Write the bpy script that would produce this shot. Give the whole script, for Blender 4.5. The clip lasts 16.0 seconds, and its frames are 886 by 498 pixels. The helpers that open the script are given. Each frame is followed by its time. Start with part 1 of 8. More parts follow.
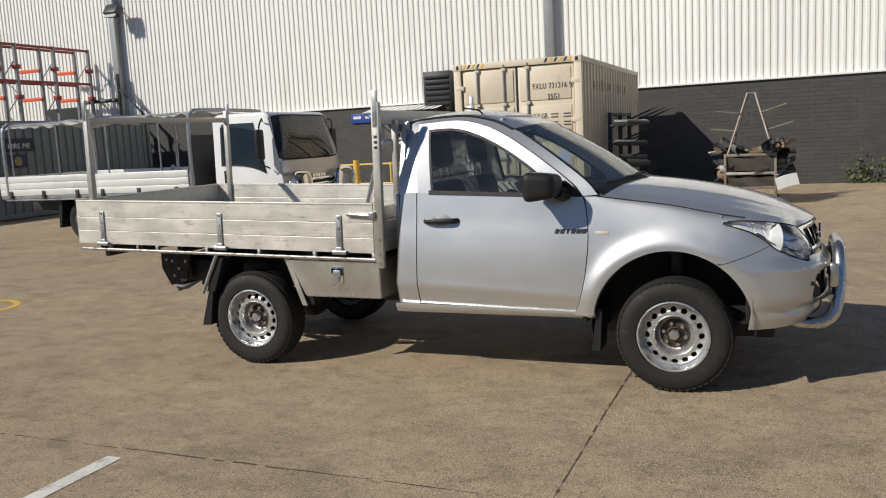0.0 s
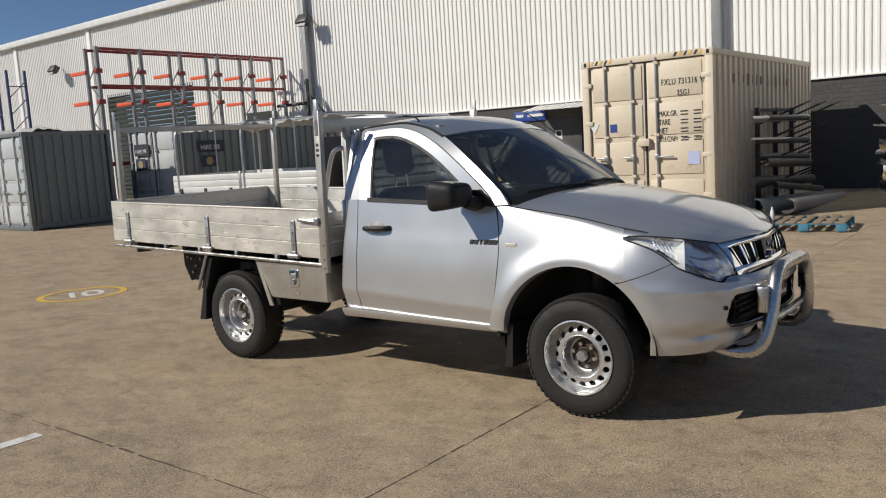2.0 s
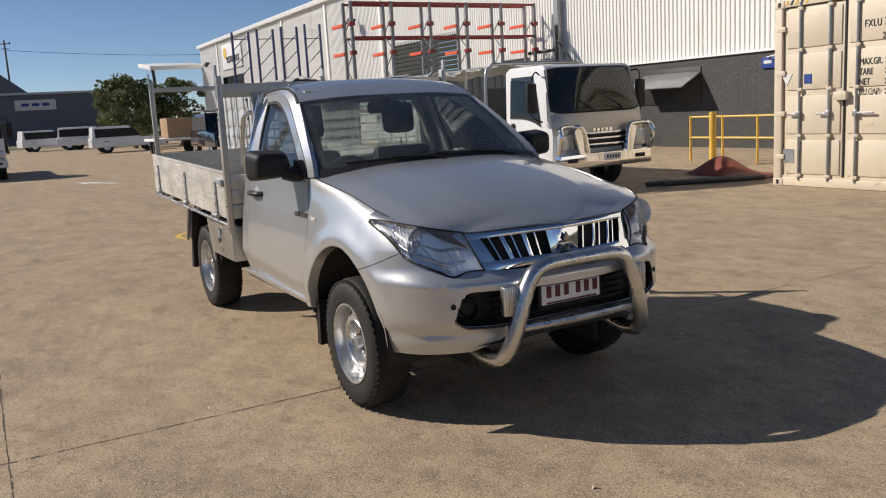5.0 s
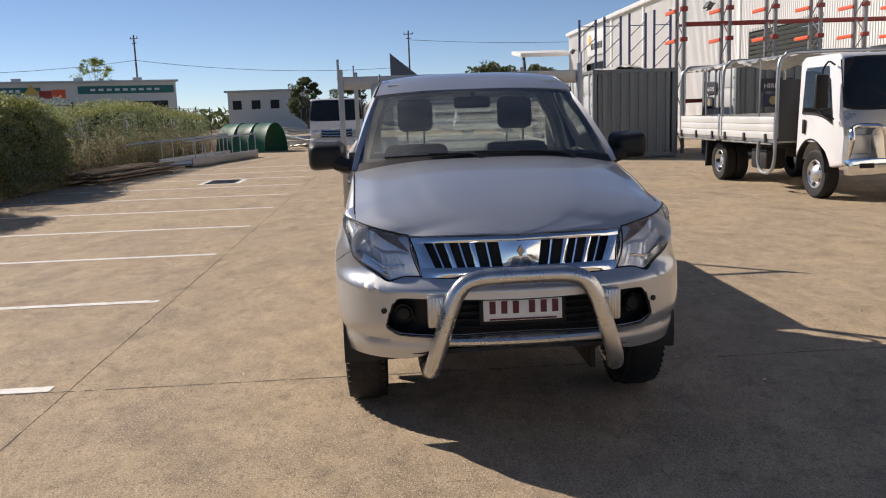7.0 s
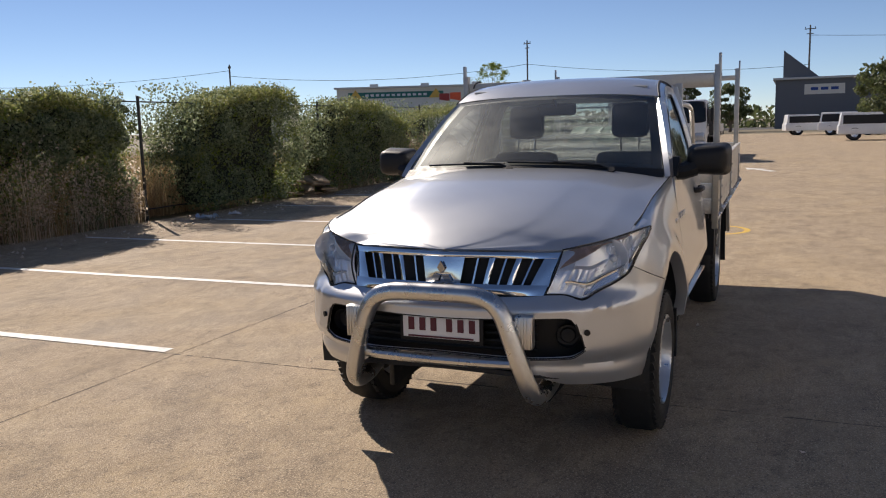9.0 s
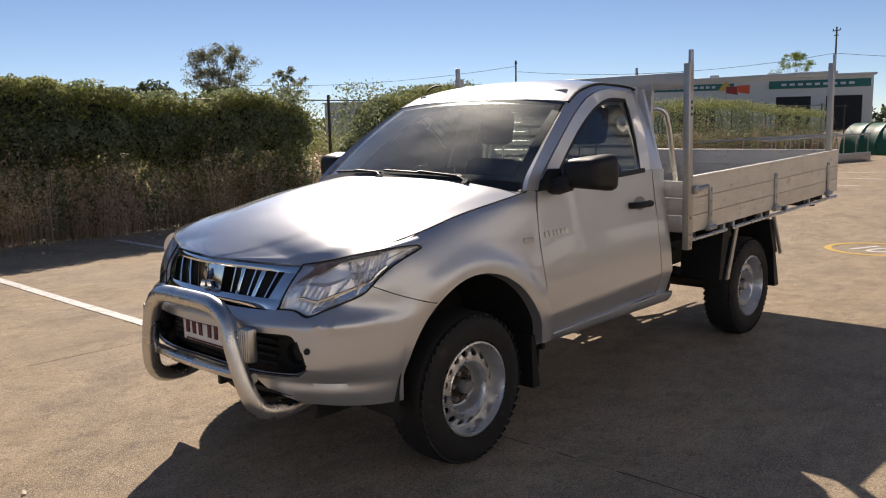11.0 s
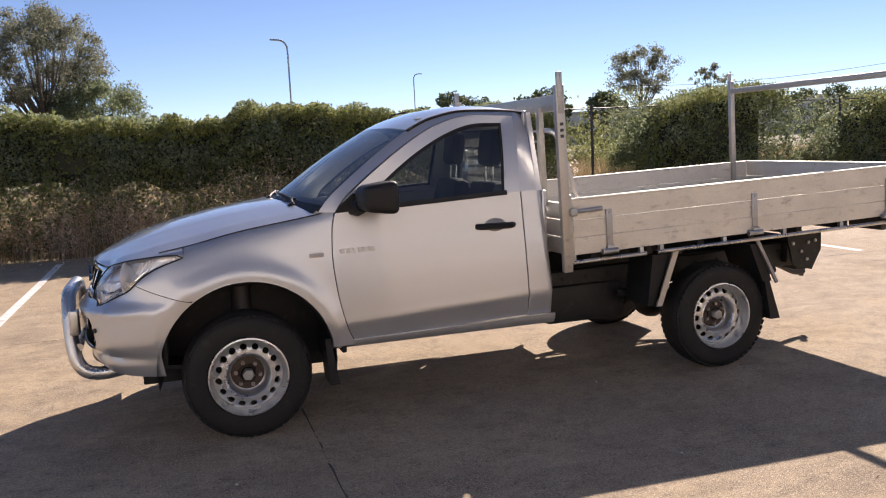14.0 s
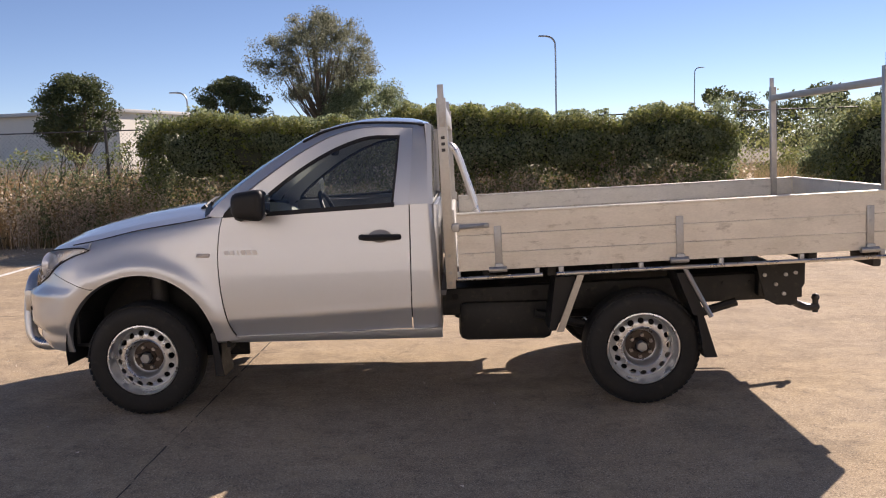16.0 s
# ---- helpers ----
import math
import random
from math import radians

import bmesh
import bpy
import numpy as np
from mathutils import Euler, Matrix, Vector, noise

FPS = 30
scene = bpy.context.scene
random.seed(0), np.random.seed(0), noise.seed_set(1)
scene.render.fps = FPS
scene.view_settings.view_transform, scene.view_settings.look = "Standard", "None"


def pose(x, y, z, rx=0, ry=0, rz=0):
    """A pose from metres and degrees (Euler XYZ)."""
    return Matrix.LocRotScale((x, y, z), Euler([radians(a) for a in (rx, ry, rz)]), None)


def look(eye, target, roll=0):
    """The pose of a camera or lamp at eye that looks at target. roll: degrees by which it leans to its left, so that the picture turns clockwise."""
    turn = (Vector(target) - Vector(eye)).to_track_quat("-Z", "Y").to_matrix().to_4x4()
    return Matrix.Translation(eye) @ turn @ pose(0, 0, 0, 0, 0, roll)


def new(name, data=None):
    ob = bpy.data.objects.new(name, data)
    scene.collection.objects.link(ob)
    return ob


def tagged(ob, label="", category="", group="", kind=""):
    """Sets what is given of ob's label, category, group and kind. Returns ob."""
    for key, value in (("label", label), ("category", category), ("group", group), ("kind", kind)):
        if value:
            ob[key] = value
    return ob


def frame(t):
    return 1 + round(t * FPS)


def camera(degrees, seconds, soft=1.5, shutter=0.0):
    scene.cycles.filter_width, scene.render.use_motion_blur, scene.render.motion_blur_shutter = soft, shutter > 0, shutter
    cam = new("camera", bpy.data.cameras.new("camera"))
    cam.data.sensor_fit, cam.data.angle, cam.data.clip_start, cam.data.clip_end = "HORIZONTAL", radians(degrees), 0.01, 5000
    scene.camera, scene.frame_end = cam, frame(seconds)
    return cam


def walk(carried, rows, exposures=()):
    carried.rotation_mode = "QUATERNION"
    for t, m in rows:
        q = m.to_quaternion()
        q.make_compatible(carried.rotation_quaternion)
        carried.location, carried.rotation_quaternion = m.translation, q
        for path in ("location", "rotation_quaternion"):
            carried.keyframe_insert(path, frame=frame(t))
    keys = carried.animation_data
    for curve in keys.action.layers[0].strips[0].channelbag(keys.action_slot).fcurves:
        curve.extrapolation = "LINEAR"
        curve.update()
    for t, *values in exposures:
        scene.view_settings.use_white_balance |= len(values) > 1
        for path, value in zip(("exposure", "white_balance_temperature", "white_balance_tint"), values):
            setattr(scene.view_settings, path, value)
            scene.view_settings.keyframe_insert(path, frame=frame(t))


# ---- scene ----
cam = camera(56.5, 16.0, soft=1.1)
PATH = [
    (0, (2.124, -5.777, 1.606), (1.355, -3.951, 1.335), -3.0),
    (0.5, (2.529, -5.557, 1.6), (1.616, -3.794, 1.355), -3.6),
    (1, (2.964, -5.339, 1.595), (1.938, -3.642, 1.333), -3.3),
    (1.5, (3.326, -5.082, 1.572), (2.199, -3.452, 1.303), -2.9),
    (2, (3.735, -4.795, 1.573), (2.503, -3.24, 1.323), -3.5),
    (2.5, (4.12, -4.5, 1.567), (2.783, -3.034, 1.315), -3.6),
    (3, (4.435, -4.14, 1.566), (3.031, -2.742, 1.291), -3.4),
    (3.5, (4.813, -3.79, 1.568), (3.344, -2.471, 1.253), -3.6),
    (3.7, (4.905, -3.63, 1.554), (3.404, -2.348, 1.231), -3.7),
    (5.8, (5.693, -1.689, 1.537), (3.84, -1.011, 1.209), -2.4),
    (6, (5.729, -1.517, 1.511), (3.847, -0.923, 1.187), -2.2),
    (6.5, (5.807, -1.065, 1.519), (3.863, -0.71, 1.206), -2.2),
    (7, (5.878, -0.564, 1.516), (3.909, -0.442, 1.189), -2.0),
    (7.5, (5.839, -0.064, 1.51), (3.867, -0.13, 1.183), -2.4),
    (8, (5.795, 0.462, 1.507), (3.849, 0.119, 1.195), -2.4),
    (8.2, (5.767, 0.625, 1.488), (3.84, 0.193, 1.172), -2.0),
    (10.3, (4.664, 2.545, 1.516), (3.08, 1.353, 1.25), -0.8),
    (10.5, (4.515, 2.693, 1.497), (2.964, 1.46, 1.216), -0.4),
    (11, (4.201, 3.164, 1.514), (2.755, 1.815, 1.22), -1.2),
    (11.5, (3.878, 3.629, 1.524), (2.553, 2.159, 1.234), -2.2),
    (12, (3.54, 4.052, 1.533), (2.338, 2.478, 1.255), -2.2),
    (12.5, (3.183, 4.453, 1.548), (2.107, 2.791, 1.266), -1.9),
    (13, (2.746, 4.771, 1.559), (1.814, 3.023, 1.281), -1.7),
    (13.5, (2.276, 5.063, 1.566), (1.524, 3.23, 1.298), -2.0),
    (14, (1.786, 5.293, 1.559), (1.185, 3.403, 1.3), -2.8),
    (14.5, (1.272, 5.495, 1.559), (0.827, 3.563, 1.294), -2.5),
    (15, (0.708, 5.602, 1.556), (0.409, 3.646, 1.265), -2.5),
    (15.5, (0.113, 5.711, 1.57), (-0.016, 3.731, 1.318), -2.4),
    (16, (-0.486, 5.653, 1.571), (-0.427, 3.669, 1.326), -1.8),
]
EXPOSURES = [(0.0, -0.18, 6150, 9), (3.5, -0.14, 6150, 11), (6.0, 0.17, 6420, 14), (8.2, 0.30, 6420, 16), (10.3, 0.10, 6600, 16), (11.5, 0.40, 6650, 18), (12.5, 0.60, 6650, 20), (14.0, 0.72, 6500, 22), (16.0, 0.66, 6550, 22)]
walk(cam, [(t, look(eye, target, roll)) for t, eye, target, roll in PATH], EXPOSURES)

# ---- light ----
SUN_ELEV, SUN_ROT = radians(35.0), radians(219.5)
world = bpy.data.worlds.new("sky")
scene.world = world
world.use_nodes = True
wn = world.node_tree.nodes
sky = wn.new("ShaderNodeTexSky")
sky.sky_type = "NISHITA"
sky.sun_disc = False
sky.sun_elevation, sky.sun_rotation = SUN_ELEV, SUN_ROT
sky.air_density, sky.dust_density, sky.ozone_density = 0.60, 0.0, 2.5
wn["Background"].inputs["Strength"].default_value = 0.076
world.node_tree.links.new(sky.outputs[0], wn["Background"].inputs["Color"])

sun_data = bpy.data.lights.new("sun", "SUN")
sun_data.energy, sun_data.angle, sun_data.color = 4.8, radians(0.53), (1.0, 0.91, 0.765)
SUN_DIR = Vector((math.sin(SUN_ROT) * math.cos(SUN_ELEV), math.cos(SUN_ROT) * math.cos(SUN_ELEV), math.sin(SUN_ELEV)))
sun = new("sun", sun_data)
sun.matrix_world = look(SUN_DIR * 60, (0, 0, 0))


# ---- mesh helpers ----
def box(bm, c, s, bevel=0.0, m=None):
    """An upright box of size s round c, its edges bevelled; m turns it about c."""
    g = bmesh.ops.create_cube(bm, size=1.0)
    vs = g["verts"]
    bmesh.ops.scale(bm, vec=s, verts=vs)
    if bevel:
        es = list({e for v in vs for e in v.link_edges})
        r = bmesh.ops.bevel(bm, geom=es, offset=bevel, segments=2, affect="EDGES", profile=0.5)
        vs = list({v for f in r["faces"] for v in f.verts} | {v for v in vs if v.is_valid})
    if m is not None:
        bmesh.ops.transform(bm, matrix=m, verts=vs)
    bmesh.ops.translate(bm, vec=c, verts=vs)
    return bm


def cyl(bm, p, q, r, n=12, r2=None, cap=True):
    p, q = Vector(p), Vector(q)
    d = q - p
    g = bmesh.ops.create_cone(bm, cap_ends=cap, segments=n, radius1=r, radius2=r if r2 is None else r2, depth=d.length)
    m = Matrix.Translation((p + q) / 2) @ d.to_track_quat("Z", "Y").to_matrix().to_4x4()
    bmesh.ops.transform(bm, matrix=m, verts=g["verts"])
    return bm


def tube(bm, pts, r, n=8, closed=False, radii=None):
    """A round bar that follows the points."""
    pts = [Vector(p) for p in pts]
    k = len(pts)
    rings = []
    up = None
    for i, p in enumerate(pts):
        a = pts[(i - 1) % k] if closed or i else p
        b = pts[(i + 1) % k] if closed or i < k - 1 else p
        t = (b - a).normalized()
        if up is None:
            up = t.orthogonal().normalized()
        up = (up - t * up.dot(t)).normalized()
        side = t.cross(up)
        rr = r if radii is None else radii[i]
        rings.append([bm.verts.new(p + (up * math.cos(2 * math.pi * j / n) + side * math.sin(2 * math.pi * j / n)) * rr) for j in range(n)])
    for i in range(k if closed else k - 1):
        for j in range(n):
            bm.faces.new((rings[i][j], rings[i][(j + 1) % n], rings[(i + 1) % k][(j + 1) % n], rings[(i + 1) % k][j]))
    if not closed:
        bm.faces.new(rings[0][::-1])
        bm.faces.new(rings[-1])
    return bm


def smooth_line(pts, per=6):
    """Points of a Catmull-Rom curve through pts."""
    P = [Vector(p) for p in pts]
    P = [P[0] * 2 - P[1]] + P + [P[-1] * 2 - P[-2]]
    out = []
    for i in range(1, len(P) - 2):
        for j in range(per):
            t = j / per
            a, b, c, d = P[i - 1:i + 3]
            out.append(0.5 * (2 * b + (c - a) * t + (2 * a - 5 * b + 4 * c - d) * t * t + (3 * b - a - 3 * c + d) * t ** 3))
    out.append(P[-2])
    return out


def sheet(bm, fn, nu, nv, flip=False):
    """A surface: fn(u, v) for u and v from 0 to 1."""
    vs = [[bm.verts.new(fn(i / nu, j / nv)) for j in range(nv + 1)] for i in range(nu + 1)]
    for i in range(nu):
        for j in range(nv):
            f = (vs[i][j], vs[i + 1][j], vs[i + 1][j + 1], vs[i][j + 1])
            bm.faces.new(f[::-1] if flip else f)
    return bm


def prism(bm, outline, thick, m=None):
    """An outline in the x-z plane, made thick along y about 0, and moved by m."""
    a = [bm.verts.new((x, -thick / 2, z)) for x, z in outline]
    b = [bm.verts.new((x, thick / 2, z)) for x, z in outline]
    n = len(a)
    bm.faces.new(a)
    bm.faces.new(b[::-1])
    for i in range(n):
        bm.faces.new((a[(i + 1) % n], a[i], b[i], b[(i + 1) % n]))
    if m is not None:
        bmesh.ops.transform(bm, matrix=m, verts=a + b)
    return bm


def lathe(bm, prof, n=32, m=None):
    """A profile of (radius, y) turned round the y axis."""
    rings = [[bm.verts.new((r * math.cos(2 * math.pi * j / n), y, r * math.sin(2 * math.pi * j / n))) for j in range(n)] for r, y in prof]
    for i in range(len(prof) - 1):
        for j in range(n):
            bm.faces.new((rings[i][j], rings[i][(j + 1) % n], rings[i + 1][(j + 1) % n], rings[i + 1][j]))
    if m is not None:
        bmesh.ops.transform(bm, matrix=m, verts=[v for r in rings for v in r])
    return bm


def corrugated(bm, p, q, z0, z1, out, pitch, depth, flat=0.42):
    """An upright ribbed sheet from p to q (plan points); ribs stand out along the plan vector out."""
    p, q, out = Vector(p), Vector(q), Vector(out)
    length = (q - p).length
    n = max(1, round(length / pitch))
    d = (q - p) / n
    rows = []
    for i in range(n):
        for f, o in ((0, 0), (flat, 0), (0.5, depth), (0.5 + flat, depth)):
            rows.append(p + d * (i + f) + out * o)
    rows.append(q)
    lo = [bm.verts.new((v.x, v.y, z0)) for v in rows]
    hi = [bm.verts.new((v.x, v.y, z1)) for v in rows]
    for i in range(len(rows) - 1):
        bm.faces.new((lo[i], lo[i + 1], hi[i + 1], hi[i]))
    return bm


def part(name, bm, material, parent=None, label="", angle=35.0, smooth=True, solid=0.0, two=None):
    """Links a bmesh as one mesh object, under a thing or a part."""
    me = bpy.data.meshes.new(name)
    bmesh.ops.recalc_face_normals(bm, faces=bm.faces)
    bm.to_mesh(me)
    bm.free()
    if smooth:
        me.shade_smooth()
        me.set_sharp_from_angle(angle=radians(angle))
    me.materials.append(material)
    ob = new(name, me)
    if parent is not None:
        ob.parent = parent
    if label:
        tagged(ob, label)
    if solid:
        md = ob.modifiers.new("thickness", "SOLIDIFY")
        md.thickness, md.offset = solid, -1
        sp = ob.modifiers.new("crisp rims", "EDGE_SPLIT")
        sp.split_angle = radians(max(angle, 45.0))
    return ob


def thing(name, label, category, group="", at=(0, 0, 0), turn=0.0, kind=""):
    ob = new(name)
    ob.empty_display_size = 0.2
    ob.matrix_world = pose(*at, 0, 0, turn)
    return tagged(ob, label, category, group, kind)


def text_part(name, words, size, material, parent, m, spacing=1.0, align="LEFT"):
    """Raised lettering in the built-in font, as a mesh."""
    cu = bpy.data.curves.new(name, "FONT")
    cu.body, cu.size, cu.extrude, cu.space_character, cu.align_x, cu.resolution_u = words, size, 0.002, spacing, align, 3
    ob = bpy.data.objects.new(name, cu)
    scene.collection.objects.link(ob)
    me = bpy.data.meshes.new_from_object(ob.evaluated_get(bpy.context.evaluated_depsgraph_get()))
    bpy.data.objects.remove(ob)
    me.transform(m)
    me.materials.clear()
    me.materials.append(material)
    o = new(name, me)
    o.parent = parent
    return o


# ---- materials ----
def mat(name, color, rough=0.6, metal=0.0, var=0.12, scale=3.0, fine=60.0, bump=0.0, bump_scale=120.0, coat=0.0, dark=None, dark_amount=0.0,
        island=0.0, spec=0.5, rough_var=0.1, stretch=(1, 1, 1), piece=0.0):
    """A surface with broad and fine variation of colour and gloss, an optional stain colour, and fine relief."""
    m = bpy.data.materials.new(name)
    m.use_nodes = True
    nt = m.node_tree
    N, L = nt.nodes.new, nt.links.new
    b = nt.nodes["Principled BSDF"]
    tc = N("ShaderNodeTexCoord")
    mp = N("ShaderNodeMapping")
    mp.inputs["Scale"].default_value = stretch
    L(tc.outputs["Object"], mp.inputs["Vector"])

    def noise_tex(s, detail=5.0, r=0.6):
        t = N("ShaderNodeTexNoise")
        t.inputs["Scale"].default_value, t.inputs["Detail"].default_value, t.inputs["Roughness"].default_value = s, detail, r
        L(mp.outputs[0], t.inputs["Vector"])
        return t.outputs["Fac"]

    big, small = noise_tex(scale), noise_tex(fine, 3.0)
    add = N("ShaderNodeMath")
    add.operation = "MULTIPLY_ADD"
    L(small, add.inputs[0])
    add.inputs[1].default_value = 0.5
    L(big, add.inputs[2])
    ramp = N("ShaderNodeMapRange")
    ramp.inputs["From Min"].default_value, ramp.inputs["From Max"].default_value = 0.5, 1.0
    ramp.inputs["To Min"].default_value, ramp.inputs["To Max"].default_value = 1 - var, 1 + var
    L(add.outputs[0], ramp.inputs["Value"])
    value = ramp.outputs[0]
    if island or piece:
        src = N("ShaderNodeNewGeometry").outputs["Random Per Island"] if island else N("ShaderNodeObjectInfo").outputs["Random"]
        rr = N("ShaderNodeMapRange")
        k = island or piece
        rr.inputs["To Min"].default_value, rr.inputs["To Max"].default_value = 1 - k, 1 + k
        L(src, rr.inputs["Value"])
        mu = N("ShaderNodeMath")
        mu.operation = "MULTIPLY"
        L(value, mu.inputs[0])
        L(rr.outputs[0], mu.inputs[1])
        value = mu.outputs[0]
    col = N("ShaderNodeVectorMath")
    col.operation = "SCALE"
    col.inputs[0].default_value = color
    L(value, col.inputs["Scale"])
    out = col.outputs[0]
    if dark is not None:
        st = N("ShaderNodeMapRange")
        st.inputs["From Min"].default_value, st.inputs["From Max"].default_value = 0.62 - dark_amount * 0.25, 0.80 - dark_amount * 0.2
        L(noise_tex(scale * 2.3, 8.0, 0.7), st.inputs["Value"])
        mx = N("ShaderNodeMix")
        mx.data_type = "RGBA"
        L(st.outputs[0], mx.inputs["Factor"])
        L(out, mx.inputs[6])
        mx.inputs[7].default_value = (*dark, 1)
        out = mx.outputs[2]
    L(out, b.inputs["Base Color"])
    ro = N("ShaderNodeMapRange")
    ro.inputs["From Min"].default_value, ro.inputs["From Max"].default_value = 0.3, 0.7
    ro.inputs["To Min"].default_value, ro.inputs["To Max"].default_value = max(0.02, rough - rough_var), min(1, rough + rough_var)
    L(big, ro.inputs["Value"])
    L(ro.outputs[0], b.inputs["Roughness"])
    b.inputs["Metallic"].default_value = metal
    b.inputs["Coat Weight"].default_value = coat
    b.inputs["Coat Roughness"].default_value = 0.04
    b.inputs["Specular IOR Level"].default_value = spec
    if bump:
        bp = N("ShaderNodeBump")
        bp.inputs["Strength"].default_value = bump
        bp.inputs["Distance"].default_value = 0.01
        L(noise_tex(bump_scale, 4.0), bp.inputs["Height"])
        L(bp.outputs[0], b.inputs["Normal"])
    return m


def glass(name, tint=(0.8, 0.85, 0.83), rough=0.0, dust=0.0, ior=1.8, sheen=0.0):
    """Thin pane: clear with a tint, a film of dust, and a mirror by its angle."""
    m = bpy.data.materials.new(name)
    m.use_nodes = True
    nt = m.node_tree
    nt.nodes.remove(nt.nodes["Principled BSDF"])
    N, L = nt.nodes.new, nt.links.new
    tr, gl, mx, fr = N("ShaderNodeBsdfTransparent"), N("ShaderNodeBsdfGlossy"), N("ShaderNodeMixShader"), N("ShaderNodeFresnel")
    tr.inputs["Color"].default_value = (*tint, 1)
    gl.inputs["Roughness"].default_value = rough
    fr.inputs["IOR"].default_value = ior
    L(fr.outputs[0], mx.inputs[0])
    clear = tr.outputs[0]
    if dust:
        di, md, nz, rg = N("ShaderNodeMixShader"), N("ShaderNodeMixShader"), N("ShaderNodeTexNoise"), N("ShaderNodeMapRange")
        for k, kind in ((1, "ShaderNodeBsdfGlossy" if sheen else "ShaderNodeBsdfDiffuse"), (2, "ShaderNodeBsdfTranslucent")):
            film = N(kind)
            if sheen and k == 1:
                film.inputs["Roughness"].default_value = sheen
            film.inputs["Color"].default_value = (0.74, 0.76, 0.73, 1)
            L(film.outputs[0], di.inputs[k])
        nz.inputs["Scale"].default_value, nz.inputs["Detail"].default_value = 3.0, 6.0
        rg.inputs["From Min"].default_value, rg.inputs["From Max"].default_value = 0.3, 0.7
        rg.inputs["To Min"].default_value, rg.inputs["To Max"].default_value = dust * 0.5, dust * 1.5
        L(nz.outputs["Fac"], rg.inputs["Value"])
        L(rg.outputs[0], md.inputs[0])
        L(clear, md.inputs[1])
        L(di.outputs[0], md.inputs[2])
        clear = md.outputs[0]
    L(clear, mx.inputs[1])
    L(gl.outputs[0], mx.inputs[2])
    L(mx.outputs[0], nt.nodes["Material Output"].inputs["Surface"])
    return m


def leaf_mat(name, a, b, trans=0.35, rough=0.5):
    """Leaves: two greens mixed leaf by leaf, that let some light through."""
    m = bpy.data.materials.new(name)
    m.use_nodes = True
    nt = m.node_tree
    N, L = nt.nodes.new, nt.links.new
    bs = nt.nodes["Principled BSDF"]
    geo, mx, tl, ms = N("ShaderNodeNewGeometry"), N("ShaderNodeMix"), N("ShaderNodeBsdfTranslucent"), N("ShaderNodeMixShader")
    mx.data_type = "RGBA"
    mx.inputs[6].default_value, mx.inputs[7].default_value = (*a, 1), (*b, 1)
    L(geo.outputs["Random Per Island"], mx.inputs["Factor"])
    L(mx.outputs[2], bs.inputs["Base Color"])
    L(mx.outputs[2], tl.inputs["Color"])
    bs.inputs["Roughness"].default_value = rough
    ms.inputs[0].default_value = trans
    L(bs.outputs[0], ms.inputs[1])
    L(tl.outputs[0], ms.inputs[2])
    L(ms.outputs[0], nt.nodes["Material Output"].inputs["Surface"])
    return m


def concrete_mat():
    """Worn yard concrete: tan patches, dark tyre and oil stains, fine aggregate."""
    m = mat("yard concrete", (0.400, 0.308, 0.212), 0.82, var=0.16, scale=0.9, fine=14.0, bump=0.55, bump_scale=150.0, rough_var=0.10, spec=0.16)
    nt = m.node_tree
    N, L = nt.nodes.new, nt.links.new
    b = nt.nodes["Principled BSDF"]
    prev = b.inputs["Base Color"].links[0].from_socket
    tc = N("ShaderNodeTexCoord")
    mp = N("ShaderNodeMapping")
    mp.inputs["Rotation"].default_value = (0, 0, 0.12)
    mp.inputs["Scale"].default_value = (0.8, 1.15, 1)
    L(tc.outputs["Object"], mp.inputs[0])
    for scale, lo, hi, color, amount, detail in ((0.5, 0.45, 0.64, (0.46, 0.35, 0.22), 0.9, 6), (1.3, 0.50, 0.66, (0.180, 0.142, 0.106), 0.50, 9), (3.2, 0.50, 0.64, (0.50, 0.39, 0.26), 0.75, 9),
                                                 (7.0, 0.52, 0.66, (0.16, 0.128, 0.097), 0.45, 10), (22.0, 0.54, 0.64, (0.13, 0.108, 0.085), 0.45, 6), (60.0, 0.55, 0.64, (0.15, 0.118, 0.085), 0.5, 2), (70.0, 0.57, 0.65, (0.60, 0.48, 0.33), 0.75, 2), (48.0, 0.55, 0.68, (0.52, 0.43, 0.32), 0.55, 4),
                                                 (95.0, 0.55, 0.62, (0.09, 0.075, 0.058), 0.6, 3), (120.0, 0.56, 0.63, (0.72, 0.60, 0.44), 0.85, 3),
                                                 (2.1, 0.51, 0.68, (0.15, 0.122, 0.095), 0.35, 10), (3.7, 0.55, 0.70, (0.50, 0.385, 0.24), 0.55, 9), (5.6, 0.54, 0.66, (0.15, 0.120, 0.090), 0.32, 10)):
        t, r, x = N("ShaderNodeTexNoise"), N("ShaderNodeMapRange"), N("ShaderNodeMix")
        t.inputs["Scale"].default_value, t.inputs["Detail"].default_value, t.inputs["Roughness"].default_value = scale, detail, 0.64
        L(mp.outputs[0] if scale < 6 else tc.outputs["Object"], t.inputs["Vector"])
        r.inputs["From Min"].default_value, r.inputs["From Max"].default_value, r.inputs["To Max"].default_value = lo, hi, amount
        L(t.outputs["Fac"], r.inputs["Value"])
        x.data_type = "RGBA"
        L(r.outputs[0], x.inputs["Factor"])
        L(prev, x.inputs[6])
        x.inputs[7].default_value = (*color, 1)
        prev = x.outputs[2]
    L(prev, b.inputs["Base Color"])
    return m


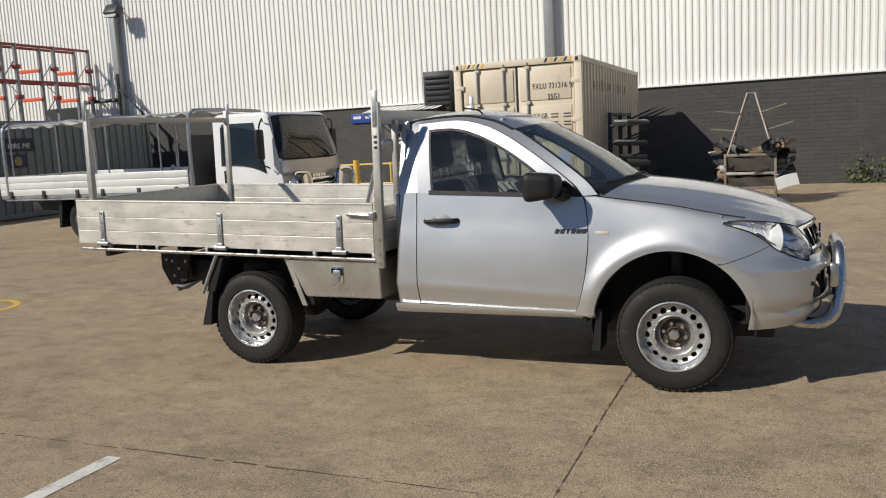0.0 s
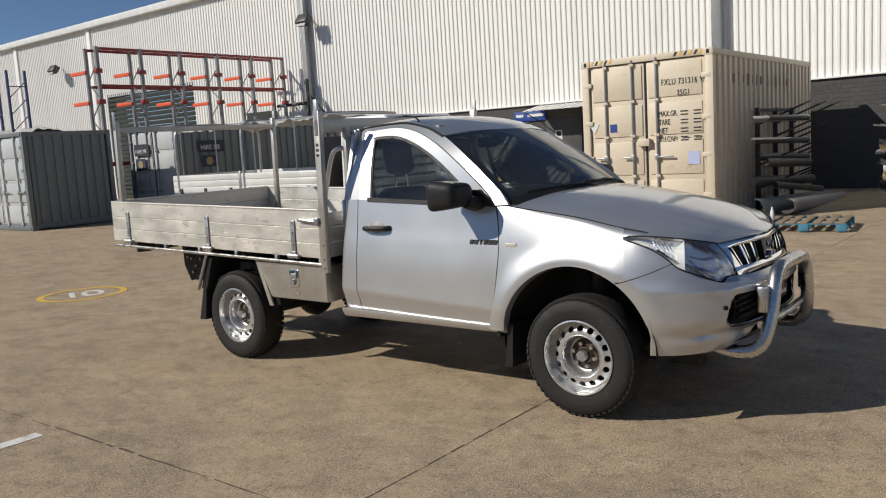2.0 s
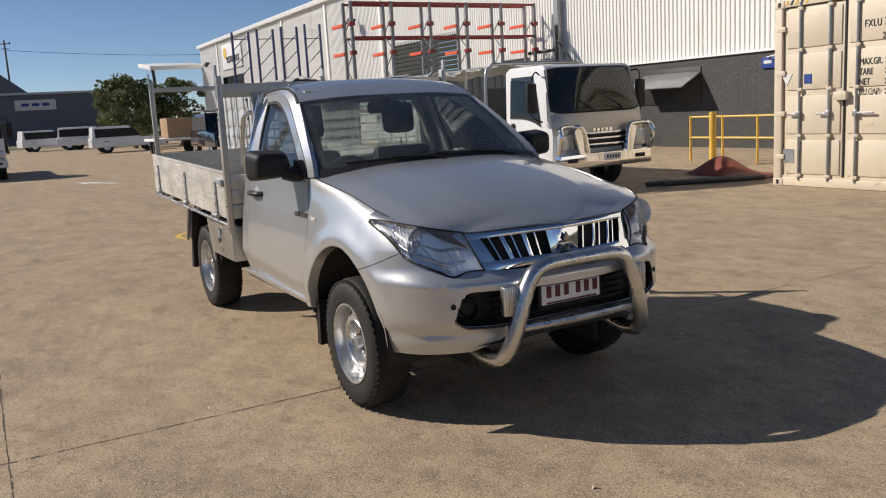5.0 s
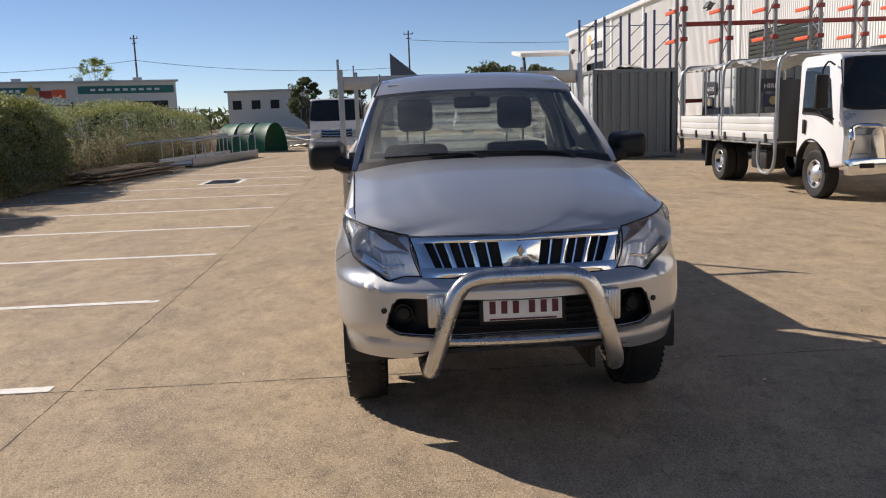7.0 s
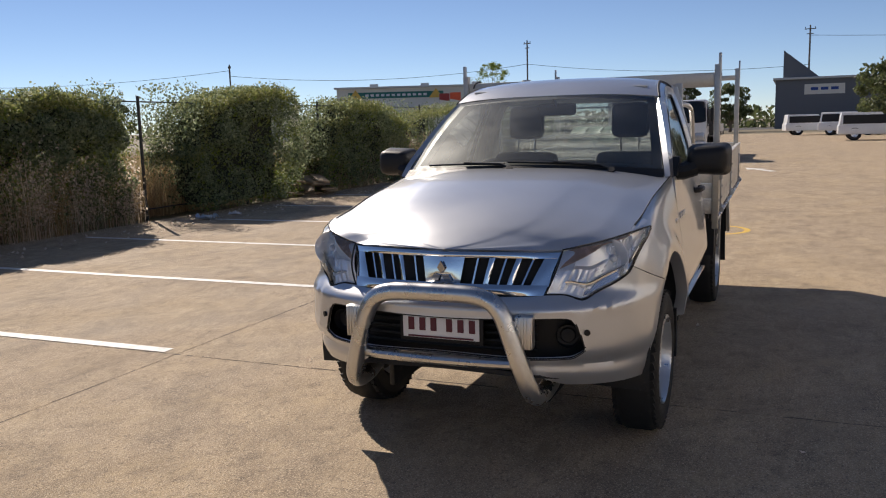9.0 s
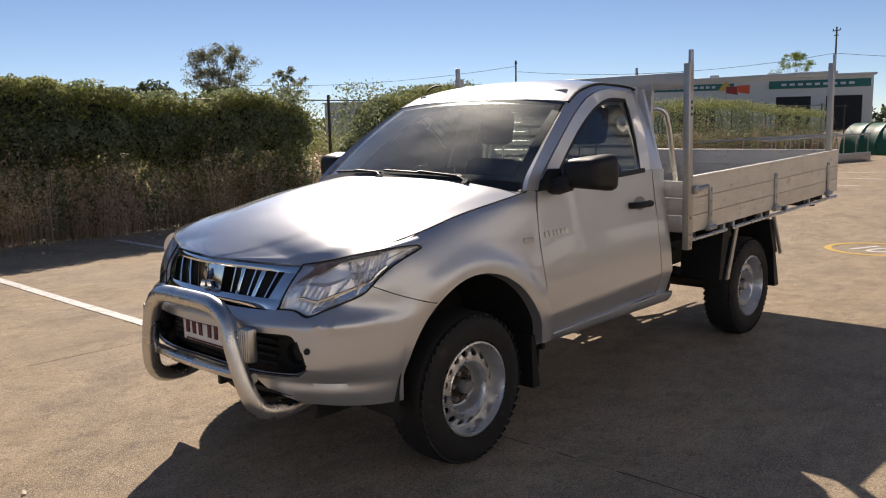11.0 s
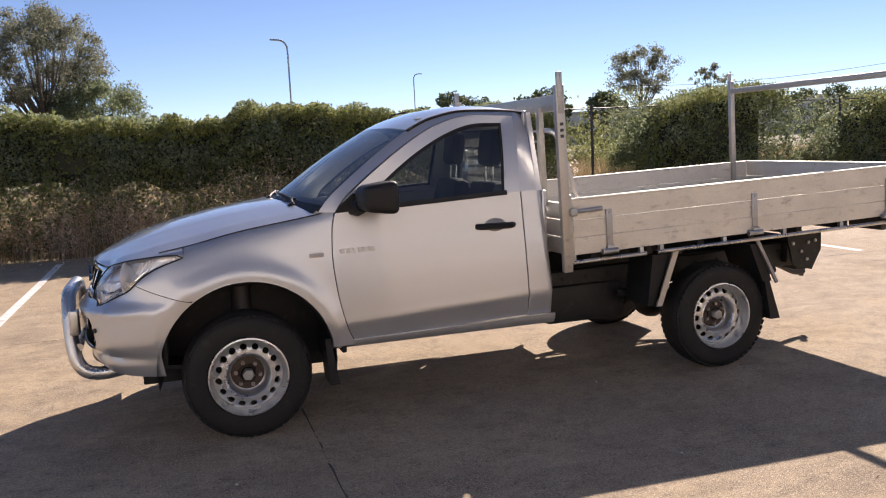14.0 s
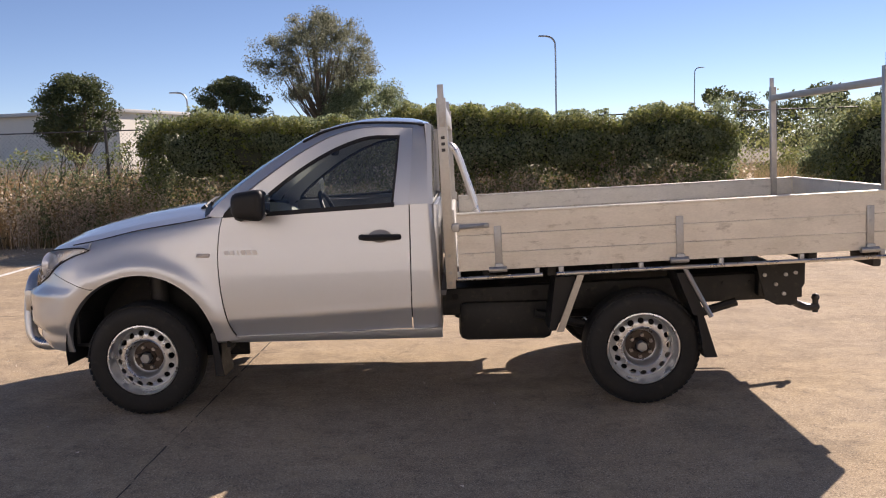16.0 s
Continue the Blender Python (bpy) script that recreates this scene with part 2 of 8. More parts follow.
CONCRETE = concrete_mat()
DIRT = mat("dry ground", (0.20, 0.16, 0.10), 0.9, var=0.3, scale=0.4, fine=9.0, bump=0.5, bump_scale=30, dark=(0.09, 0.10, 0.04), dark_amount=0.6)
ASPHALT = mat("asphalt", (0.06, 0.058, 0.055), 0.85, var=0.2, scale=0.5, fine=40)
PAINT_LINE = mat("worn white line paint", (0.74, 0.72, 0.68), 0.7, var=0.12, scale=4, fine=30, dark=(0.32, 0.27, 0.21), dark_amount=0.4)
YELLOW_LINE = mat("worn yellow paint", (0.72, 0.47, 0.07), 0.7, var=0.12, scale=4, fine=30, dark=(0.32, 0.25, 0.13), dark_amount=0.3)
CLADDING = mat("cream steel cladding", (0.82, 0.81, 0.78), 0.5, var=0.04, scale=0.3, fine=4, spec=0.4, dark=(0.60, 0.57, 0.50), dark_amount=0.15, stretch=(1, 1, 0.15))
BLOCK = mat("charcoal painted blockwork", (0.062, 0.060, 0.058), 0.65, var=0.12, scale=1.5, fine=30, bump=0.4, bump_scale=80, piece=0.10)
BLOCK_STUFF = mat("charcoal painted blockwork far", (0.062, 0.060, 0.058), 0.65, var=0.10, scale=1.5, fine=30, bump=0.4, bump_scale=80, island=0.10)
MORTAR = mat("painted mortar", (0.026, 0.026, 0.027), 0.8, var=0.1, scale=2, fine=40)
CREAM = mat("cream container paint", (0.66, 0.575, 0.445), 0.5, var=0.06, scale=1.2, fine=20, dark=(0.40, 0.30, 0.19), dark_amount=0.12)
GREY_CONT = mat("grey container paint", (0.165, 0.188, 0.198), 0.6, var=0.08, scale=1.2, fine=20, dark=(0.20, 0.17, 0.14), dark_amount=0.12)
LIGHT_CONT = mat("pale grey container paint", (0.50, 0.52, 0.53), 0.5, var=0.08, scale=1.2, fine=20, dark=(0.30, 0.25, 0.2), dark_amount=0.12)
ZINC = mat("galvanised steel", (0.42, 0.43, 0.44), 0.42, 0.8, var=0.15, scale=6, fine=40)
STEEL_DK = mat("dark steel", (0.05, 0.05, 0.052), 0.5, 0.3, var=0.2, scale=8, fine=60)
BLACK = mat("black rubber gaps and backings", (0.012, 0.012, 0.013), 0.7, var=0.1)
RED = mat("red rack paint", (0.30, 0.035, 0.028), 0.5, var=0.15, scale=3, fine=30)
ORANGE = mat("orange rack paint", (0.70, 0.10, 0.03), 0.5, var=0.1, scale=3, fine=30)
BLUE = mat("blue rack paint", (0.05, 0.07, 0.17), 0.5, var=0.1)
YELLOW = mat("yellow safety paint", (0.72, 0.46, 0.08), 0.5, var=0.12, scale=5, fine=40)
WHITE = mat("white paint", (0.74, 0.75, 0.76), 0.35, var=0.04, scale=2, fine=20, coat=0.4)
WHITE_FLAT = mat("dusty white board", (0.72, 0.72, 0.72), 0.6, var=0.05)
PRINT_DK = mat("dark print", (0.03, 0.03, 0.035), 0.6, var=0.1)
BLUE_SIGN = mat("blue sign", (0.02, 0.06, 0.28), 0.5, var=0.08)
TARP = mat("pale tarpaulin", (0.55, 0.54, 0.50), 0.6, var=0.12, scale=4, fine=30, bump=0.4, bump_scale=12)
WOOD = mat("weathered timber", (0.27, 0.195, 0.12), 0.8, var=0.3, scale=4, fine=60, stretch=(1, 8, 8), bump=0.3)
CARD = mat("brown cardboard", (0.36, 0.24, 0.14), 0.8, var=0.15)
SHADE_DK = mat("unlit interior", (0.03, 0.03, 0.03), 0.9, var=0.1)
ROLLER = mat("dark roller door", (0.052, 0.056, 0.050), 0.85, var=0.1, scale=2, spec=0.15)


# ---- ground ----
bm = bmesh.new()
sheet(bm, lambda u, v: (-900 + 1800 * u, -900 + 1800 * v, -0.06), 8, 8)
tagged(part("ground", bm, DIRT, smooth=False), "dry earth and rough grass round the yard", "ground", kind="structure")

yard = thing("pavement", "tan weathered concrete yard with joints and stains", "pavement", kind="structure")
XJ = [-75.0, -52.0, -38.0, -28.2, -18.4, -8.6, 1.18, 11.0, 21.0, 40.0]
YJ = [-8.75, -2.47, 5.2, 12.9, 16.3]
for ix in range(len(XJ) - 1):
    for iy in range(len(YJ) - 1):
        x0, x1, y0, y1 = XJ[ix] + 0.0012, XJ[ix + 1] - 0.0012, YJ[iy] + 0.0012, YJ[iy + 1] - 0.0012
        bm = bmesh.new()
        box(bm, ((x0 + x1) / 2, (y0 + y1) / 2, -0.05), (x1 - x0, y1 - y0, 0.1), 0.002)
        part("slab", bm, CONCRETE, yard, smooth=False)
bm = bmesh.new()
box(bm, (-30, 3.75, -0.0325), (140, 25, 0.06))
part("bedding", bm, DIRT, yard, smooth=False)
# crumbled edges and dirt along the joints
rj = random.Random(17)
for axis, at, lo, hi in (("x", 1.18, -8.7, 12.8), ("x", -8.6, -8.7, 12.8), ("x", 11.0, -8.7, 12.8), ("y", -2.47, -28.0, 14.0), ("y", 5.2, -20.0, 14.0)):
    bm = bmesh.new()
    s, ring, wa, wb = lo, None, 0.004, 0.004
    while s < hi:
        wa = min(0.010, max(0.001, wa + rj.uniform(-0.003, 0.003)))
        wb = min(0.010, max(0.001, wb + rj.uniform(-0.003, 0.003)))
        mid = at + 0.007 * noise.noise(Vector((s * 5.0, at, 0.0))) + 0.004 * noise.noise(Vector((s * 17.0, at, 3.0)))
        p, q = (mid - wa, s, 0.0012), (mid + wb, s, 0.0012)
        if axis == "y":
            p, q = (s, mid - wa, 0.0012), (s, mid + wb, 0.0012)
        nr = (bm.verts.new(p), bm.verts.new(q))
        if ring and rj.random() > 0.20:
            bm.faces.new((ring[0], ring[1], nr[1], nr[0]))
        ring = nr
        s += rj.uniform(0.03, 0.09)
    part("joint_dirt", bm, mat("joint dirt", (0.095, 0.075, 0.055), 0.9, var=0.4, scale=8, fine=60), yard, smooth=False)
bm = bmesh.new()
box(bm, (-100, 2, -0.035), (52, 40, 0.05))
tagged(part("road", bm, ASPHALT, smooth=False), "grey asphalt street beyond the yard", "road", kind="structure")

for i, x in enumerate((5.95, 3.55, 1.12, -1.18, -3.60, -6.03, -8.42, -10.85, -13.25, -15.7, -18.1, -20.6)):
    bm = bmesh.new()
    w = 0.05
    sheet(bm, lambda u, v: (x - w + 2 * w * u + 0.004 * math.sin(9 * v + i), -8.2 + (8.2 - 2.585) * v, 0.003), 1, 12)
    tagged(part("parking_line", bm, PAINT_LINE), "worn white parking bay line painted on concrete", "road marking", "parking bay lines")

disc = thing("bay_number", "faded yellow ring with a painted number on concrete", "road marking", at=(-6.13, 0.37, 0.0))
bm = bmesh.new()
n = 48
ra, rb = 0.445, 0.525
for k in range(n):
    a, b = 2 * math.pi * k / n, 2 * math.pi * (k + 1) / n
    bm.faces.new([bm.verts.new((r * math.cos(t), r * math.sin(t), 0.003)) for r, t in ((ra, a), (rb, a), (rb, b), (ra, b))])
part("ring", bm, YELLOW_LINE, disc)
text_part("number", "10", 0.62, PAINT_LINE, disc, pose(0.0, -0.21, 0.002, 0, 0, 0), 0.78, "CENTER")
disc.matrix_world = pose(-6.13, 0.37, 0.0, 0, 0, 65)
bm = bmesh.new()
prism(bm, [(0, 0), (0.9, 0.28), (0.9, 0.1), (2.0, 0.1), (2.0, -0.1), (0.9, -0.1), (0.9, -0.28)], 0.004, pose(-20.8, 0.1, 0.004, -90, 0, 25))
tagged(part("direction_arrow", bm, PAINT_LINE), "worn white arrow painted on concrete", "road marking")
bm = bmesh.new()
box(bm, (-14.8, -4.66, 0.006), (1.05, 0.72, 0.012), 0.003)
for k in range(10):
    box(bm, (-15.25 + 0.1 * k, -4.66, 0.014), (0.03, 0.66, 0.012))
tagged(part("drain_grate", bm, STEEL_DK), "dark steel drain grate set in the concrete", "drain")
bm = bmesh.new()
for sx in (-1, 1):
    box(bm, (-14.8 + 0.60 * sx, -4.66, 0.002), (0.13, 0.98, 0.006))
    box(bm, (-14.8, -4.66 + 0.43 * sx, 0.002), (1.07, 0.12, 0.006))
tagged(part("drain_surround", bm, PAINT_LINE, smooth=False), "pale worn concrete surround of the drain", "drain", kind="structure")

# ---- warehouse ----
WY = 16.2
X0, X1, TOP, BLK = -69.8, 42.0, 7.92, 2.56
BX = -23.8
wall = thing("wall_warehouse", "cream ribbed steel warehouse wall above charcoal blockwork", "wall", kind="structure")
OPEN = [(-32.02, -25.52, 4.65), (-63.19, -57.27, 5.0)]
bm = bmesh.new()
segs, x = [], X0
for a, b, top in sorted(OPEN):
    segs += [(x, a, 0.0), (a, b, top)]
    x = b
segs += [(x, BX, 0.0), (BX, X1, BLK)]
for a, b, z in segs:
    corrugated(bm, (a, WY), (b, WY), z, TOP, (0, -1), 0.165, 0.028, 0.34)
part("cladding", bm, CLADDING, wall, smooth=False)
bm = bmesh.new()
for a, b, z in segs:
    box(bm, ((a + b) / 2, WY + 0.2, (z + TOP) / 2), (b - a, 0.3, TOP - z))
part("lining", bm, SHADE_DK, wall, smooth=False)
bm = bmesh.new()
box(bm, ((X0 + X1) / 2, WY - 0.10, TOP + 0.08), (X1 - X0 + 0.3, 0.34, 0.28), 0.02)
part("gutter", bm, mat("pale gutter steel", (0.72, 0.72, 0.70), 0.4), wall)
bm = bmesh.new()
box(bm, ((BX + X1) / 2, WY - 0.06, BLK + 0.02), (X1 - BX, 0.16, 0.05), 0.01)
part("flashing", bm, CLADDING, wall)
bm = bmesh.new()
sheet(bm, lambda u, v: (X0 + (X1 - X0) * u, WY + 24 * v, TOP + 0.15 + 3.0 * v), 4, 4)
part("roof", bm, CLADDING, wall, smooth=False)
bm = bmesh.new()
box(bm, (X0, WY + 12, 4), (0.2, 24, 8.2))
box(bm, (X1, WY + 12, 4), (0.2, 24, 8.2))
part("gable", bm, CLADDING, wall, smooth=False)
for x in (-3.67, -18.43):
    bm = bmesh.new()
    box(bm, (x, WY - 0.18, 5.3 if x > -10 else 4.1), (0.24, 0.20, 5.3 if x > -10 else 8.0), 0.02)
    part("downpipe", bm, mat("grey downpipe", (0.30, 0.31, 0.32), 0.45, 0.3), wall)
for x in (-33.0, -40.18, -47.75, -55.33, -64.07):
    bm = bmesh.new()
    box(bm, (x, WY - 0.06, 4.05), (0.28, 0.09, 8.0), 0.02)
    part("cover_strip", bm, CLADDING, wall)
bm = bmesh.new()
box(bm, ((BX + X1) / 2, WY + 0.02, BLK / 2), (X1 - BX, 0.12, BLK), 0)
part("mortar", bm, MORTAR, wall, smooth=False)

bm = bmesh.new()
for k in range(24):
    box(bm, (-28.77, WY + 0.02, 0.1 + k * 0.2), (6.6, 0.05, 0.17), 0.02)
tagged(part("door_roller", bm, ROLLER), "closed dark grey roller door in the warehouse wall", "roller door", kind="structure")
bm = bmesh.new()
box(bm, (-21.25, WY - 0.08, 1.62), (1.65, 0.10, 3.24), 0.01)
tagged(part("door_side", bm, ROLLER), "dark closed door in the cream wall", "door", kind="structure")

sgn = thing("wall_sign", "white board with a yellow sun and dark lettering bars", "sign", at=(-59.79, WY - 0.1, 6.5))
bm = bmesh.new()
box(bm, (0, 0, 0), (5.3, 0.06, 1.9), 0.01)
part("board", bm, WHITE_FLAT, sgn)
bm = bmesh.new()
lathe(bm, [(0.001, -0.05), (0.45, -0.05), (0.45, -0.03)], 24, pose(-1.7, 0, 0.3))
part("emblem", bm, YELLOW, sgn)
for k in range(8):
    bm = bmesh.new()
    box(bm, (-1.2 + 0.45 * k, -0.04, -0.25), (0.3, 0.02, 0.5))
    part("letter_bar", bm, PRINT_DK, sgn)

for fx, fz in ((-18.24, 6.2), (-35.81, 6.3), (-66.3, 6.3)):
    fl = thing("floodlight", "dark grey floodlight on a wall bracket", "floodlight", "wall floodlights", at=(fx, WY - 0.1, fz))
    bm = bmesh.new()
    box(bm, (0.18, -0.42, -0.02), (0.55, 0.28, 0.36), 0.04, pose(0, 0, 0, -35, 0, 0))
    part("housing", bm, STEEL_DK, fl)
    bm = bmesh.new()
    box(bm, (0.18, -0.55, -0.13), (0.46, 0.02, 0.28), 0.0, pose(0, 0, 0, -35, 0, 0))
    part("lens", bm, mat("frosted lamp glass", (0.55, 0.56, 0.56), 0.2), fl)
    bm = bmesh.new()
    tube(bm, [(0, 0, 0.12), (0.0, -0.2, 0.15), (0.15, -0.4, 0.05)], 0.03)
    part("bracket", bm, STEEL_DK, fl)

# The stay and its arm beside the downpipe.
bm = bmesh.new()
tube(bm, [(-18.33, WY - 0.35, 4.2), (-18.33, WY - 0.35, 2.2)], 0.05)
tube(bm, [(-18.33, WY - 0.35, 3.7), (-16.49, WY - 0.35, 2.0)], 0.03)
tube(bm, [(-18.43, WY - 0.35, 3.35), (-19.98, WY - 0.35, 3.35)], 0.06)
tagged(part("wall_stay", bm, STEEL_DK), "grey steel arm and stay beside the downpipe", "bracket")

aw = thing("awning_window", "open top-hung grey window in the block wall", "window", at=(-13.09, WY - 0.05, 1.85))
bm = bmesh.new()
box(bm, (0, 0, -0.05), (2.3, 0.12, 1.05), 0.01)
part("frame", bm, STEEL_DK, aw)
bm = bmesh.new()
box(bm, (0, -0.42, 0.12), (2.3, 0.9, 0.04), 0.01, pose(0, 0, 0, 28, 0, 0))
part("sash", bm, ZINC, aw)
bs = thing("blue_sign", "small blue sign plate on the block wall", "sign", at=(-9.25, WY - 0.12, 2.25))
bm = bmesh.new()
box(bm, (0, 0, 0), (1.1, 0.03, 0.28), 0.004)
part("plate", bm, BLUE_SIGN, bs)
for k in range(2):
    bm = bmesh.new()
    box(bm, (-0.35 + 0.55 * k, -0.02, 0.02), (0.25 + 0.3 * k, 0.01, 0.08))
    part("letter_bar", bm, WHITE_FLAT, bs)
lv = thing("louvre_vent", "dark louvred vent hood on the wall behind the container", "vent", at=(-6.88, WY - 0.25, 2.65))
bm = bmesh.new()
box(bm, (0, 0, 0), (0.8, 0.4, 1.5), 0.02)
part("housing", bm, STEEL_DK, lv)
for k in range(9):
    bm = bmesh.new()
    box(bm, (0, -0.22, -0.6 + 0.15 * k), (0.72, 0.1, 0.02), 0, pose(0, 0, 0, 35, 0, 0))
    part("slat", bm, STEEL_DK, lv)

cn = thing("entry_canopy", "white skillion entry canopy at the warehouse end", "canopy", at=(-70.1, WY - 2, 0))
bm = bmesh.new()
box(bm, (-2.0, 0, 6.6), (5.5, 5.0, 0.35), 0.03, pose(0, 0, 0, 0, 6, 0))
part("roof", bm, CLADDING, cn)
bm = bmesh.new()
tube(bm, [(-1.2, -1.5, 0), (-1.9, -1.8, 6.4)], 0.14)
part("post", bm, STEEL_DK, cn)


dw = thing("door_office", "dark painted door with a white notice under a small awning", "door", at=(-8.15, WY - 0.10, 0), kind="structure")
bm = bmesh.new()
box(bm, (0, 0, 1.06), (1.15, 0.05, 2.12), 0.006)
part("door_leaf", bm, mat("charcoal door paint", (0.050, 0.050, 0.050), 0.5, var=0.08), dw)
bm = bmesh.new()
box(bm, (-0.16, -0.03, 1.62), (0.22, 0.006, 0.34))
part("notice", bm, WHITE_FLAT, dw)
bm = bmesh.new()
box(bm, (-0.16, -0.034, 1.70), (0.15, 0.004, 0.13))
part("print_bar", bm, PRINT_DK, dw)
bm = bmesh.new()
n = 22
for k in range(n):
    x0, x1 = -0.85 + 2.3 * k / n, -0.85 + 2.3 * (k + 1) / n
    d = 0.02 if k % 2 else 0.0
    bm.faces.new([bm.verts.new(p) for p in ((x0, 0.0, 2.52 + d), (x1, 0.0, 2.52 + d), (x1, -0.85, 2.36 + d), (x0, -0.85, 2.36 + d))])
part("awning_sheet", bm, CLADDING, dw, solid=0.006, smooth=False)
for x in (-0.8, 1.4):
    bm = bmesh.new()
    tube(bm, [(x, -0.02, 2.1), (x, -0.8, 2.34)], 0.015, 6)
    part("awning_bracket", bm, STEEL_DK, dw)

# ---- shipping containers ----
def container(at, W, Ln, H, body, label, doors=2, group="shipping containers", door_mat=None):
    """Doors face -y at y = 0; the box runs to y = Ln."""
    c = thing("shipping_container", label, "shipping container", group, at)
    bm = bmesh.new()
    corrugated(bm, (W / 2 - 0.05, 0.16), (W / 2 - 0.05, Ln - 0.16), 0.16, H - 0.1, (1, 0), 0.28, 0.036)
    corrugated(bm, (-W / 2 + 0.05, 0.16), (-W / 2 + 0.05, Ln - 0.16), 0.16, H - 0.1, (-1, 0), 0.28, 0.036)
    corrugated(bm, (-W / 2 + 0.16, Ln - 0.05), (W / 2 - 0.16, Ln - 0.05), 0.16, H - 0.1, (0, 1), 0.28, 0.036)
    part("side_sheet", bm, body, c, smooth=False)
    bm = bmesh.new()
    box(bm, (0, Ln / 2, H - 0.06), (W - 0.06, Ln - 0.06, 0.05))
    box(bm, (0, Ln / 2, 0.14), (W - 0.06, Ln - 0.06, 0.06))
    part("roof", bm, body, c)
    for sx in (-1, 1):
        for y in (0.06, Ln - 0.06):
            bm = bmesh.new()
            box(bm, (sx * (W / 2 - 0.07), y, H / 2), (0.14, 0.12, H - 0.24), 0.01)
            part("corner_post", bm, body, c)
            for z in (0.06, H - 0.06):
                bm = bmesh.new()
                box(bm, (sx * (W / 2 - 0.085), y + (0.02 if y < 1 else -0.02), z), (0.178, 0.164, 0.12), 0.012)
                ca = part("corner_casting", bm, body, c)
                if y < 1:
                    bm = bmesh.new()
                    box(bm, (sx * (W / 2 - 0.085), y - 0.063, z), (0.05, 0.005, 0.07), 0.002)
                    part("slot", bm, BLACK, ca)
        for z, h in ((H - 0.06, 0.1), (0.10, 0.14)):
            bm = bmesh.new()
            box(bm, (sx * (W / 2 - 0.03), Ln / 2, z), (0.06, Ln - 0.3, h), 0.008)
            part("side_rail", bm, body, c)
    for z, h, nm in ((H - 0.055, 0.11, "door_header"), (0.07, 0.13, "door_sill")):
        bm = bmesh.new()
        box(bm, (0, 0.07, z), (W - 0.3, 0.12, h), 0.008)
        part(nm, bm, body, c)
    wl = (W - 0.29) / doors
    z0, z1 = 0.15, H - 0.125
    for d in range(doors):
        cx = -W / 2 + 0.145 + wl * (d + 0.5)
        bm = bmesh.new()
        box(bm, (cx, 0.075, (z0 + z1) / 2), (wl - 0.02, 0.05, z1 - z0), 0.006)
        leaf = part("door_leaf", bm, door_mat or body, c)
        edges = [0.0, 0.24, 0.50, 0.745, 1.0]
        for k in range(4):
            za, zb = z0 + (z1 - z0) * edges[k] + 0.05, z0 + (z1 - z0) * edges[k + 1] - 0.05
            bm = bmesh.new()
            box(bm, (cx, 0.045, (za + zb) / 2), (wl - 0.12, 0.03, zb - za), 0.012)
            part("door_panel", bm, door_mat or body, leaf)
        for f in (-0.20, 0.28) if d % 2 == 0 else (-0.30, 0.26):
            bx = cx + f * wl
            if doors == 2 and d == 1 and f > 0:
                continue
            bm = bmesh.new()
            cyl(bm, (bx, 0.005, z0 - 0.04), (bx, 0.005, z1 + 0.06), 0.019, 10)
            bar = part("lock_bar", bm, ZINC if doors == 2 else (door_mat or body), leaf)
            for z in (z0 + 0.03, z0 + (z1 - z0) * 0.25, z0 + (z1 - z0) * 0.52, z0 + (z1 - z0) * 0.75, z1 - 0.03):
                bm = bmesh.new()
                box(bm, (bx, 0.012, z), (0.085, 0.05, 0.05), 0.006)
                part("bracket", bm, body if doors == 2 else LIGHT_CONT, bar)
            bm = bmesh.new()
            zz = z0 + (z1 - z0) * 0.375
            box(bm, (bx + (0.13 if d else -0.08), -0.02, zz), (0.34 if d else 0.22, 0.02, 0.03), 0.005)
            box(bm, (bx, -0.02, zz), (0.06, 0.04, 0.10), 0.008)
            part("handle", bm, ZINC, bar)
        for z in (0.12, 0.38, 0.62, 0.88):
            bm = bmesh.new()
            hx = (-W / 2 + 0.12) if d % 2 == 0 else (W / 2 - 0.12)
            if doors > 2:
                hx = cx + (-wl / 2 if d % 2 == 0 else wl / 2)
            box(bm, (hx, 0.02, z0 + (z1 - z0) * z), (0.16, 0.05, 0.08), 0.01)
            part("hinge", bm, body, leaf)
    bm = bmesh.new()
    box(bm, (0, 0.06, (z0 + z1) / 2), (0.03, 0.05, z1 - z0))
    part("gasket", bm, BLACK, c)
    return c


cream = container((-2.46, 8.95, 0), 2.44, 6.06, 2.91, CREAM, "cream high-cube shipping container with closed doors and lock rods")
TF = pose(0, 0, 0, 90, 0, 0)
text_part("lettering", "FXLU 731316 9", 0.145, PRINT_DK, cream, pose(0.30, 0.024, 2.36) @ TF @ Matrix.Diagonal((0.72, 1, 1, 1)), 1.1)
text_part("lettering", "25G1", 0.135, PRINT_DK, cream, pose(0.58, 0.024, 2.17) @ TF @ Matrix.Diagonal((0.72, 1, 1, 1)), 1.1)
for k, wd in enumerate(("MAX.GR.", "TARE", "NET", "CU.CAP.")):
    text_part("lettering", wd, 0.135, PRINT_DK, cream, pose(0.24, 0.024, 1.83 - 0.145 * k) @ TF @ Matrix.Diagonal((0.66, 1, 1, 1)), 1.0)
    for j in range(2):
        for r in range(2):
            bm = bmesh.new()
            box(bm, (0.70 + 0.23 * j, 0.026, 1.90 - 0.145 * k - 0.055 * r), (0.13, 0.004, 0.020))
            part("print_bar", bm, PRINT_DK, cream)
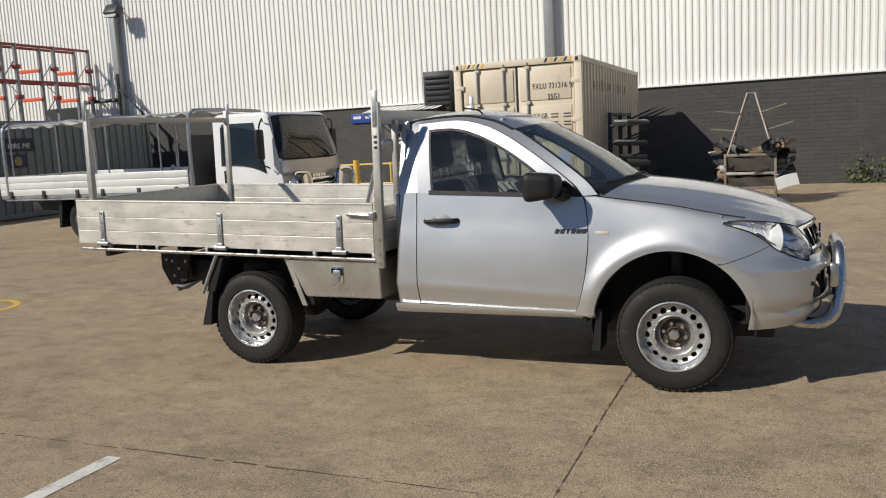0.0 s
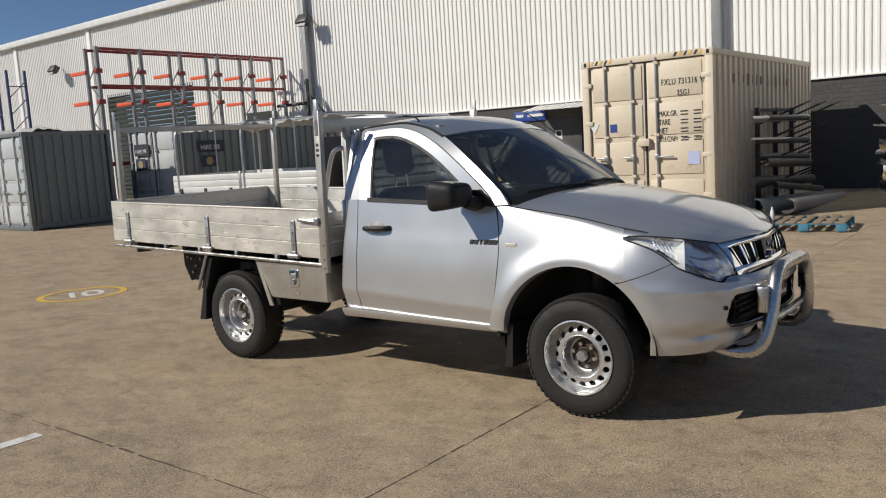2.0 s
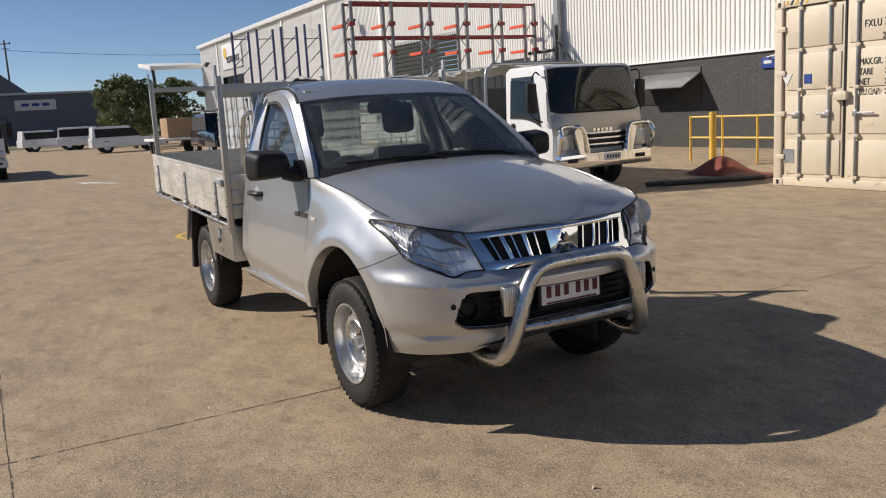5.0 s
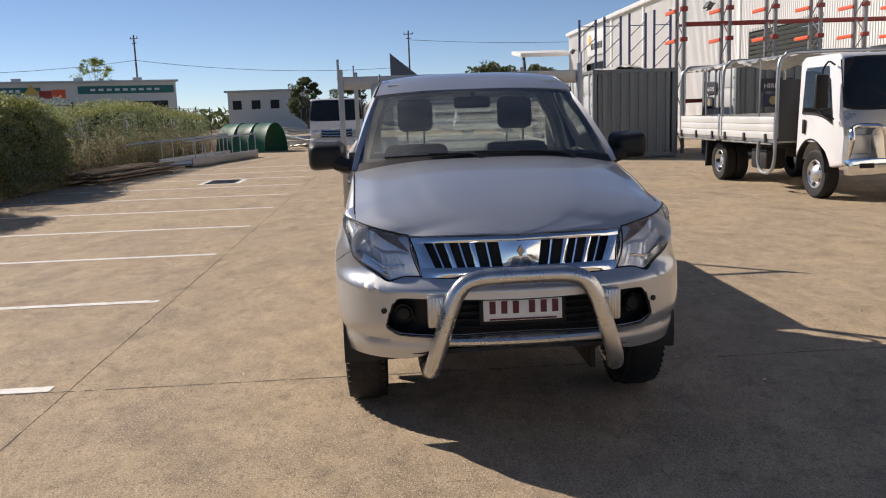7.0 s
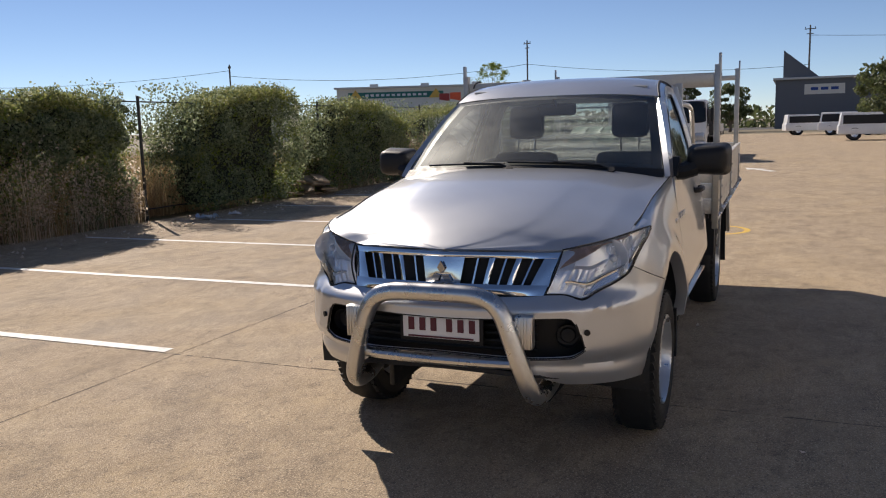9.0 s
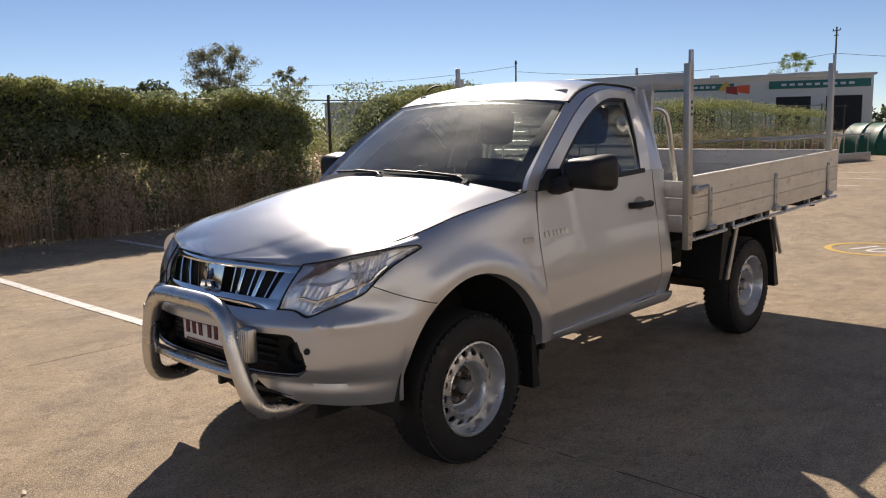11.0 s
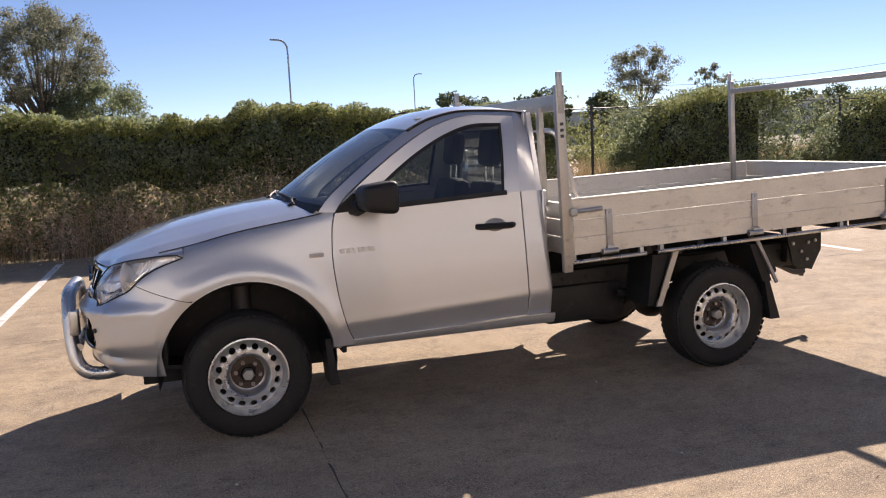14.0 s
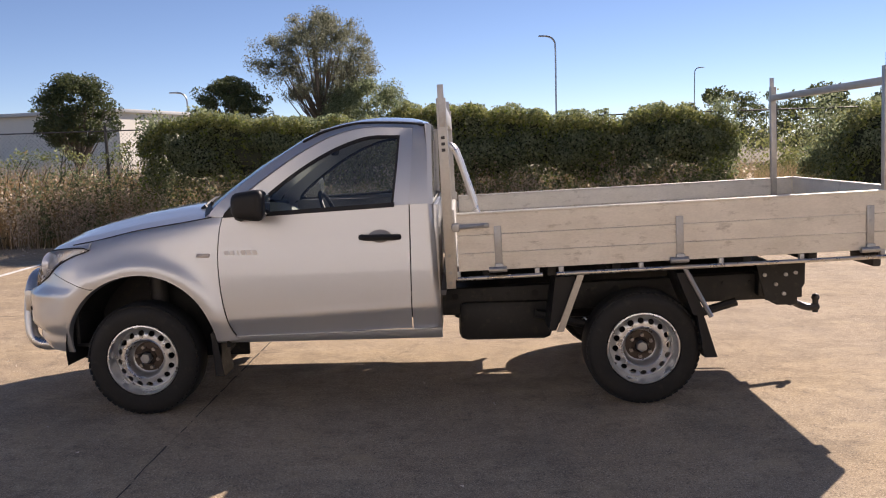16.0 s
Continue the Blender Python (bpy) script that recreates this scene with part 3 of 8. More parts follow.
for x, z, s, m in ((-0.62, 1.68, 0.13, BLUE_SIGN), (0.86, 1.10, 0.20, mat("pale blue label", (0.45, 0.50, 0.75), 0.5)), (-0.95, 0.48, 0.20, ZINC)):
    bm = bmesh.new()
    box(bm, (x, 0.024, z), (s, 0.005, s * 1.1))
    part("label", bm, m, cream)
bm = bmesh.new()
prism(bm, [(-0.10, 0.09), (0.10, 0.09), (0, -0.09)], 0.006, pose(-1.0, 0.024, 1.68))
part("label", bm, WHITE_FLAT, cream)
bm = bmesh.new()
box(bm, (-0.02, -0.01, 1.40), (0.22, 0.10, 0.13), 0.01)
part("lock_box", bm, CREAM, cream)
for sx in (-1, 1):
    for k in range(6):
        bm = bmesh.new()
        prism(bm, [(0, -0.035), (0.04, -0.035), (0.08, 0.035), (0.04, 0.035)], 0.006, pose(sx * 0.83 - 0.3 + 0.09 * k, 0.008, 2.86))
        part("hazard_stripe", bm, YELLOW if k % 2 else PRINT_DK, cream)
# Worn letters on the long side, past reading.
for k in range(13):
    bm = bmesh.new()
    box(bm, (1.212, 1.05 + 0.25 * k + (0.2 if k > 6 else 0), 2.42), (0.004, 0.025 if k % 3 else 0.10, 0.22 if k % 2 else 0.15))
    part("letter_bar", bm, mat("worn brown print", (0.16, 0.10, 0.08), 0.7), cream)

container((-20.83, 5.36, 0), 6.06, 2.44, 2.56, GREY_CONT, "grey side-opening shipping container with pale doors", doors=4, door_mat=LIGHT_CONT)
hirec = container((-17.72, 9.0, 0), 2.44, 6.06, 2.59, GREY_CONT, "dark grey shipping container with pale doors and hire banners", door_mat=LIGHT_CONT)
for (bx, by, rz, ww) in ((1.245, 1.15, 90, 0.88), (-0.50, -0.02, 0, 0.74)):
    bm = bmesh.new()
    m = pose(bx, by, 1.95, 0, 0, rz)
    box(bm, m @ Vector((0, 0, 0)), (ww, 0.012, 0.34), 0, pose(0, 0, 0, 0, 0, rz))
    bn = part("banner", bm, mat("dark banner cloth", (0.03, 0.035, 0.05), 0.7), hirec)
    text_part("lettering", "HIRE ME", 0.27 * ww / 1.25, WHITE_FLAT, bn, m @ pose(-ww / 2 + 0.06, -0.010, -0.09) @ TF, 1.0)
    bm = bmesh.new()
    box(bm, m @ Vector((-0.1, 0, -0.42)), (0.5, 0.012, 0.34), 0, pose(0, 0, 0, 0, 0, rz))
    part("banner", bm, mat("navy banner cloth", (0.03, 0.04, 0.09), 0.7), hirec)
    bm = bmesh.new()
    lathe(bm, [(0.001, -0.012), (0.12, -0.012), (0.12, 0.0)], 16, m @ pose(-0.1, 0, -0.42))
    part("emblem", bm, mat("dull gold print", (0.30, 0.25, 0.12), 0.7), hirec)


# ---- racking ----
def lattice(bm, x0, x1, y, z0, z1, r=0.035, step=0.55):
    for x in (x0, x1):
        box(bm, (x, y, (z0 + z1) / 2), (0.09, 0.09, z1 - z0))
    z, k = z0 + 0.2, 0
    while z + step < z1:
        a, b = (x0, x1) if k % 2 else (x1, x0)
        cyl(bm, (a, y, z), (b, y, z + step), 0.018, 6)
        z += step
        k += 1


rack = thing("storage_rack", "tall red and grey steel racking with orange arms", "rack", at=(-19.8, 8.55, 0))
GREY_UP = mat("grey rack upright", (0.22, 0.22, 0.23), 0.5, 0.4, var=0.15)
for k in range(6):
    y = 1.425 * k
    bm = bmesh.new()
    lattice(bm, -0.16, 0.45, y, 0, 5.05)
    part("upright_frame", bm, GREY_UP, rack)
    for z in (4.35, 3.45):
        bm = bmesh.new()
        box(bm, (-0.56, y - 0.06, z), (0.86, 0.06, 0.11), 0.01)
        part("arm", bm, ORANGE, rack)
    for z in (4.35, 3.45):
        bm = bmesh.new()
        box(bm, (0.45, y, z), (0.16, 0.2, 0.13), 0.01)
        part("clamp", bm, RED, rack)
for x in (-0.16, 0.45):
    for z in (5.0, 3.92):
        bm = bmesh.new()
        box(bm, (x, 3.56, z), (0.05, 7.2, 0.08), 0.01)
        part("beam", bm, RED, rack)
bm = bmesh.new()
box(bm, (0.45, 3.56, 1.6), (0.06, 7.2, 0.12), 0.01)
part("beam", bm, RED, rack)
blue = thing("upright_rack", "row of empty blue racking uprights", "rack", at=(-32.0, 8.3, 0))
for k in range(4):
    bm = bmesh.new()
    for y in (0, 0.75):
        box(bm, (0, 1.15 * k + y, 2.7 + 0.06 * k), (0.09, 0.09, 5.4 + 0.12 * k))
    z = 0.4
    while z < 4.9:
        cyl(bm, (0, 1.15 * k, z), (0, 1.15 * k + 0.75, z + 0.7), 0.02, 6)
        z += 0.7
    cyl(bm, (0, 1.15 * k, 5.1), (0, 1.15 * k + 0.75, 5.1), 0.02, 6)
    part("upright_frame", bm, BLUE, blue)
bm = bmesh.new()
sheet(bm, lambda u, v: (-19.4 - 4.0 * u, 6.2 + 1.3 * v + 0.2 * math.sin(9 * u), 2.585 + 0.20 * math.sin(math.pi * v) * (0.5 + 0.5 * math.sin(7 * u) ** 2) + 0.09 * noise.noise(Vector((14 * u, 5 * v, 0.0)))), 60, 20)
tagged(part("tarpaulin", bm, TARP), "crumpled pale tarpaulin thrown over a container roof", "tarpaulin")


# ---- the silver tray-back ute ----
def silver_paint(name, base=(0.575, 0.585, 0.60)):
    m = mat(name, base, 0.36, 0.70, var=0.04, scale=1.2, fine=900.0, coat=1.0, rough_var=0.03)
    return m


PAINT = silver_paint("silver metallic paint")
CHROME = mat("chrome", (0.80, 0.81, 0.82), 0.08, 1.0, var=0.03, rough_var=0.03)
ALLOY = mat("brushed alloy tube", (0.62, 0.61, 0.59), 0.30, 0.95, var=0.08, scale=9, fine=120, stretch=(1, 1, 1))
TRAY_AL = mat("weathered aluminium plank", (0.70, 0.67, 0.61), 0.50, 0.6, var=0.14, scale=5, fine=70, dark=(0.36, 0.33, 0.29), dark_amount=0.22, stretch=(0.7, 1, 1.5), bump=0.12, bump_scale=60)
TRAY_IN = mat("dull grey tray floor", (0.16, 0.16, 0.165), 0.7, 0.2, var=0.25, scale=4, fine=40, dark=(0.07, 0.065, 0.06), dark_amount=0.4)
POST_AL = mat("dull aluminium post", (0.50, 0.48, 0.44), 0.45, 0.7, var=0.12, scale=6, fine=60)
CHECKER = mat("checker plate aluminium", (0.60, 0.58, 0.53), 0.35, 0.85, var=0.1, scale=6, fine=60)
TYRE = mat("tyre rubber", (0.012, 0.0115, 0.011), 0.75, var=0.25, scale=5, fine=60, dark=(0.05, 0.043, 0.035), dark_amount=0.18, bump=0.2, bump_scale=90)
RIM = mat("silver painted steel rim", (0.66, 0.67, 0.68), 0.32, 0.82, var=0.06, scale=12, fine=80, dark=(0.40, 0.36, 0.32), dark_amount=0.04)
RUST = mat("rusty hub steel", (0.085, 0.062, 0.048), 0.6, 0.5, var=0.3, scale=40, fine=200)
NUT = mat("dull wheel nut", (0.34, 0.31, 0.28), 0.45, 0.7)
PLASTIC = mat("black moulded plastic", (0.018, 0.018, 0.019), 0.5, var=0.12, scale=20, fine=300, bump=0.1, bump_scale=400, spec=0.28)
UNDER = mat("black chassis paint", (0.018, 0.018, 0.018), 0.6, 0.1, var=0.3, scale=8, fine=60, dark=(0.06, 0.05, 0.04), dark_amount=0.3)
FABRIC = mat("dark seat fabric", (0.028, 0.030, 0.036), 0.9, var=0.15, scale=6, fine=300, bump=0.3, bump_scale=500)
TRIM_GREY = mat("grey cabin trim", (0.24, 0.24, 0.24), 0.7, var=0.08)
PANE = glass("clear side glass", (0.66, 0.71, 0.70), rough=0.03, dust=0.03, ior=1.75)
# Dust film, made stronger and whitish to stand in for sky glare.
SCREEN = glass("windscreen glass", (0.88, 0.94, 0.91), dust=0.15, ior=1.75, sheen=0.55)
LENS = glass("clear lamp lens", (0.98, 0.985, 0.99), ior=1.38)
AMBER = mat("amber lamp", (0.75, 0.20, 0.02), 0.2, var=0.05, coat=0.5)
LABEL_RED = mat("maroon print", (0.10, 0.012, 0.025), 0.5, var=0.05)
PLATE_WHITE = mat("plate white", (0.80, 0.80, 0.80), 0.4, var=0.03)

ute = thing("ute", "silver single-cab ute with an aluminium dropside tray", "ute")
XC, XN, NN = 1.70, 2.385, 2.7


def lerp(pts, x):
    """Smooth value through (x, value) points, without overshoot."""
    if x <= pts[0][0]:
        return pts[0][1]
    n = len(pts)
    for i in range(n - 1):
        (a, va), (b, vb) = pts[i], pts[i + 1]
        if x <= b:
            h, d = b - a, (vb - va) / (b - a)
            d0 = (va - pts[i - 1][1]) / (a - pts[i - 1][0]) if i else d
            d1 = (pts[i + 2][1] - vb) / (pts[i + 2][0] - b) if i < n - 2 else d
            m0 = 2 * d0 * d / (d0 + d) if d0 * d > 0 else 0.0
            m1 = 2 * d1 * d / (d1 + d) if d1 * d > 0 else 0.0
            t = (x - a) / h
            return va * (1 + 2 * t) * (1 - t) ** 2 + vb * t * t * (3 - 2 * t) + h * (m0 * t * (1 - t) ** 2 - m1 * t * t * (1 - t))
    return pts[-1][1]


WID = [(0.40, 0.822), (0.52, 0.842), (0.60, 0.855), (0.66, 0.853), (0.80, 0.842), (0.95, 0.822), (1.05, 0.806), (1.15, 0.792), (1.24, 0.780)]
NOSE = [(0.40, -0.10), (0.46, -0.05), (0.52, -0.015), (0.58, 0.0), (0.68, 0.0), (0.73, -0.012), (0.77, -0.05), (0.81, -0.082), (0.84, -0.086), (0.89, -0.094), (0.93, -0.125), (0.965, -0.165), (1.00, -0.20), (1.06, -0.25)]


def side(u, z):
    """The body's outer skin. u is x as far as XC, then runs round the corner to 1 + XC at the middle of the nose."""
    W = lerp(WID, z)
    if u <= XC:
        bulge = 0.022 * math.exp(-((math.hypot(u - 1.49, z - 0.40) - 0.50) / 0.07) ** 2) if u > 0.93 else 0.0
        return Vector((u, W + bulge, z))
    t = (u - XC) * math.pi / 2
    s, c = max(0.0, math.sin(t)), max(0.0, math.cos(t))
    bulge = 0.022 * math.exp(-((math.hypot(u - 1.49, z - 0.40) - 0.50) / 0.07) ** 2) * max(0, 1 - (u - XC) * 4)
    xn = XN + lerp(NOSE, z)
    return Vector((XC + (xn - XC) * s ** (2 / NN), (W + bulge) * c ** (2 / NN), z))


def u_at(y, z):
    """Where the skin at height z has come in to half width y, round the corner."""
    return XC + math.acos(min(1.0, (y / lerp(WID, z)) ** (NN / 2))) * 2 / math.pi


def u_of(x, z=0.7):
    lo, hi = XC, XC + 1
    for _ in range(40):
        m = (lo + hi) / 2
        if side(m, z).x < x:
            lo = m
        else:
            hi = m
    return x if x <= XC else lo


def panel(name, u0, u1, zlo, zhi, nu, nv, material, parent, sides=(1, -1), solid=0.02, label="", push=0.0, cosine=False, mod=None):
    """A body panel between two height curves, on both sides; mod(p, u, z, v) may shape it further."""
    obs = []
    for sgn in sides:
        bm = bmesh.new()

        def fn(a, b):
            if cosine:
                a = (1 - math.cos(math.pi * a)) / 2
            u = u0 + (u1 - u0) * a
            za, zb = zlo(u), zhi(u)
            z = za + (zb - za) * b
            p = side(u, z)
            if mod:
                p = mod(p, u, z, b)
            if push:
                q = side(min(u + 0.01, XC + 1), z) - side(max(u - 0.01, 0), z)
                nrm = Vector((q.y, -q.x, 0)).normalized()
                p = p + nrm * -push if nrm.y < 0 else p + nrm * push
            return Vector((p.x, p.y * sgn, p.z))

        sheet(bm, fn, nu, nv, flip=sgn < 0)
        obs.append(part(name, bm, material, parent, label, angle=30, solid=solid))
    return obs


# Hood edge: (x, half width, height)
def edge(x):
    return lerp([(0.98, 0.770), (1.2, 0.760), (1.5, 0.750), (1.75, 0.744), (1.9, 0.738), (2.0, 0.70)], x), lerp([(0.98, 1.205), (1.2, 1.172), (1.5, 1.128), (1.75, 1.075), (1.9, 1.050), (2.0, 1.032)], x)


AR, AX, AZ = 0.468, 1.49, 0.405


def arch(x):
    d = AR * AR - (x - AX) ** 2
    return AZ + math.sqrt(d) if d > 0 else 0.46


def fender_top(u):
    return edge(side(u, 1.0).x if u > XC else u)[1]


def fender_roll(p, u, z, v):
    ye, ze = edge(p.x)
    k = ze - 0.20
    if z > k:
        t = (z - k) / (ze - k)
        y0 = p.y
        p = Vector((p.x, ye + (y0 - ye) * math.sqrt(max(0.0, 1 - t ** 2.4)), z))
    return p


UF = u_of(1.785, 1.02)     # where the fender meets the lamp's tail


def lamp_top(x):
    """The lamp's upper edge, which further in is the hood's edge too."""
    y = lerp([(1.785, 0.797), (1.87, 0.784), (1.955, 0.752), (2.02, 0.715), (2.075, 0.672), (2.12, 0.610), (2.145, 0.556), (2.168, 0.490), (2.20, 0.425), (2.235, 0.320), (2.265, 0.190), (2.29, 0.0)], x)
    z = lerp([(1.785, 1.032), (1.87, 1.036), (1.955, 1.030), (2.02, 1.021), (2.075, 1.010), (2.12, 0.995), (2.145, 0.984), (2.168, 0.970), (2.20, 0.971), (2.235, 0.974), (2.265, 0.975), (2.29, 0.974)], x)
    return Vector((x, y, z))


def skin(u, z):
    """The outer skin with the fender's rounded shoulder, which fades out towards the nose."""
    p = side(u, z)
    k = min(1.0, max(0.0, (2.02 - p.x) / 0.2))
    return p.lerp(fender_roll(p, u, z, 0), k) if k > 0 else p


LAMP_FOOT = [(UF, 1.018)] + [(u_at(y, z), z) for y, z in ((0.785, 0.970), (0.768, 0.930), (0.745, 0.868), (0.700, 0.835), (0.650, 0.810), (0.580, 0.777), (0.545, 0.788), (0.508, 0.797), (0.442, 0.797))]
UL = LAMP_FOOT[-1][0]      # the lamp's inner end
US = u_at(0.756, 0.895)    # where the bumper's seam meets the lamp
lamp_lo = lambda u: lerp(LAMP_FOOT, u)
UA = u_of(1.757, 0.79)     # where the seam leaves the wheel arch
seam = lambda u: 0.787 + (0.893 - 0.787) * (u - UA) / (US - UA)
door_front = lambda z: lerp([(0.46, 0.90), (0.56, 0.945), (0.75, 0.985), (0.95, 1.0), (1.10, 0.99), (1.24, 0.955)], z)
body = part("cab_shell", box(bmesh.new(), (0.34, 0, 0.62), (1.2, 1.5, 0.05), 0.01), UNDER, ute)


def fender_fn(sgn):
    def fn(a, b):
        # columns crowd at the ends of the arch
        xs0, xs1 = AX - AR + 0.004, UF
        if a < 0.12:
            t = a / 0.12
            zlo = 0.46
            zhi = edge(1.0)[1]
            z = zlo + (zhi - zlo) * b
            xa = door_front(z) + 0.006
            u = xa + (xs0 - xa) * t
            z = zlo + (edge(u)[1] - zlo) * b
        else:
            t = (a - 0.12) / 0.88
            t = t ** 1.5
            u = xs0 + (xs1 - xs0) * t
            zlo = max(arch(side(u, max(arch(u), 0.6)).x), 0.46) if u < UA else seam(u)
            z = zlo + (fender_top(u) - zlo) * b
        p = fender_roll(side(u, z), u, z, b)
        return Vector((p.x, p.y * sgn, p.z))
    return fn


for sgn in (1, -1):
    bm = bmesh.new()
    sheet(bm, fender_fn(sgn), 60, 26, flip=sgn < 0)

    def tip(a, b):
        x = 1.785 + 0.203 * a
        p, (ye, ze) = lamp_top(x), edge(x)
        b *= 1 - min(1, max(0, (x - 1.93) / 0.06))
        y, z = p.y + (ye - p.y) * b, p.z + (ze - p.z) * b
        return Vector((x, (y + 0.010 * (1 - a) * math.sin(math.pi * b)) * sgn, z + 0.007 * (1 - a) * math.sin(math.pi * b) - 0.003 * b))

    sheet(bm, tip, 12, 6, flip=sgn < 0)

    def under_lamp(a, b):
        u = UF + (US - UF) * a
        lo = seam(u)
        p = skin(u, lo + (max(lamp_lo(u), lo) - lo) * b)
        return Vector((p.x, p.y * sgn, p.z))

    sheet(bm, under_lamp, 24, 14, flip=sgn < 0)
    fd = part("front_fender", bm, PAINT, ute, angle=40, solid=0.012)
    bm = bmesh.new()

    def lip(a, b):
        t = math.radians(1 + 172 * a)
        x, z = AX + (AR + 0.002) * math.cos(t), AZ + (AR + 0.002) * math.sin(t)
        p = side(u_of(x, z), z)
        return Vector((x, (p.y - 0.002 - 0.055 * b) * sgn, z - 0.01 * b))

    sheet(bm, lip, 40, 2)
    part("arch_lip", bm, PAINT, fd, solid=0.006)
    bm = bmesh.new()
    sheet(bm, lambda a, b: Vector((AX + (AR + 0.01 - 0.03 * b) * math.cos(math.radians(-10 + 200 * a)), (0.82 - 0.42 * b) * sgn, AZ + (AR + 0.01 - 0.03 * b) * math.sin(math.radians(-10 + 200 * a)))), 24, 3)
    part("wheel_liner", bm, UNDER, fd)
    bm = bmesh.new()
    box(bm, (AX + 0.02, 0.385 * sgn, 0.66), (1.10, 0.03, 0.80), 0.01)
    box(bm, (AX + 0.43, 0.57 * sgn, 0.64), (0.03, 0.36, 0.40), 0.01)
    box(bm, (AX - 0.52, 0.60 * sgn, 0.66), (0.03, 0.44, 0.50), 0.01)
    part("inner_panel", bm, UNDER, fd)
    bm = bmesh.new()
    lathe(bm, [(0.055, -0.12), (0.055, 0.10), (0.075, 0.12), (0.075, 0.15)], 14, pose(AX, 0.50 * sgn, 0.70, 90, 0, 0))
    part("spring_strut", bm, STEEL_DK, fd)
    bm = bmesh.new()
    box(bm, (1.090, 0.814 * sgn, 0.972), (0.085, 0.02, 0.026), 0.009)
    part("side_indicator", bm, mat("pale indicator lens", (0.52, 0.47, 0.43), 0.2), fd)
    bm = bmesh.new()
    prism(bm, [(1.045, 0.50), (1.075, 0.50), (1.06, 0.235), (1.005, 0.235)], 0.20, pose(0, 0.72 * sgn, 0))
    part("mudflap", bm, PLASTIC, fd)

# Bumper, split from the fender by a seam that rises to the lamp
UB = UA + 0.003


def bump_lo(u):
    x = side(u, 0.7).x
    a = arch(x) if x < AX + AR - 0.002 else 0.40
    return max(a, lerp([(UB, 0.40), (UB + 0.3, 0.40), (UB + 0.60, 0.405), (UB + 0.72, 0.45), (UB + 0.80, 0.50), (XC + 1, 0.50)], u))


def bump_hi(u):
    return min(seam(u) - 0.004, lamp_lo(u) - 0.003, lerp([(UL, 0.794), (UL + 0.08, 0.788), (XC + 1, 0.785)], u) if u > UL else 2.0)


UI = u_at(0.605, 0.577)  # outer end of the dark intake
in_lo = lambda u: lerp([(UI, 0.570), (UI + 0.025, 0.552), (UI + 0.05, 0.537), (UI + 0.2, 0.532), (XC + 1, 0.545)], u)
in_hi = lambda u: lerp([(UI, 0.584), (UI + 0.02, 0.640), (UI + 0.045, 0.696), (UI + 0.065, 0.708), (UI + 0.1, 0.710), (XC + 1, 0.70)], u)


def bump_mod(p, u, z, v):
    # a ledge under the lamps, and a crease low down
    k = (u - XC)
    if k > 0.1:
        d = 0.02 * math.exp(-((z - 0.755) / 0.03) ** 2) * min(1, (k - 0.1) * 3)
        e = -0.026 * math.exp(-((z - 0.505) / 0.028) ** 2) * min(1, (k - 0.1) * 3)
        r = Vector((p.x - 1.2, p.y, 0)).normalized()
        p = p + r * (d + e)
    return p


def bumper_point(u, j):
    """Rows 0 to 10 lie under the intake, 18 to 26 over it."""
    v = max(u, UI)
    lo, hi, a, b = bump_lo(u), bump_hi(u), in_lo(v), in_hi(v)
    if u < UI:
        k = min(1.0, (UI - u) / 0.30)
        a, b = a + (lo + (hi - lo) * 0.38 - a) * k, b + (lo + (hi - lo) * 0.69 - b) * k
    if j <= 10:
        z = lo + (a - lo) * j / 10
    elif j <= 18:
        z = a + (b - a) * (j - 10) / 8
    else:
        z = b + (hi - b) * (j - 18) / 8
    return bump_mod(side(u, z), u, z, 0)


bm = bmesh.new()
us = [UB + (UI - UB) * k / 44 for k in range(45)] + [UI + (XC + 1 - UI) * k / 24 for k in range(1, 25)]
for sgn in (1, -1):
    vs = [[bm.verts.new((p.x, p.y * sgn, p.z)) for p in (bumper_point(u, j) for j in range(27))] for u in us]
    for i in range(len(us) - 1):
        for j in range(26):
            if i >= 44 and 10 <= j < 18:
                continue
            bm.faces.new((vs[i][j], vs[i + 1][j], vs[i + 1][j + 1], vs[i][j + 1]))
bmesh.ops.remove_doubles(bm, verts=bm.verts, dist=0.001)
bum = [part("front_bumper", bm, PAINT, ute, angle=40, solid=0.012)]
for sgn in (1, -1):
    bm = bmesh.new()
    ring = [bump_mod(side(u, in_hi(u)), u, in_hi(u), 0) for u in us[44:]]
    low = [bump_mod(side(u, in_lo(u)), u, in_lo(u), 0) for u in us[44:]]
    tube(bm, [(p.x - 0.006, p.y * sgn, p.z) for p in ring[::-1] + low], 0.006, 6)
    part("intake_surround", bm, PLASTIC, bum[0])
bm = bmesh.new()
sheet(bm, lambda a, b: Vector((2.245 + 0.02 * b - 0.10 * (2 * a - 1) ** 4, 0.62 * (2 * a - 1), 0.50 + 0.23 * b)), 24, 4)
part("intake_mesh", bm, PLASTIC, bum[0])
for k in range(5):
    bm = bmesh.new()
    tube(bm, [(2.285 - 0.07 * (y / 0.6) ** 2, y, 0.555 + 0.033 * k) for y in (-0.40, -0.2, 0, 0.2, 0.40)], 0.008, 6)
    part("intake_slat", bm, PLASTIC, bum[0])
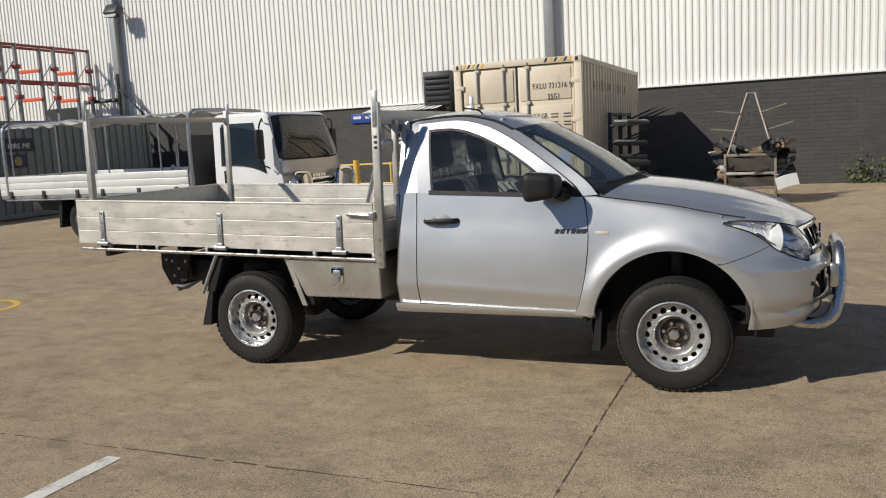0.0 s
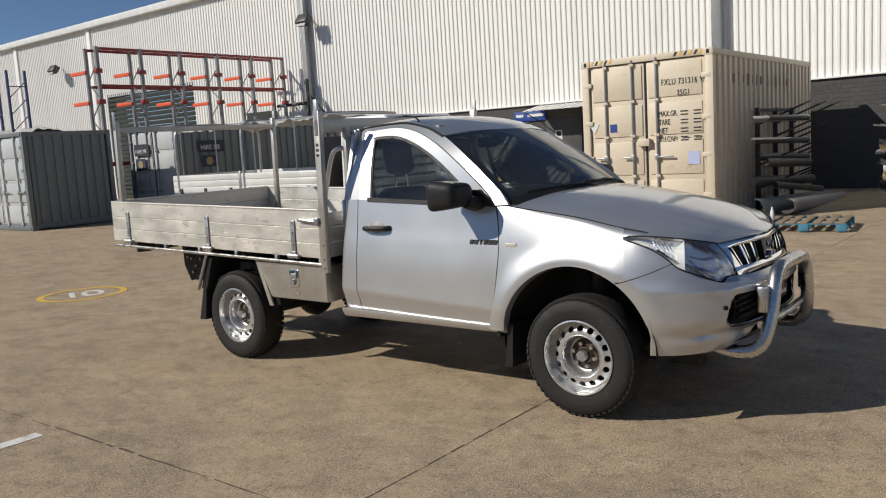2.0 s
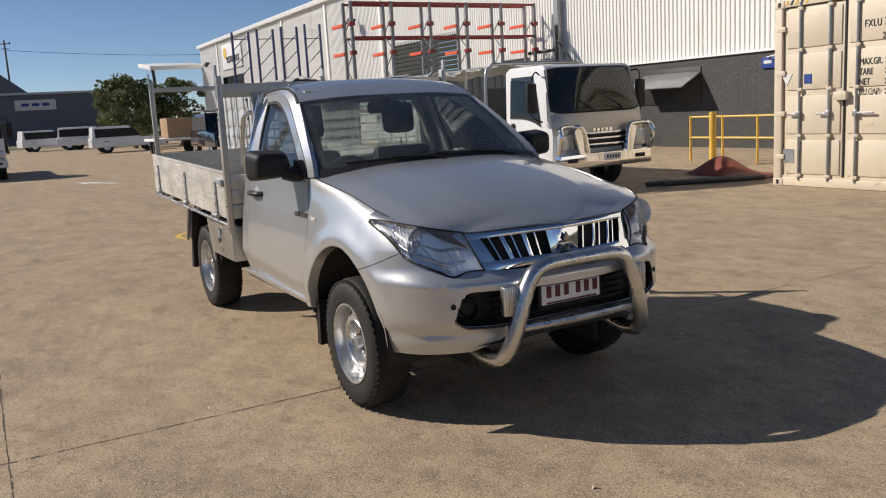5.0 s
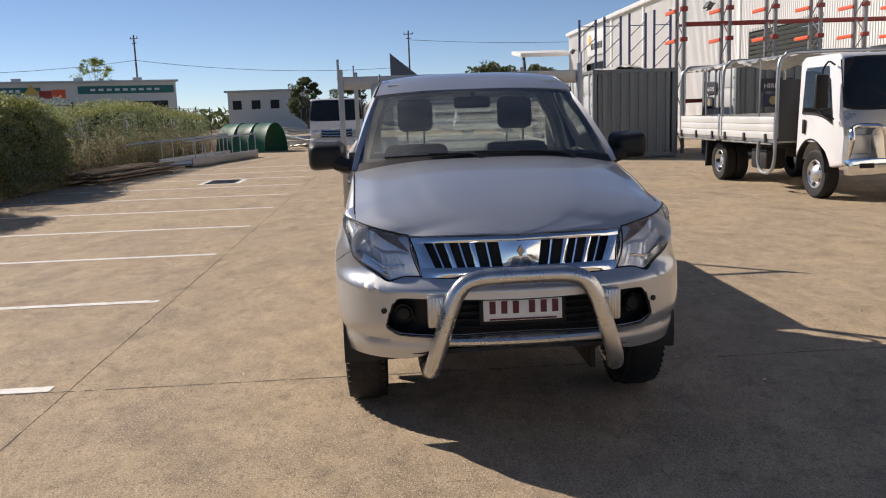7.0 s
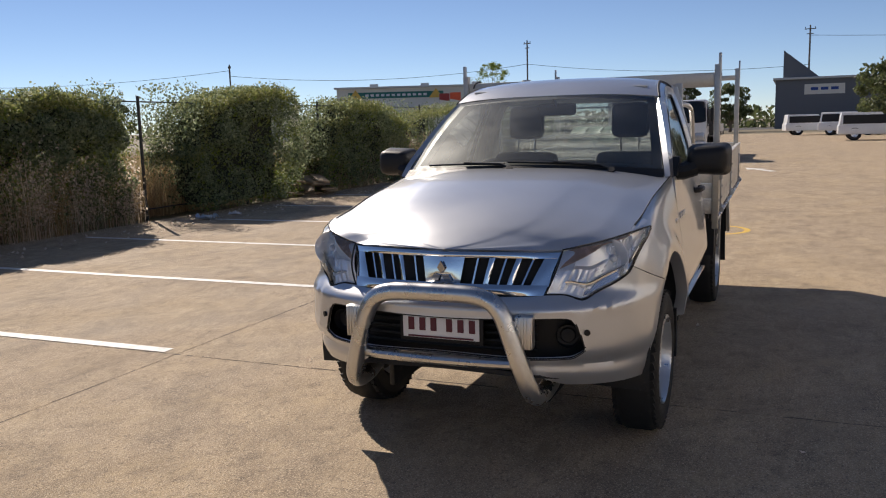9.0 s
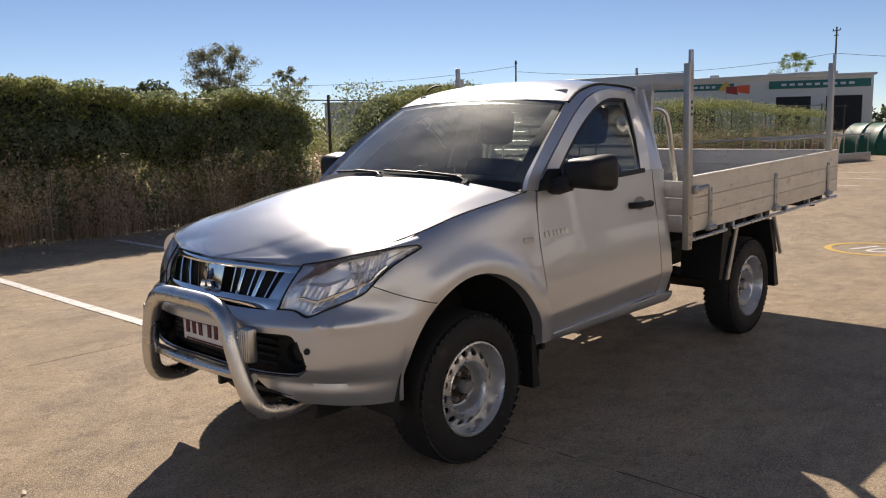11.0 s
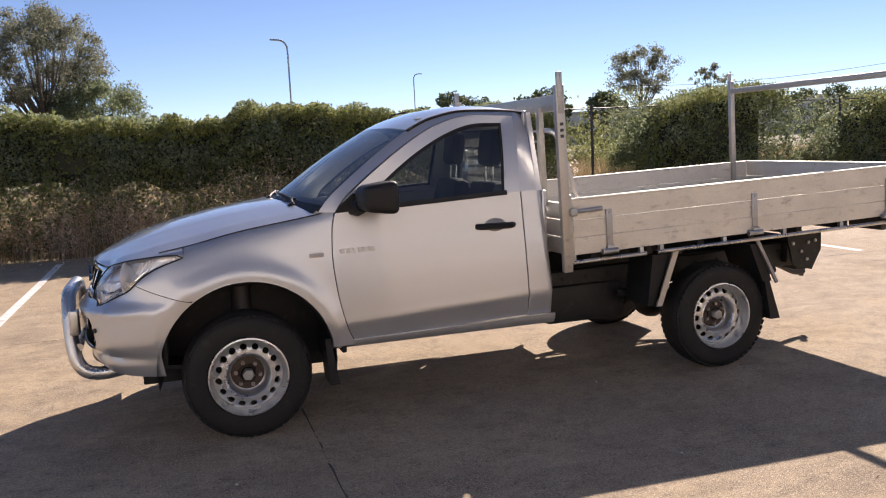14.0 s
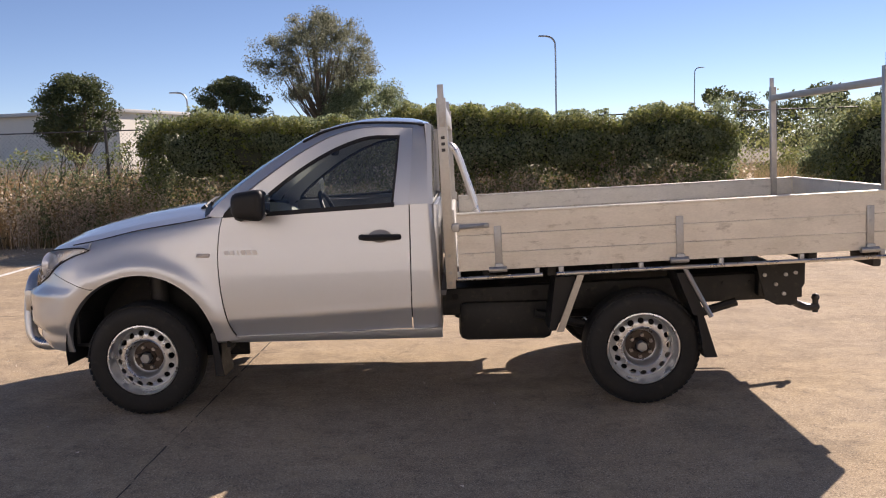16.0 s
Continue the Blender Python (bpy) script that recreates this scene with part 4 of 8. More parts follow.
for sgn in (1, -1):
    bm = bmesh.new()
    lathe(bm, [(0.001, 0.012), (0.028, 0.010), (0.034, 0.0), (0.046, 0.0), (0.050, 0.03)], 20, pose(2.225, 0.525 * sgn, 0.622, 0, 0, -90 + 14 * sgn))
    part("fog_lamp_cover", bm, PLASTIC, bum[0])
    bm = bmesh.new()
    p = side(u_at(0.613, 0.647), 0.647)
    cyl(bm, (p.x - 0.012, (p.y - 0.008) * sgn, p.z), (p.x + 0.006, (p.y + 0.004) * sgn, p.z), 0.013, 14)
    part("sensor", bm, PLASTIC, bum[0])
bm = bmesh.new()
sheet(bm, lambda a, b: Vector((2.33 - 0.45 * b - 0.30 * (2 * a - 1) ** 4, 0.70 * (2 * a - 1), 0.44 - 0.03 * b + 0.04 * math.sin(math.pi * a) * (1 - b))), 20, 4)
part("undertray", bm, PLASTIC, bum[0], solid=0.02)

# Headlamps
LAMP_CHROME = mat("bright lamp reflector", (0.94, 0.95, 0.97), 0.24, 0.42, var=0.03, scale=20, rough_var=0.05)
LAMP_TRIM = mat("bright lamp trim", (0.90, 0.90, 0.90), 0.10, 0.85, var=0.02, rough_var=0.02)
LAMP_AMBER = mat("brown indicator glass", (0.46, 0.31, 0.23), 0.25, 0.1, var=0.15, scale=30, coat=0.6)
for sgn in (1, -1):
    u0, u1 = UF, UL
    bm = bmesh.new()

    def lens_fn(a, b, inset=0.0):
        u = u0 + (u1 - u0) * a
        p0 = skin(u, lamp_lo(u))
        p1 = lamp_top(1.785 + (2.168 - 1.785) * a ** 0.8)
        p = p0.lerp(p1, b)
        d = Vector((p.x - 1.3, p.y, 0.1)).normalized()
        p = p + d * (0.022 * math.sin(math.pi * b) * min(1, 4 * a) - inset)
        return Vector((p.x, p.y * sgn, p.z))

    sheet(bm, lambda a, b: lens_fn(a, b, -0.004), 30, 8, flip=sgn < 0)
    hl = part("headlight", bm, LENS, ute, "clear wraparound headlight with chrome inside", angle=60)
    hl.visible_shadow = False
    bm = bmesh.new()
    rim_pts = [lens_fn(k / 24, 0.0, -0.003) for k in range(25)] + [lens_fn(1.0, k / 6, -0.003) for k in range(1, 7)] + [lens_fn(1 - k / 24, 1.0, -0.003) for k in range(1, 24)]
    tube(bm, rim_pts, 0.0038, 6, True)
    part("lamp_seal", bm, BLACK, hl)
    bm = bmesh.new()

    def bowl(a, b):
        deep = math.sin(math.pi * min(1, a * 1.02)) ** 0.6 * math.sin(math.pi * b) ** 0.5
        ray = math.hypot((a - 0.60) * 0.9, (b - 0.55) * 0.45)
        facet = 0.010 * (1 if int(3 * math.atan2(b - 0.55, (a - 0.60) * 2) / math.pi + 3) % 2 else -1) * min(1.0, ray * 6)
        step = 0.030 if b < 0.24 or a > 0.90 else 0.0
        flute = 0.004 * math.sin(150 * a) if (a > 0.74 and b < 0.5) or (0.3 < a < 0.55 and b > 0.3) else 0.0
        return lens_fn(a, b, 0.012 + (0.044 - 0.6 * step) * deep + (facet + flute) * deep)

    sheet(bm, bowl, 90, 16, flip=sgn < 0)
    part("reflector", bm, LAMP_CHROME, hl, angle=12)
    bm = bmesh.new()
    sheet(bm, lambda a, b: lens_fn(0.16 + 0.62 * a, 0.05 + (0.10 + 0.08 * math.sin(math.pi * a)) * b, 0.010 + 0.012 * b), 24, 3, flip=sgn < 0)
    part("lamp_strip", bm, LAMP_TRIM, hl)
    bm = bmesh.new()
    sheet(bm, lambda a, b: lens_fn(0.42 + 0.56 * a, 0.955 - 0.34 * max(0.0, a - 0.62) / 0.38 * (1 - b) - 0.05 * (1 - b) + 0.03 * b, 0.012 + 0.008 * math.sin(math.pi * b)), 10, 6, flip=sgn < 0)
    part("indicator_glass", bm, LAMP_AMBER, hl, "brown strip along the lamp top")
    c = lens_fn(0.58, 0.52, 0.048)
    bm = bmesh.new()
    lathe(bm, [(0.012, 0.03), (0.050, 0.020), (0.078, -0.012), (0.084, -0.014)], 24, Matrix.Translation(c) @ pose(0, 0, 0, 0, 0, 90 + (-22 if sgn > 0 else 22)))
    part("lamp_bowl", bm, LAMP_CHROME, hl)
    bm = bmesh.new()
    g = bmesh.ops.create_uvsphere(bm, u_segments=12, v_segments=8, radius=0.016)
    bmesh.ops.translate(bm, vec=c, verts=g["verts"])
    part("bulb", bm, mat("frosted bulb", (0.8, 0.8, 0.8), 0.2), hl)
    bm = bmesh.new()
    tube(bm, [lens_fn(0.30 + 0.62 * k / 14, 0.25, 0.020) for k in range(15)], 0.006, 6)
    part("chrome_bar", bm, CHROME, hl)

# Grille: a chrome face, flush with the lamps, with six dark slots
def skin_x(y, z):
    """Where the nose lies ahead at half width y."""
    return XC + (XN + lerp(NOSE, z) - XC) * max(0.0, 1 - (abs(y) / lerp(WID, z)) ** NN) ** (1 / NN)


def hood_x(y):
    lo, hi = 1.95, 2.29
    for _ in range(30):
        m = (lo + hi) / 2
        if lamp_top(m).y > abs(y):
            lo = m
        else:
            hi = m
    return lo


def gp(y, t, out=0.0):
    """A point of the grille's face: y from the middle, t from its foot to the hood's edge."""
    top = lamp_top(hood_x(y))
    z = 0.792 + (top.z - 0.010 - 0.792) * t
    x = skin_x(y, 0.80) + (top.x - skin_x(y, 0.80)) * t
    return Vector((x + out, y, z))


gr = part("grille", sheet(bmesh.new(), lambda a, b: gp(0.50 * (2 * a - 1), b, -0.045), 24, 4), BLACK, ute, "chrome grille with six dark upright slots")


def grille_piece(name, yt0, yt1, yb0, yb1, t0, t1, out=0.0, bulge=0.004, n=6, material=None):
    """A piece of the chrome face, between two edges that lean."""
    bm = bmesh.new()

    def fn(a, b):
        t = t0 + (t1 - t0) * b
        ya, yb = yb0 + (yt0 - yb0) * t, yb1 + (yt1 - yb1) * t
        return gp(ya + (yb - ya) * a, t, out + bulge * math.sin(math.pi * a) * math.sin(math.pi * b))

    sheet(bm, fn, n, 6)
    return part(name, bm, material or CHROME, gr, angle=50, solid=0.018)


grille_piece("chrome_rail", -0.49, 0.49, -0.445, 0.445, 0.86, 1.0, 0.004, 0.006, 36)
grille_piece("chrome_rail", -0.49, 0.49, -0.435, 0.435, 0.0, 0.24, 0.008, 0.014, 36)
bd = grille_piece("badge_plate", -0.100, 0.100, -0.072, 0.072, 0.2, 0.9, 0.006, 0.006)
for sgn in (1, -1):
    for yt0, yt1, yb0, yb1 in ((0.207, 0.231, 0.170, 0.191), (0.320, 0.343, 0.268, 0.290), (0.434, 0.492, 0.360, 0.440)):
        grille_piece("chrome_bar", yt0 * sgn, yt1 * sgn, yb0 * sgn, yb1 * sgn, 0.2, 0.9, 0.002)
    for yt, yb in ((0.153, 0.122), (0.275, 0.229), (0.389, 0.326)):
        grille_piece("thin_bar", (yt - 0.004) * sgn, (yt + 0.004) * sgn, (yb - 0.004) * sgn, (yb + 0.004) * sgn, 0.22, 0.88, -0.012, 0.0, 2)
for ang in (90, 210, 330):
    bm = bmesh.new()
    c = gp(0, 0.46, 0.020)
    prism(bm, [(0.004, 0), (0.029, 0.017), (0.058, 0), (0.029, -0.017)], 0.012, Matrix.Translation((c.x, 0, c.z)) @ pose(0, 0, 0, 0, 0, 90) @ pose(0, 0, 0, 0, -ang, 0))
    part("emblem", bm, mat("dark chrome", (0.35, 0.35, 0.36), 0.1, 1.0, var=0.02), bd)

# Hood
def hood_fn(a, b):
    y = 2 * b - 1
    ay = abs(y)
    xr = 1.23 - 0.20 * ay ** 2
    x = xr + (2.289 - xr) * math.sin(math.pi / 2 * a) ** 1.15
    if x < 1.93:
        ye, ze = edge(x)
    else:
        q = lamp_top(x)
        t = min(1, (x - 1.93) / 0.06)
        e = edge(x)
        ye, ze = e[0] + (q.y - e[0]) * t, e[1] + (q.z - e[1]) * t
    zc = lerp([(1.0, 1.278), (1.25, 1.256), (1.5, 1.222), (1.69, 1.188), (1.865, 1.148), (2.0, 1.108), (2.10, 1.070), (2.18, 1.034), (2.24, 1.003), (2.275, 0.984), (2.29, 0.974)], x)
    k = (1 - ay ** (2.6 - 0.4 * a))
    z = ze + (zc - ze) * k
    # a raised middle between two creases that close in towards the badge, and a ridge over each lamp
    c = 0.60 - 0.16 * a
    fade = math.sin(math.pi * min(1, a * 1.04)) ** 0.7
    z += (0.0045 / (1 + math.exp((ay - c) / 0.018)) - 0.002) * fade
    z += 0.004 * math.exp(-((ay - 0.86) / 0.07) ** 2) * fade
    return Vector((x, y * ye, z))


bm = bmesh.new()
sheet(bm, hood_fn, 48, 80)
hood = part("hood", bm, PAINT, ute, angle=50, solid=0.02)
for sgn in (1, -1):
    bm = bmesh.new()
    tube(bm, [(x, (edge(x)[0] + 0.003) * sgn, edge(x)[1] + 0.001) for x in (1.04 + 0.0455 * k for k in range(20))], 0.0032, 6)
    part("shut_line", bm, BLACK, hood)
bm = bmesh.new()
sheet(bm, lambda a, b: Vector((1.30 - 0.25 * (2 * b - 1) ** 2 - 0.16 * a, 0.74 * (2 * b - 1), 1.235 + 0.01 * a - 0.05 * abs(2 * b - 1) ** 2.5)), 4, 24)
part("cowl", bm, PLASTIC, ute, solid=0.02)

# Doors, lower half with the swage line
belt = lambda x: 1.242 - 0.045 * (x + 0.14)


def swage(x):
    return 0.632 - 0.052 * (x + 0.14)


def lower_y(x, z):
    y = lerp(WID, z)
    s = swage(x)
    if z < s:
        y = lerp(WID, s) - 0.045 * (s - z) / 0.14
    y += 0.003 * math.exp(-((z - s - 0.01) / 0.02) ** 2)
    return y


doors = []
for sgn in (1, -1):
    bm = bmesh.new()

    def dfn(a, b):
        x0 = -0.145
        z0, z1 = 0.503 - 0.025 * a, belt(x0 + 1.1 * a)
        z = z0 + (z1 - z0) * b
        x = x0 + (door_front(z) - x0) * a
        return Vector((x, lower_y(x, z) * sgn, z))

    sheet(bm, dfn, 30, 36, flip=sgn < 0)
    dr = part("door", bm, PAINT, ute, angle=30, solid=0.02)
    doors.append(dr)
    # grip and its bowl
    hx, hz = 0.03, 1.052
    hy = lower_y(hx, hz)
    bm = bmesh.new()
    pts = smooth_line([(hx - 0.115, hy - 0.006, hz), (hx - 0.08, hy + 0.028, hz + 0.002), (hx, hy + 0.036, hz + 0.004), (hx + 0.08, hy + 0.028, hz + 0.004), (hx + 0.115, hy - 0.006, hz + 0.003)], 4)
    tube(bm, [(p.x, p.y * sgn, p.z) for p in pts], 0.018, 8)
    part("handle", bm, PLASTIC, dr, "black pull handle")
    bm = bmesh.new()
    lathe(bm, [(0.001, -0.012), (0.04, -0.006), (0.062, 0.002), (0.066, 0.003)], 24, pose(hx, hy * sgn, hz) @ pose(0, 0, 0, 0, 0, 180 if sgn < 0 else 0) @ Matrix.Diagonal((1.1, -1, 0.72, 1)))
    # Body paint made darker: the hollow's shade is put into the colour.
    part("handle_bowl", bm, mat("shaded handle bowl paint", (0.28, 0.28, 0.29), 0.6, 0.3), dr)
    # model name, as bars
    for k, (wx, sl) in enumerate(((0.03, 0), (0.03, 0), (0.012, 0), (0.03, 0), (0.034, 0), (0.034, 0))):
        bm = bmesh.new()
        bx = 0.805 + 0.034 * k
        if sgn > 0:
            bx = 0.945 - 0.034 * k
        prism(bm, [(-wx * 0.40, -0.014), (wx * 0.40, -0.014), (wx * 0.40 + 0.008, 0.014), (-wx * 0.40 + 0.008, 0.014)], 0.006, pose(bx, (lower_y(bx, 0.985) + 0.003) * sgn, 0.985))
        # One chrome badge: what each side reflects is put into its colour.
        part("name_bar", bm, mat("dark-reflecting badge", (0.13, 0.13, 0.135), 0.25, 0.7) if sgn < 0 else mat("bright-reflecting badge", (0.74, 0.74, 0.74), 0.3, 0.3), dr)


def gy(z):
    """Half width of the glass plane over the belt."""
    t = (z - 1.20) / 0.5
    return 0.784 - 0.110 * t - 0.052 * max(0, t) ** 2.2


OUT = [(-0.145, 1.242), (-0.165, 1.45), (-0.175, 1.692), (0.10, 1.702), (0.29, 1.662), (0.45, 1.588), (0.60, 1.495), (0.76, 1.382), (0.90, 1.270), (0.955, 1.197)]
WIN = [(-0.052, 1.236), (-0.078, 1.45), (-0.098, 1.652), (0.09, 1.652), (0.25, 1.607), (0.40, 1.535), (0.54, 1.448), (0.67, 1.352), (0.78, 1.258), (0.815, 1.199)]
RAIL = [(-0.145, 1.242), (-0.165, 1.45), (-0.18, 1.70), (0.11, 1.712), (0.305, 1.672), (0.47, 1.597), (0.62, 1.503), (0.78, 1.390), (0.925, 1.276), (0.985, 1.200)]
TOPR = [(-0.29, 1.242), (-0.275, 1.45), (-0.235, 1.728), (0.12, 1.742), (0.34, 1.702), (0.51, 1.622), (0.665, 1.525), (0.83, 1.408), (0.985, 1.288), (1.06, 1.205)]


RAIL = [(p[0] + (q[0] - p[0]) * 0.45, p[1] + (q[1] - p[1]) * 0.45) for p, q in zip(OUT, RAIL)]


def band(name, A, B, sgn, material, parent, solid=0.02, inset=0.0, per=5, fy=None):
    a = smooth_line([(x, 0, z) for x, z in A[:3]], per)[:-1] + smooth_line([(x, 0, z) for x, z in A[2:]], per)
    b = smooth_line([(x, 0, z) for x, z in B[:3]], per)[:-1] + smooth_line([(x, 0, z) for x, z in B[2:]], per)
    bm = bmesh.new()
    f = fy or (lambda z, k: gy(z))
    va = [bm.verts.new((p.x, (f(p.z, 0) - inset) * sgn, p.z)) for p in a]
    vb = [bm.verts.new((p.x, (f(p.z, 1) - inset) * sgn, p.z)) for p in b]
    for i in range(len(va) - 1):
        bm.faces.new((va[i], va[i + 1], vb[i + 1], vb[i]))
    return part(name, bm, material, parent, angle=40, solid=solid)


for sgn, dr in zip((1, -1), doors):
    band("door_frame", OUT, WIN, sgn, PAINT, dr, 0.03, fy=lambda z, k: gy(z) - 0.011 * k)
    seal = [(x + dx, z + dz) for (x, z), (dx, dz) in zip(WIN, ((0.014, 0.0), (0.014, 0), (0.014, -0.016), (0, -0.018), (-0.008, -0.018), (-0.01, -0.016), (-0.012, -0.015), (-0.012, -0.014), (-0.012, -0.012), (-0.02, 0.004)))]
    band("window_seal", WIN, seal, sgn, PLASTIC, dr, 0.012, 0.015)
    bm = bmesh.new()
    xs = [p for p in smooth_line([(x, 0, z) for x, z in WIN[:3]], 4)[:-1] + smooth_line([(x, 0, z) for x, z in WIN[2:]], 4)]
    top = [bm.verts.new((p.x, (gy(p.z) - 0.021) * sgn, p.z)) for p in xs]
    low = [bm.verts.new((-0.05 + 0.86 * k / (len(xs) - 1), (gy(1.2) - 0.016) * sgn, belt(-0.05 + 0.86 * k / (len(xs) - 1)))) for k in range(len(xs))]
    for i in range(len(xs) - 1):
        bm.faces.new((low[i], low[i + 1], top[i + 1], top[i]))
    bmesh.ops.dissolve_degenerate(bm, dist=0.002, edges=bm.edges)
    pn = part("window_pane", bm, PANE, dr, angle=60)
    pn.visible_shadow = False
    bm = bmesh.new()
    sheet(bm, lambda a, b: Vector((-0.06 + 0.88 * a, (lower_y(-0.06 + 0.88 * a, 1.2) + 0.004) * sgn * (1 - 0.008 * b), belt(-0.06 + 0.88 * a) - 0.008 + 0.026 * b)), 8, 2)
    part("belt_strip", bm, PLASTIC, dr, solid=0.012)
    rl = band("roof_rail", TOPR, RAIL, sgn, PAINT, ute, 0.03, 0.0, 5, lambda z, k: gy(z) - (0.0 if k else 0.026 * max(0, (z - 1.25) / 0.5) + 0.004))
    # quarter behind the door, and sill
    bm = bmesh.new()

    def qfn(a, b):
        z = 0.475 + (1.243 - 0.475) * b
        x = -0.325 + 0.035 * b + (-0.152 + 0.325 - 0.035 * b) * a
        rr = 0.035 * (1 - min(1, a * 4)) ** 2
        return Vector((x, (lower_y(x, z) - rr) * sgn, z))

    sheet(bm, qfn, 10, 24, flip=sgn < 0)
    part("rear_quarter", bm, PAINT, ute, solid=0.02)
    bm = bmesh.new()
    sheet(bm, lambda a, b: Vector((-0.325 + 1.36 * a, (lower_y(0.3, 0.50) + 0.014 - 0.03 * (1 - b) ** 2) * sgn, 0.438 + (0.062 - 0.022 * a) * b)), 10, 6)
    part("sill", bm, PAINT, ute, solid=0.02)
    # door mirror
    bm = bmesh.new()
    g = bmesh.ops.create_cube(bm, size=1.0)
    bmesh.ops.scale(bm, vec=(0.19, 0.245, 0.195), verts=g["verts"])
    for v in bm.verts:
        if v.co.x > 0:
            v.co.y *= 0.80
            v.co.z *= 0.74
        v.co.x -= 0.10 * v.co.y * 1.0
        if v.co.y < 0:
            v.co.z *= 0.88
    bmesh.ops.bevel(bm, geom=list(bm.edges), offset=0.052, segments=4, affect="EDGES", profile=0.6)
    bmesh.ops.transform(bm, matrix=Matrix.Diagonal((1, sgn, 1, 1)), verts=bm.verts)
    bmesh.ops.translate(bm, vec=(0.765, 0.940 * sgn, 1.275), verts=bm.verts)
    mr = part("door_mirror", bm, PLASTIC, dr, angle=60)
    bm = bmesh.new()
    box(bm, (0.672, 0.945 * sgn, 1.275), (0.006, 0.17, 0.11), 0.002, pose(0, 0, 0, 0, 0, -6 * sgn))
    part("mirror_glass", bm, mat("mirror", (0.9, 0.9, 0.9), 0.02, 1.0, var=0.0, rough_var=0.0), mr)
    bm = bmesh.new()
    tube(bm, [(0.86, 0.77 * sgn, 1.215), (0.85, 0.82 * sgn, 1.215), (0.83, 0.88 * sgn, 1.235)], 0.045, 8)
    prism(bm, [(0.755, 1.205), (0.965, 1.197), (0.95, 1.225), (0.86, 1.295), (0.80, 1.295)], 0.035, pose(0, 0.782 * sgn, 0))
    part("mirror_foot", bm, PLASTIC, mr)

# Roof
def roof_fn(a, b):
    y = 2 * b - 1
    x = -0.262 + (0.492 + 0.064 * (1 - y * y) + 0.262) * a
    ze = lerp([(-0.262, 1.712), (-0.10, 1.732), (0.12, 1.738), (0.34, 1.700), (0.47, 1.645), (0.55, 1.60)], x)
    zc = lerp([(-0.262, 1.735), (-0.15, 1.766), (0.05, 1.778), (0.25, 1.758), (0.42, 1.712), (0.56, 1.655)], x)
    z = ze + (zc - ze) * (1 - abs(y) ** 2.8)
    return Vector((x, (gy(ze) - 0.02) * y, z))


bm = bmesh.new()
sheet(bm, roof_fn, 24, 30)
rf = part("roof", bm, PAINT, ute, angle=50, solid=0.02)
for b in (0, 1):
    bm = bmesh.new()
    tube(bm, [roof_fn(k / 16, b) + Vector((0, 0.004 * (2 * b - 1), -0.006)) for k in range(17)], 0.009, 6)
    part("roof_channel", bm, BLACK, rf)

# Windscreen
def ws_fn(a, b, off=0.0):
    y = 2 * b - 1
    xt, zt = 0.485 + 0.075 * (1 - y * y), 1.638 + 0.022 * (1 - y * y)
    xb, zb = 1.055 + 0.17 * (1 - y * y), 1.212 + 0.035 * (1 - y * y)
    x, z = xb + (xt - xb) * a, zb + (zt - zb) * a + 0.022 * math.sin(math.pi * a)
    wy = 0.742 + (0.606 - 0.742) * a - off
    return Vector((x, wy * y, z))


bm = bmesh.new()
sheet(bm, ws_fn, 10, 20)
ws = part("windscreen", bm, SCREEN, ute, angle=70)
ws.visible_shadow = False
bm = bmesh.new()
for b0, b1 in ((0.0, 0.035), (0.965, 1.0)):
    sheet(bm, lambda a, b: ws_fn(a, b0 + (b1 - b0) * b) - Vector((0.006, 0, 0.006)), 10, 2)
sheet(bm, lambda a, b: ws_fn(0.94 + 0.06 * a, b) - Vector((0.005, 0, 0.006)), 2, 20)
sheet(bm, lambda a, b: ws_fn(0.10 * a, b) - Vector((0.005, 0, 0.006)), 2, 20)
part("ceramic_border", bm, PLASTIC, ws)
bm = bmesh.new()
sheet(bm, lambda a, b: ws_fn(-0.04 + 0.085 * a, b) + Vector((0.004, 0, 0.005)), 3, 24)
part("cowl", bm, PLASTIC, ws)
OFF = Vector((0.010, 0, 0.013))
for b0, b1 in ((0.44, 0.10), (0.80, 0.45)):
    bm = bmesh.new()
    tube(bm, [ws_fn(0.055 + 0.02 * k / 8, b0 + (b1 - b0) * k / 8) + OFF * 0.45 for k in range(9)], 0.006, 6)
    tube(bm, [ws_fn(0.0, b0 + 0.03) + OFF, ws_fn(0.04, b0 - 0.01) + OFF * 1.1, ws_fn(0.066, b0 + (b1 - b0) * 0.5) + OFF * 0.9], 0.007, 6)
    cyl(bm, ws_fn(-0.01, b0 + 0.03), ws_fn(-0.01, b0 + 0.03) + OFF * 1.6, 0.02, 10)
    part("wiper", bm, PLASTIC, ws)
bm = bmesh.new()
tube(bm, smooth_line([(0.28, -0.60, 1.735), (0.24, -0.60, 1.765), (0.15, -0.60, 1.78)], 4), 0.006, 6)
part("aerial_base", bm, PLASTIC, rf)

# Rear wall of the cab, with its window
rw = part("rear_wall", box(bmesh.new(), (-0.305, 0, 0.84), (0.03, 1.54, 0.80), 0.01), PAINT, ute)
for sgn in (1, -1):
    bm = bmesh.new()
    prism(bm, [(0.62, 1.24), (0.772, 1.24), (0.645, 1.71), (0.59, 1.71)], 0.03, pose(-0.272, 0, 0, 0, 0, 0) @ pose(0, 0, 0, 0, 0, 90 * sgn) if sgn > 0 else pose(-0.272, 0, 0, 0, 0, -90))
    part("rear_pillar", bm, PAINT, rw)
bm = bmesh.new()
box(bm, (-0.262, 0, 1.67), (0.03, 1.24, 0.10), 0.01)
